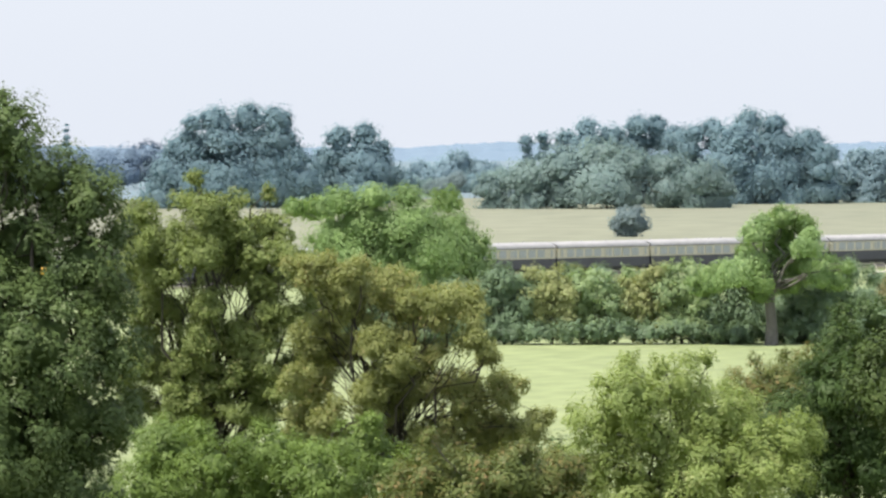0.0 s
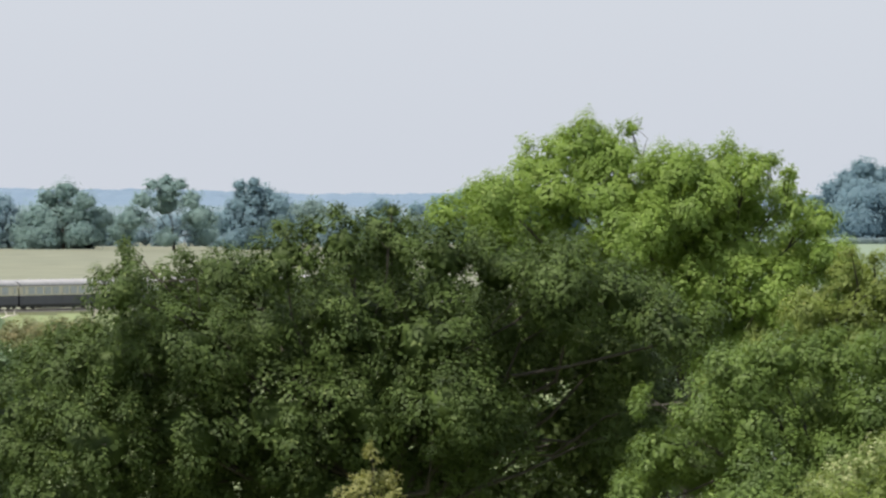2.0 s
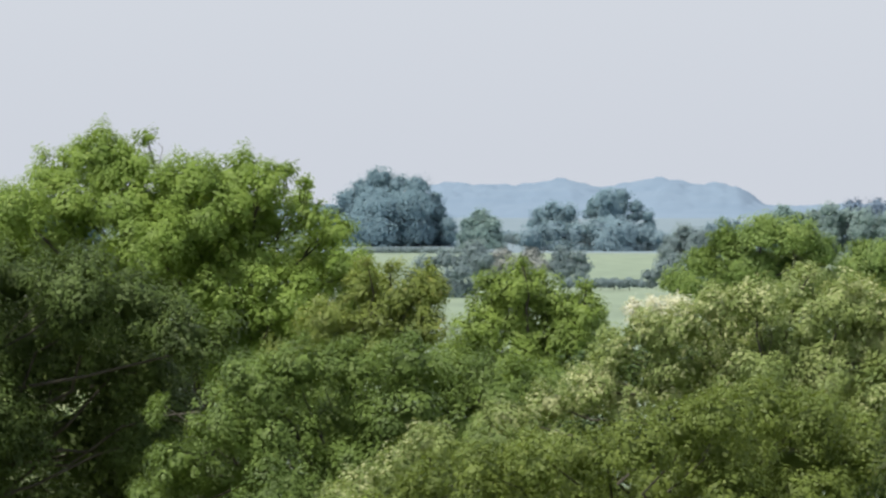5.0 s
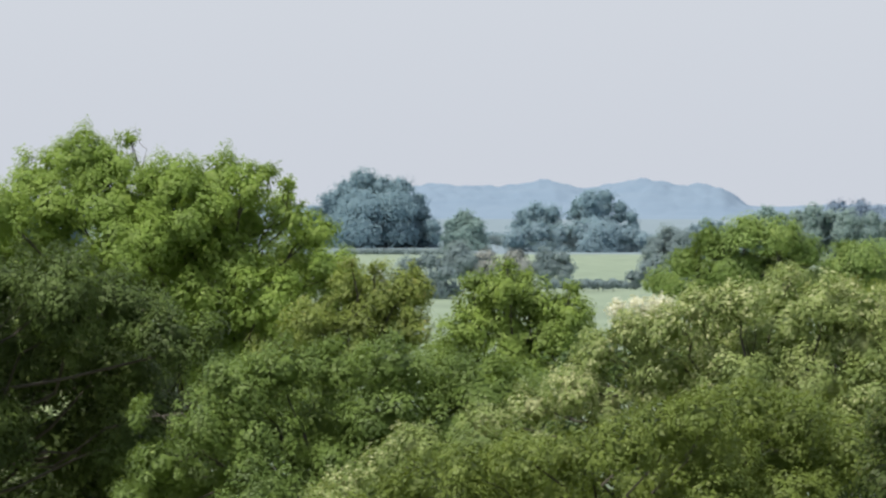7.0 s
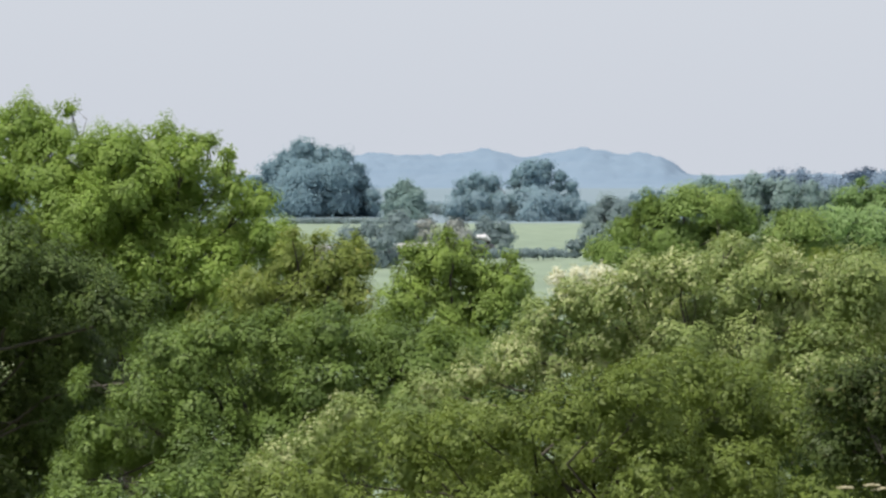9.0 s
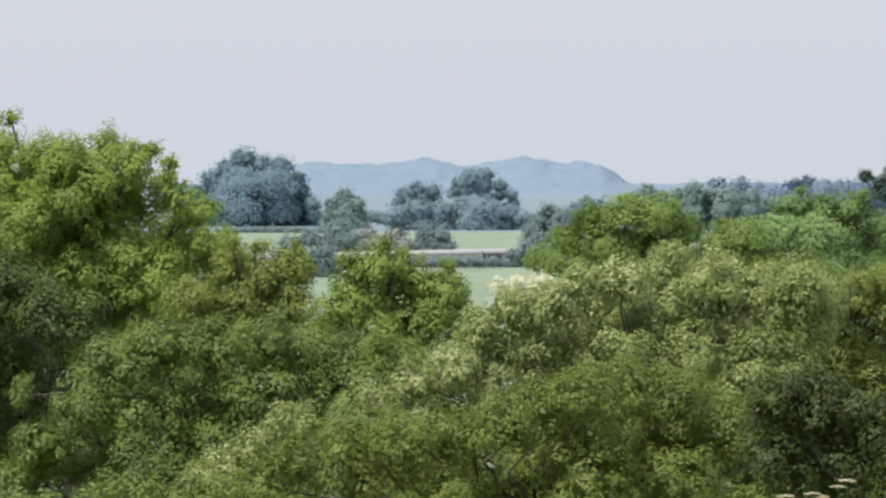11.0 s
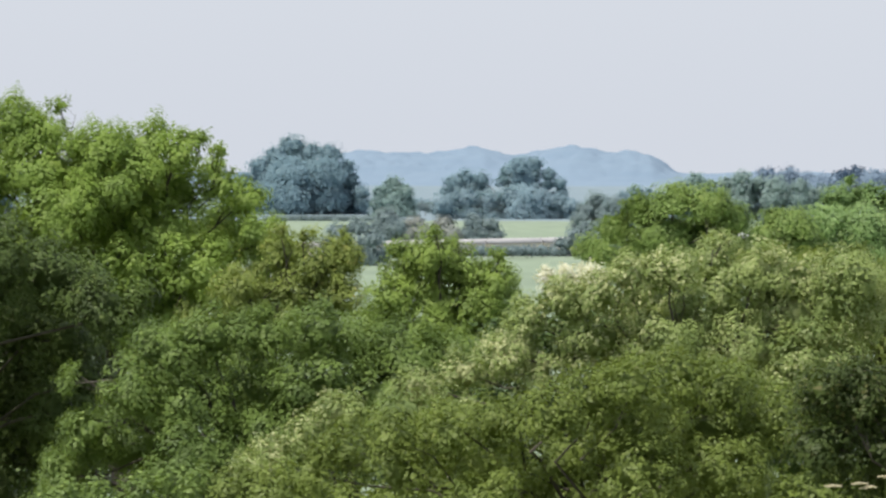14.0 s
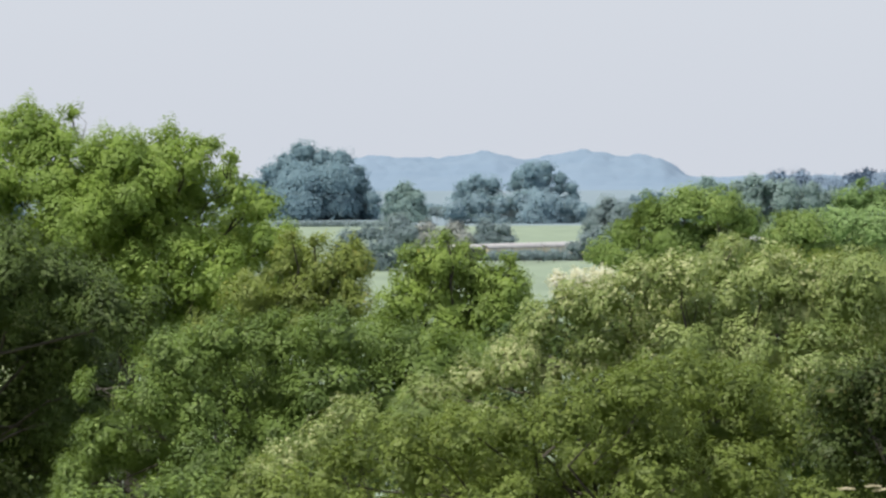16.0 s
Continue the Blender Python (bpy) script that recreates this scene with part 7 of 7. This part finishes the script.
def build_diesel():
    """A diesel engine at the tail, with a sloped cab at each end; x is forward."""
    ob = thing("diesel_locomotive", (0, 0, 0), "dark blue-grey diesel locomotive with yellow cab ends", "locomotive", "vehicles of the passing train")
    half = LENGTH / 2
    part("body", box(bmesh.new(), -half + 1.1, half - 1.1, -1.36, 1.36, 1.05, 3.25, 0.05), LOCO_PAINT, ob, "dark blue-grey body side")
    part("roof", roof_mesh(LENGTH - 2.2), ROOF_GREY, ob, "grey arched roof")
    part("underframe", box(bmesh.new(), -half + 0.3, half - 0.3, -1.2, 1.2, 0.62, 1.06, 0.03), BLACK_IRON, ob)
    part("fuel_tank", box(bmesh.new(), -2.4, 2.4, -1.2, 1.2, 0.2, 0.63, 0.06), BLACK_IRON, ob)
    for way in (-1, 1):
        bm = bmesh.new()
        side = [(half - 1.1, 1.05), (half, 1.05), (half, 2.15), (half - 0.42, 3.15), (half - 0.6, 3.62), (half - 1.1, 3.75)]
        rings = [[bm.verts.new((way * x, y * (0.86 if z > 3.3 else 1.0), z)) for x, z in side] for y in (-1.36, 1.36)]
        for i in range(6):
            j = (i + 1) % 6
            bm.faces.new((rings[0][i], rings[0][j], rings[1][j], rings[1][i]))
        bm.faces.new(rings[0])
        bm.faces.new(rings[1][::-1])
        bmesh.ops.recalc_face_normals(bm, faces=bm.faces)
        cab = part("cab", bm, LOCO_PAINT, ob)
        end = box(bmesh.new(), min(way * half, way * (half + 0.02)), max(way * half, way * (half + 0.02)), -1.3, 1.3, 1.1, 2.14)
        m = Matrix.LocRotScale((way * (half - 0.2), 0, 2.66), Euler((0, way * radians(-23), 0)), (0.05, 2.6, 1.06))
        bmesh.ops.create_cube(end, size=1.0, matrix=m)
        part("end_panel", end, WARNING_YELLOW, cab, "bright yellow end panel")
        for y in (-0.62, 0.62):
            bm = bmesh.new()
            m = Matrix.LocRotScale((way * (half - 0.19), y, 2.68), Euler((0, way * radians(-23), 0)), (0.06, 0.95, 0.62))
            bmesh.ops.create_cube(bm, size=1.0, matrix=m)
            part("windscreen", bm, GLASS, cab, "sloping windscreen with a painted pale sky reflection")
        for y in (-0.87, 0.87):
            part("buffer", rod(bmesh.new(), (way * (half + 0.25), y, 1.0), 0.2, 0.5, "x", 12), BLACK_IRON, ob)
    for y in (-1.37, 1.37):
        for x in (-5.2, -2.6, 0.0, 2.6, 5.2):
            part("grille", box(bmesh.new(), x - 0.8, x + 0.8, y - 0.02, y + 0.02, 2.3, 3.0), BLACK_IRON, ob)
    build_bogie(ob, -6.2)
    build_bogie(ob, 6.2)
    return ob


def build_steam():
    """A small trail of exhaust steam over the engine, in rounded lumps."""
    rng = np.random.default_rng(77)
    ball, tri = CORE
    verts, faces = [], []
    for k, (x, z, r) in enumerate([(8.7, 4.25, 0.4), (8.2, 4.5, 0.55), (7.5, 4.65, 0.6), (6.7, 4.75, 0.5), (5.9, 4.8, 0.35)]):
        verts.append(ball * r * (1 + 0.12 * rng.normal(0, 1, (len(ball), 1))) + np.array([x, 0.1 * k, z]))
        faces.append(tri + k * len(ball))
    ob = new("steam_puff", mesh_from("steam_puff", np.concatenate(verts), np.concatenate(faces), [STEAM], True))
    return tagged(ob, "white puff of exhaust steam over the engine", "steam")


def train_vehicles():
    made = [(build_locomotive(), 10.7), (build_steam(), 10.7)]
    van = build_coach(True)
    made.append((van, -PITCH / 2))
    first = build_coach(False)
    made.append((first, -PITCH * 1.5))
    for k in range(7):
        made.append((copy_thing(first, pose(0, 0, 0)), -PITCH * (2.5 + k)))
    made.append((build_diesel(), -PITCH * 9.5))
    return made


TRAIN = train_vehicles()


def dead_branches():
    """Bleached fallen branches on the bank beside the line."""
    spots = [((-119.4, 1053.3, 0.54), (-117.4, 1053.5, 1.04), (-115.8, 1053.7, 1.46)), ((-104.5, 1034.7, 1.41), (-103.6, 1034.8, 2.24), (-101.8, 1035.0, 3.63))]
    for k, points in enumerate(spots):
        rng = np.random.default_rng(40 + k)
        foot = Vector(points[0])
        foot.z = ground_height(foot.x, foot.y)
        ob = thing("dead_branch", foot, "bleached bare dead branch beside the railway", "branch")
        verts, faces = [], []
        path = []
        for a, b in zip(points[:-1], points[1:]):
            path += bend(rng, Vector(a) - foot, Vector(b) - foot, 0.10, 5)[:-1]
        path.append(Vector(points[-1]) - foot)
        path.insert(0, Vector((0, 0, -0.1)))
        tube(path, [0.22 - 0.012 * i for i in range(len(path))], 6, verts, faces)
        for i in (4, 7, 9):
            tip = path[i] + Vector((rng.uniform(-1, 1), 0.2, rng.uniform(0.5, 1.3)))
            tube([path[i], path[i].lerp(tip, 0.5) + Vector((0.1, 0, 0.1)), tip], [0.08, 0.06, 0.03], 5, verts, faces)
        part("limb", mesh_from("limb", verts, faces, [DEADWOOD], True), DEADWOOD, ob)


dead_branches()


def build_hogweed():
    """Tall stalk with flat cream umbels of tiny flowers."""
    rng = np.random.default_rng(5)
    ob = thing("hogweed", (0, 0, 0), "tall hogweed with flat cream flower heads", "flower", "hogweed on the slope")
    verts, faces = [], []
    stem = bend(rng, Vector((0, 0, -1.6)), Vector((0, 0, 0)), 0.02, 4)
    tube(stem, [0.018, 0.016, 0.014, 0.012, 0.010], 6, verts, faces)
    for k in range(9):
        a = 2 * math.pi * k / 9
        tube([Vector((0, 0, 0)), Vector((0.04 * math.cos(a), 0.04 * math.sin(a), 0.04)), Vector((0.085 * math.cos(a), 0.085 * math.sin(a), 0.06))], [0.006, 0.005, 0.004], 5, verts, faces)
    part("stalk", mesh_from("stalk", verts, faces, [LEAF["blackthorn"]], True), LEAF["blackthorn"], ob)
    ball, tri = CORE
    verts, faces = [], []
    for k in range(46):
        a, r = 2.4 * k, 0.10 * math.sqrt(k / 46.0)
        verts.append(ball * 0.016 * np.array([1, 1, 0.55]) + np.array([r * math.cos(a), r * math.sin(a), 0.07 - 1.6 * r * r + rng.uniform(-0.008, 0.008)]))
        faces.append(tri + k * len(ball))
    part("flower_head", mesh_from("flower_head", np.concatenate(verts), np.concatenate(faces), [UMBEL], True), UMBEL, ob, "flat cream flower head")
    return ob


def plant_hogweed():
    first = build_hogweed()
    places = [(5.3, 96.9, 16.69), (5.6, 96.8, 16.72), (5.9, 96.8, 16.80), (6.0, 96.8, 16.87), (5.7, 96.8, 16.68)]
    first.matrix_basis = pose(*places[0])
    for k, p in enumerate(places[1:]):
        copy_thing(first, pose(*p, 4.0 * (k % 3) - 4.0, 3.0 * (k % 2), 40.0 * k))


plant_hogweed()


# ---- what moves ----
def motions():
    speed, start = 28.2, 953.6 + 20.1 - 0.2 * 28.2
    turn = Matrix((RAIL_U, RAIL_N, Vector((0, 0, 1)))).transposed().to_4x4()
    for ob, off in TRAIN:
        walk(ob, [(t, Matrix.Translation(on_line(start + off + speed * t)) @ turn) for t in (0.0, 8.0, 16.0)])
    for crown, phase, top in SWAYING:
        rows = []
        for k in range(21):
            t = 0.8 * k
            a = 0.20 * math.sin(2.3 * t + phase) + 0.10 * math.sin(4.1 * t + 2.0 * phase)
            b = 0.12 * math.sin(1.9 * t + 1.7 * phase)
            rows.append((t, pose(0, 0, 0, b, a, 0)))
        walk(crown, rows)


motions()
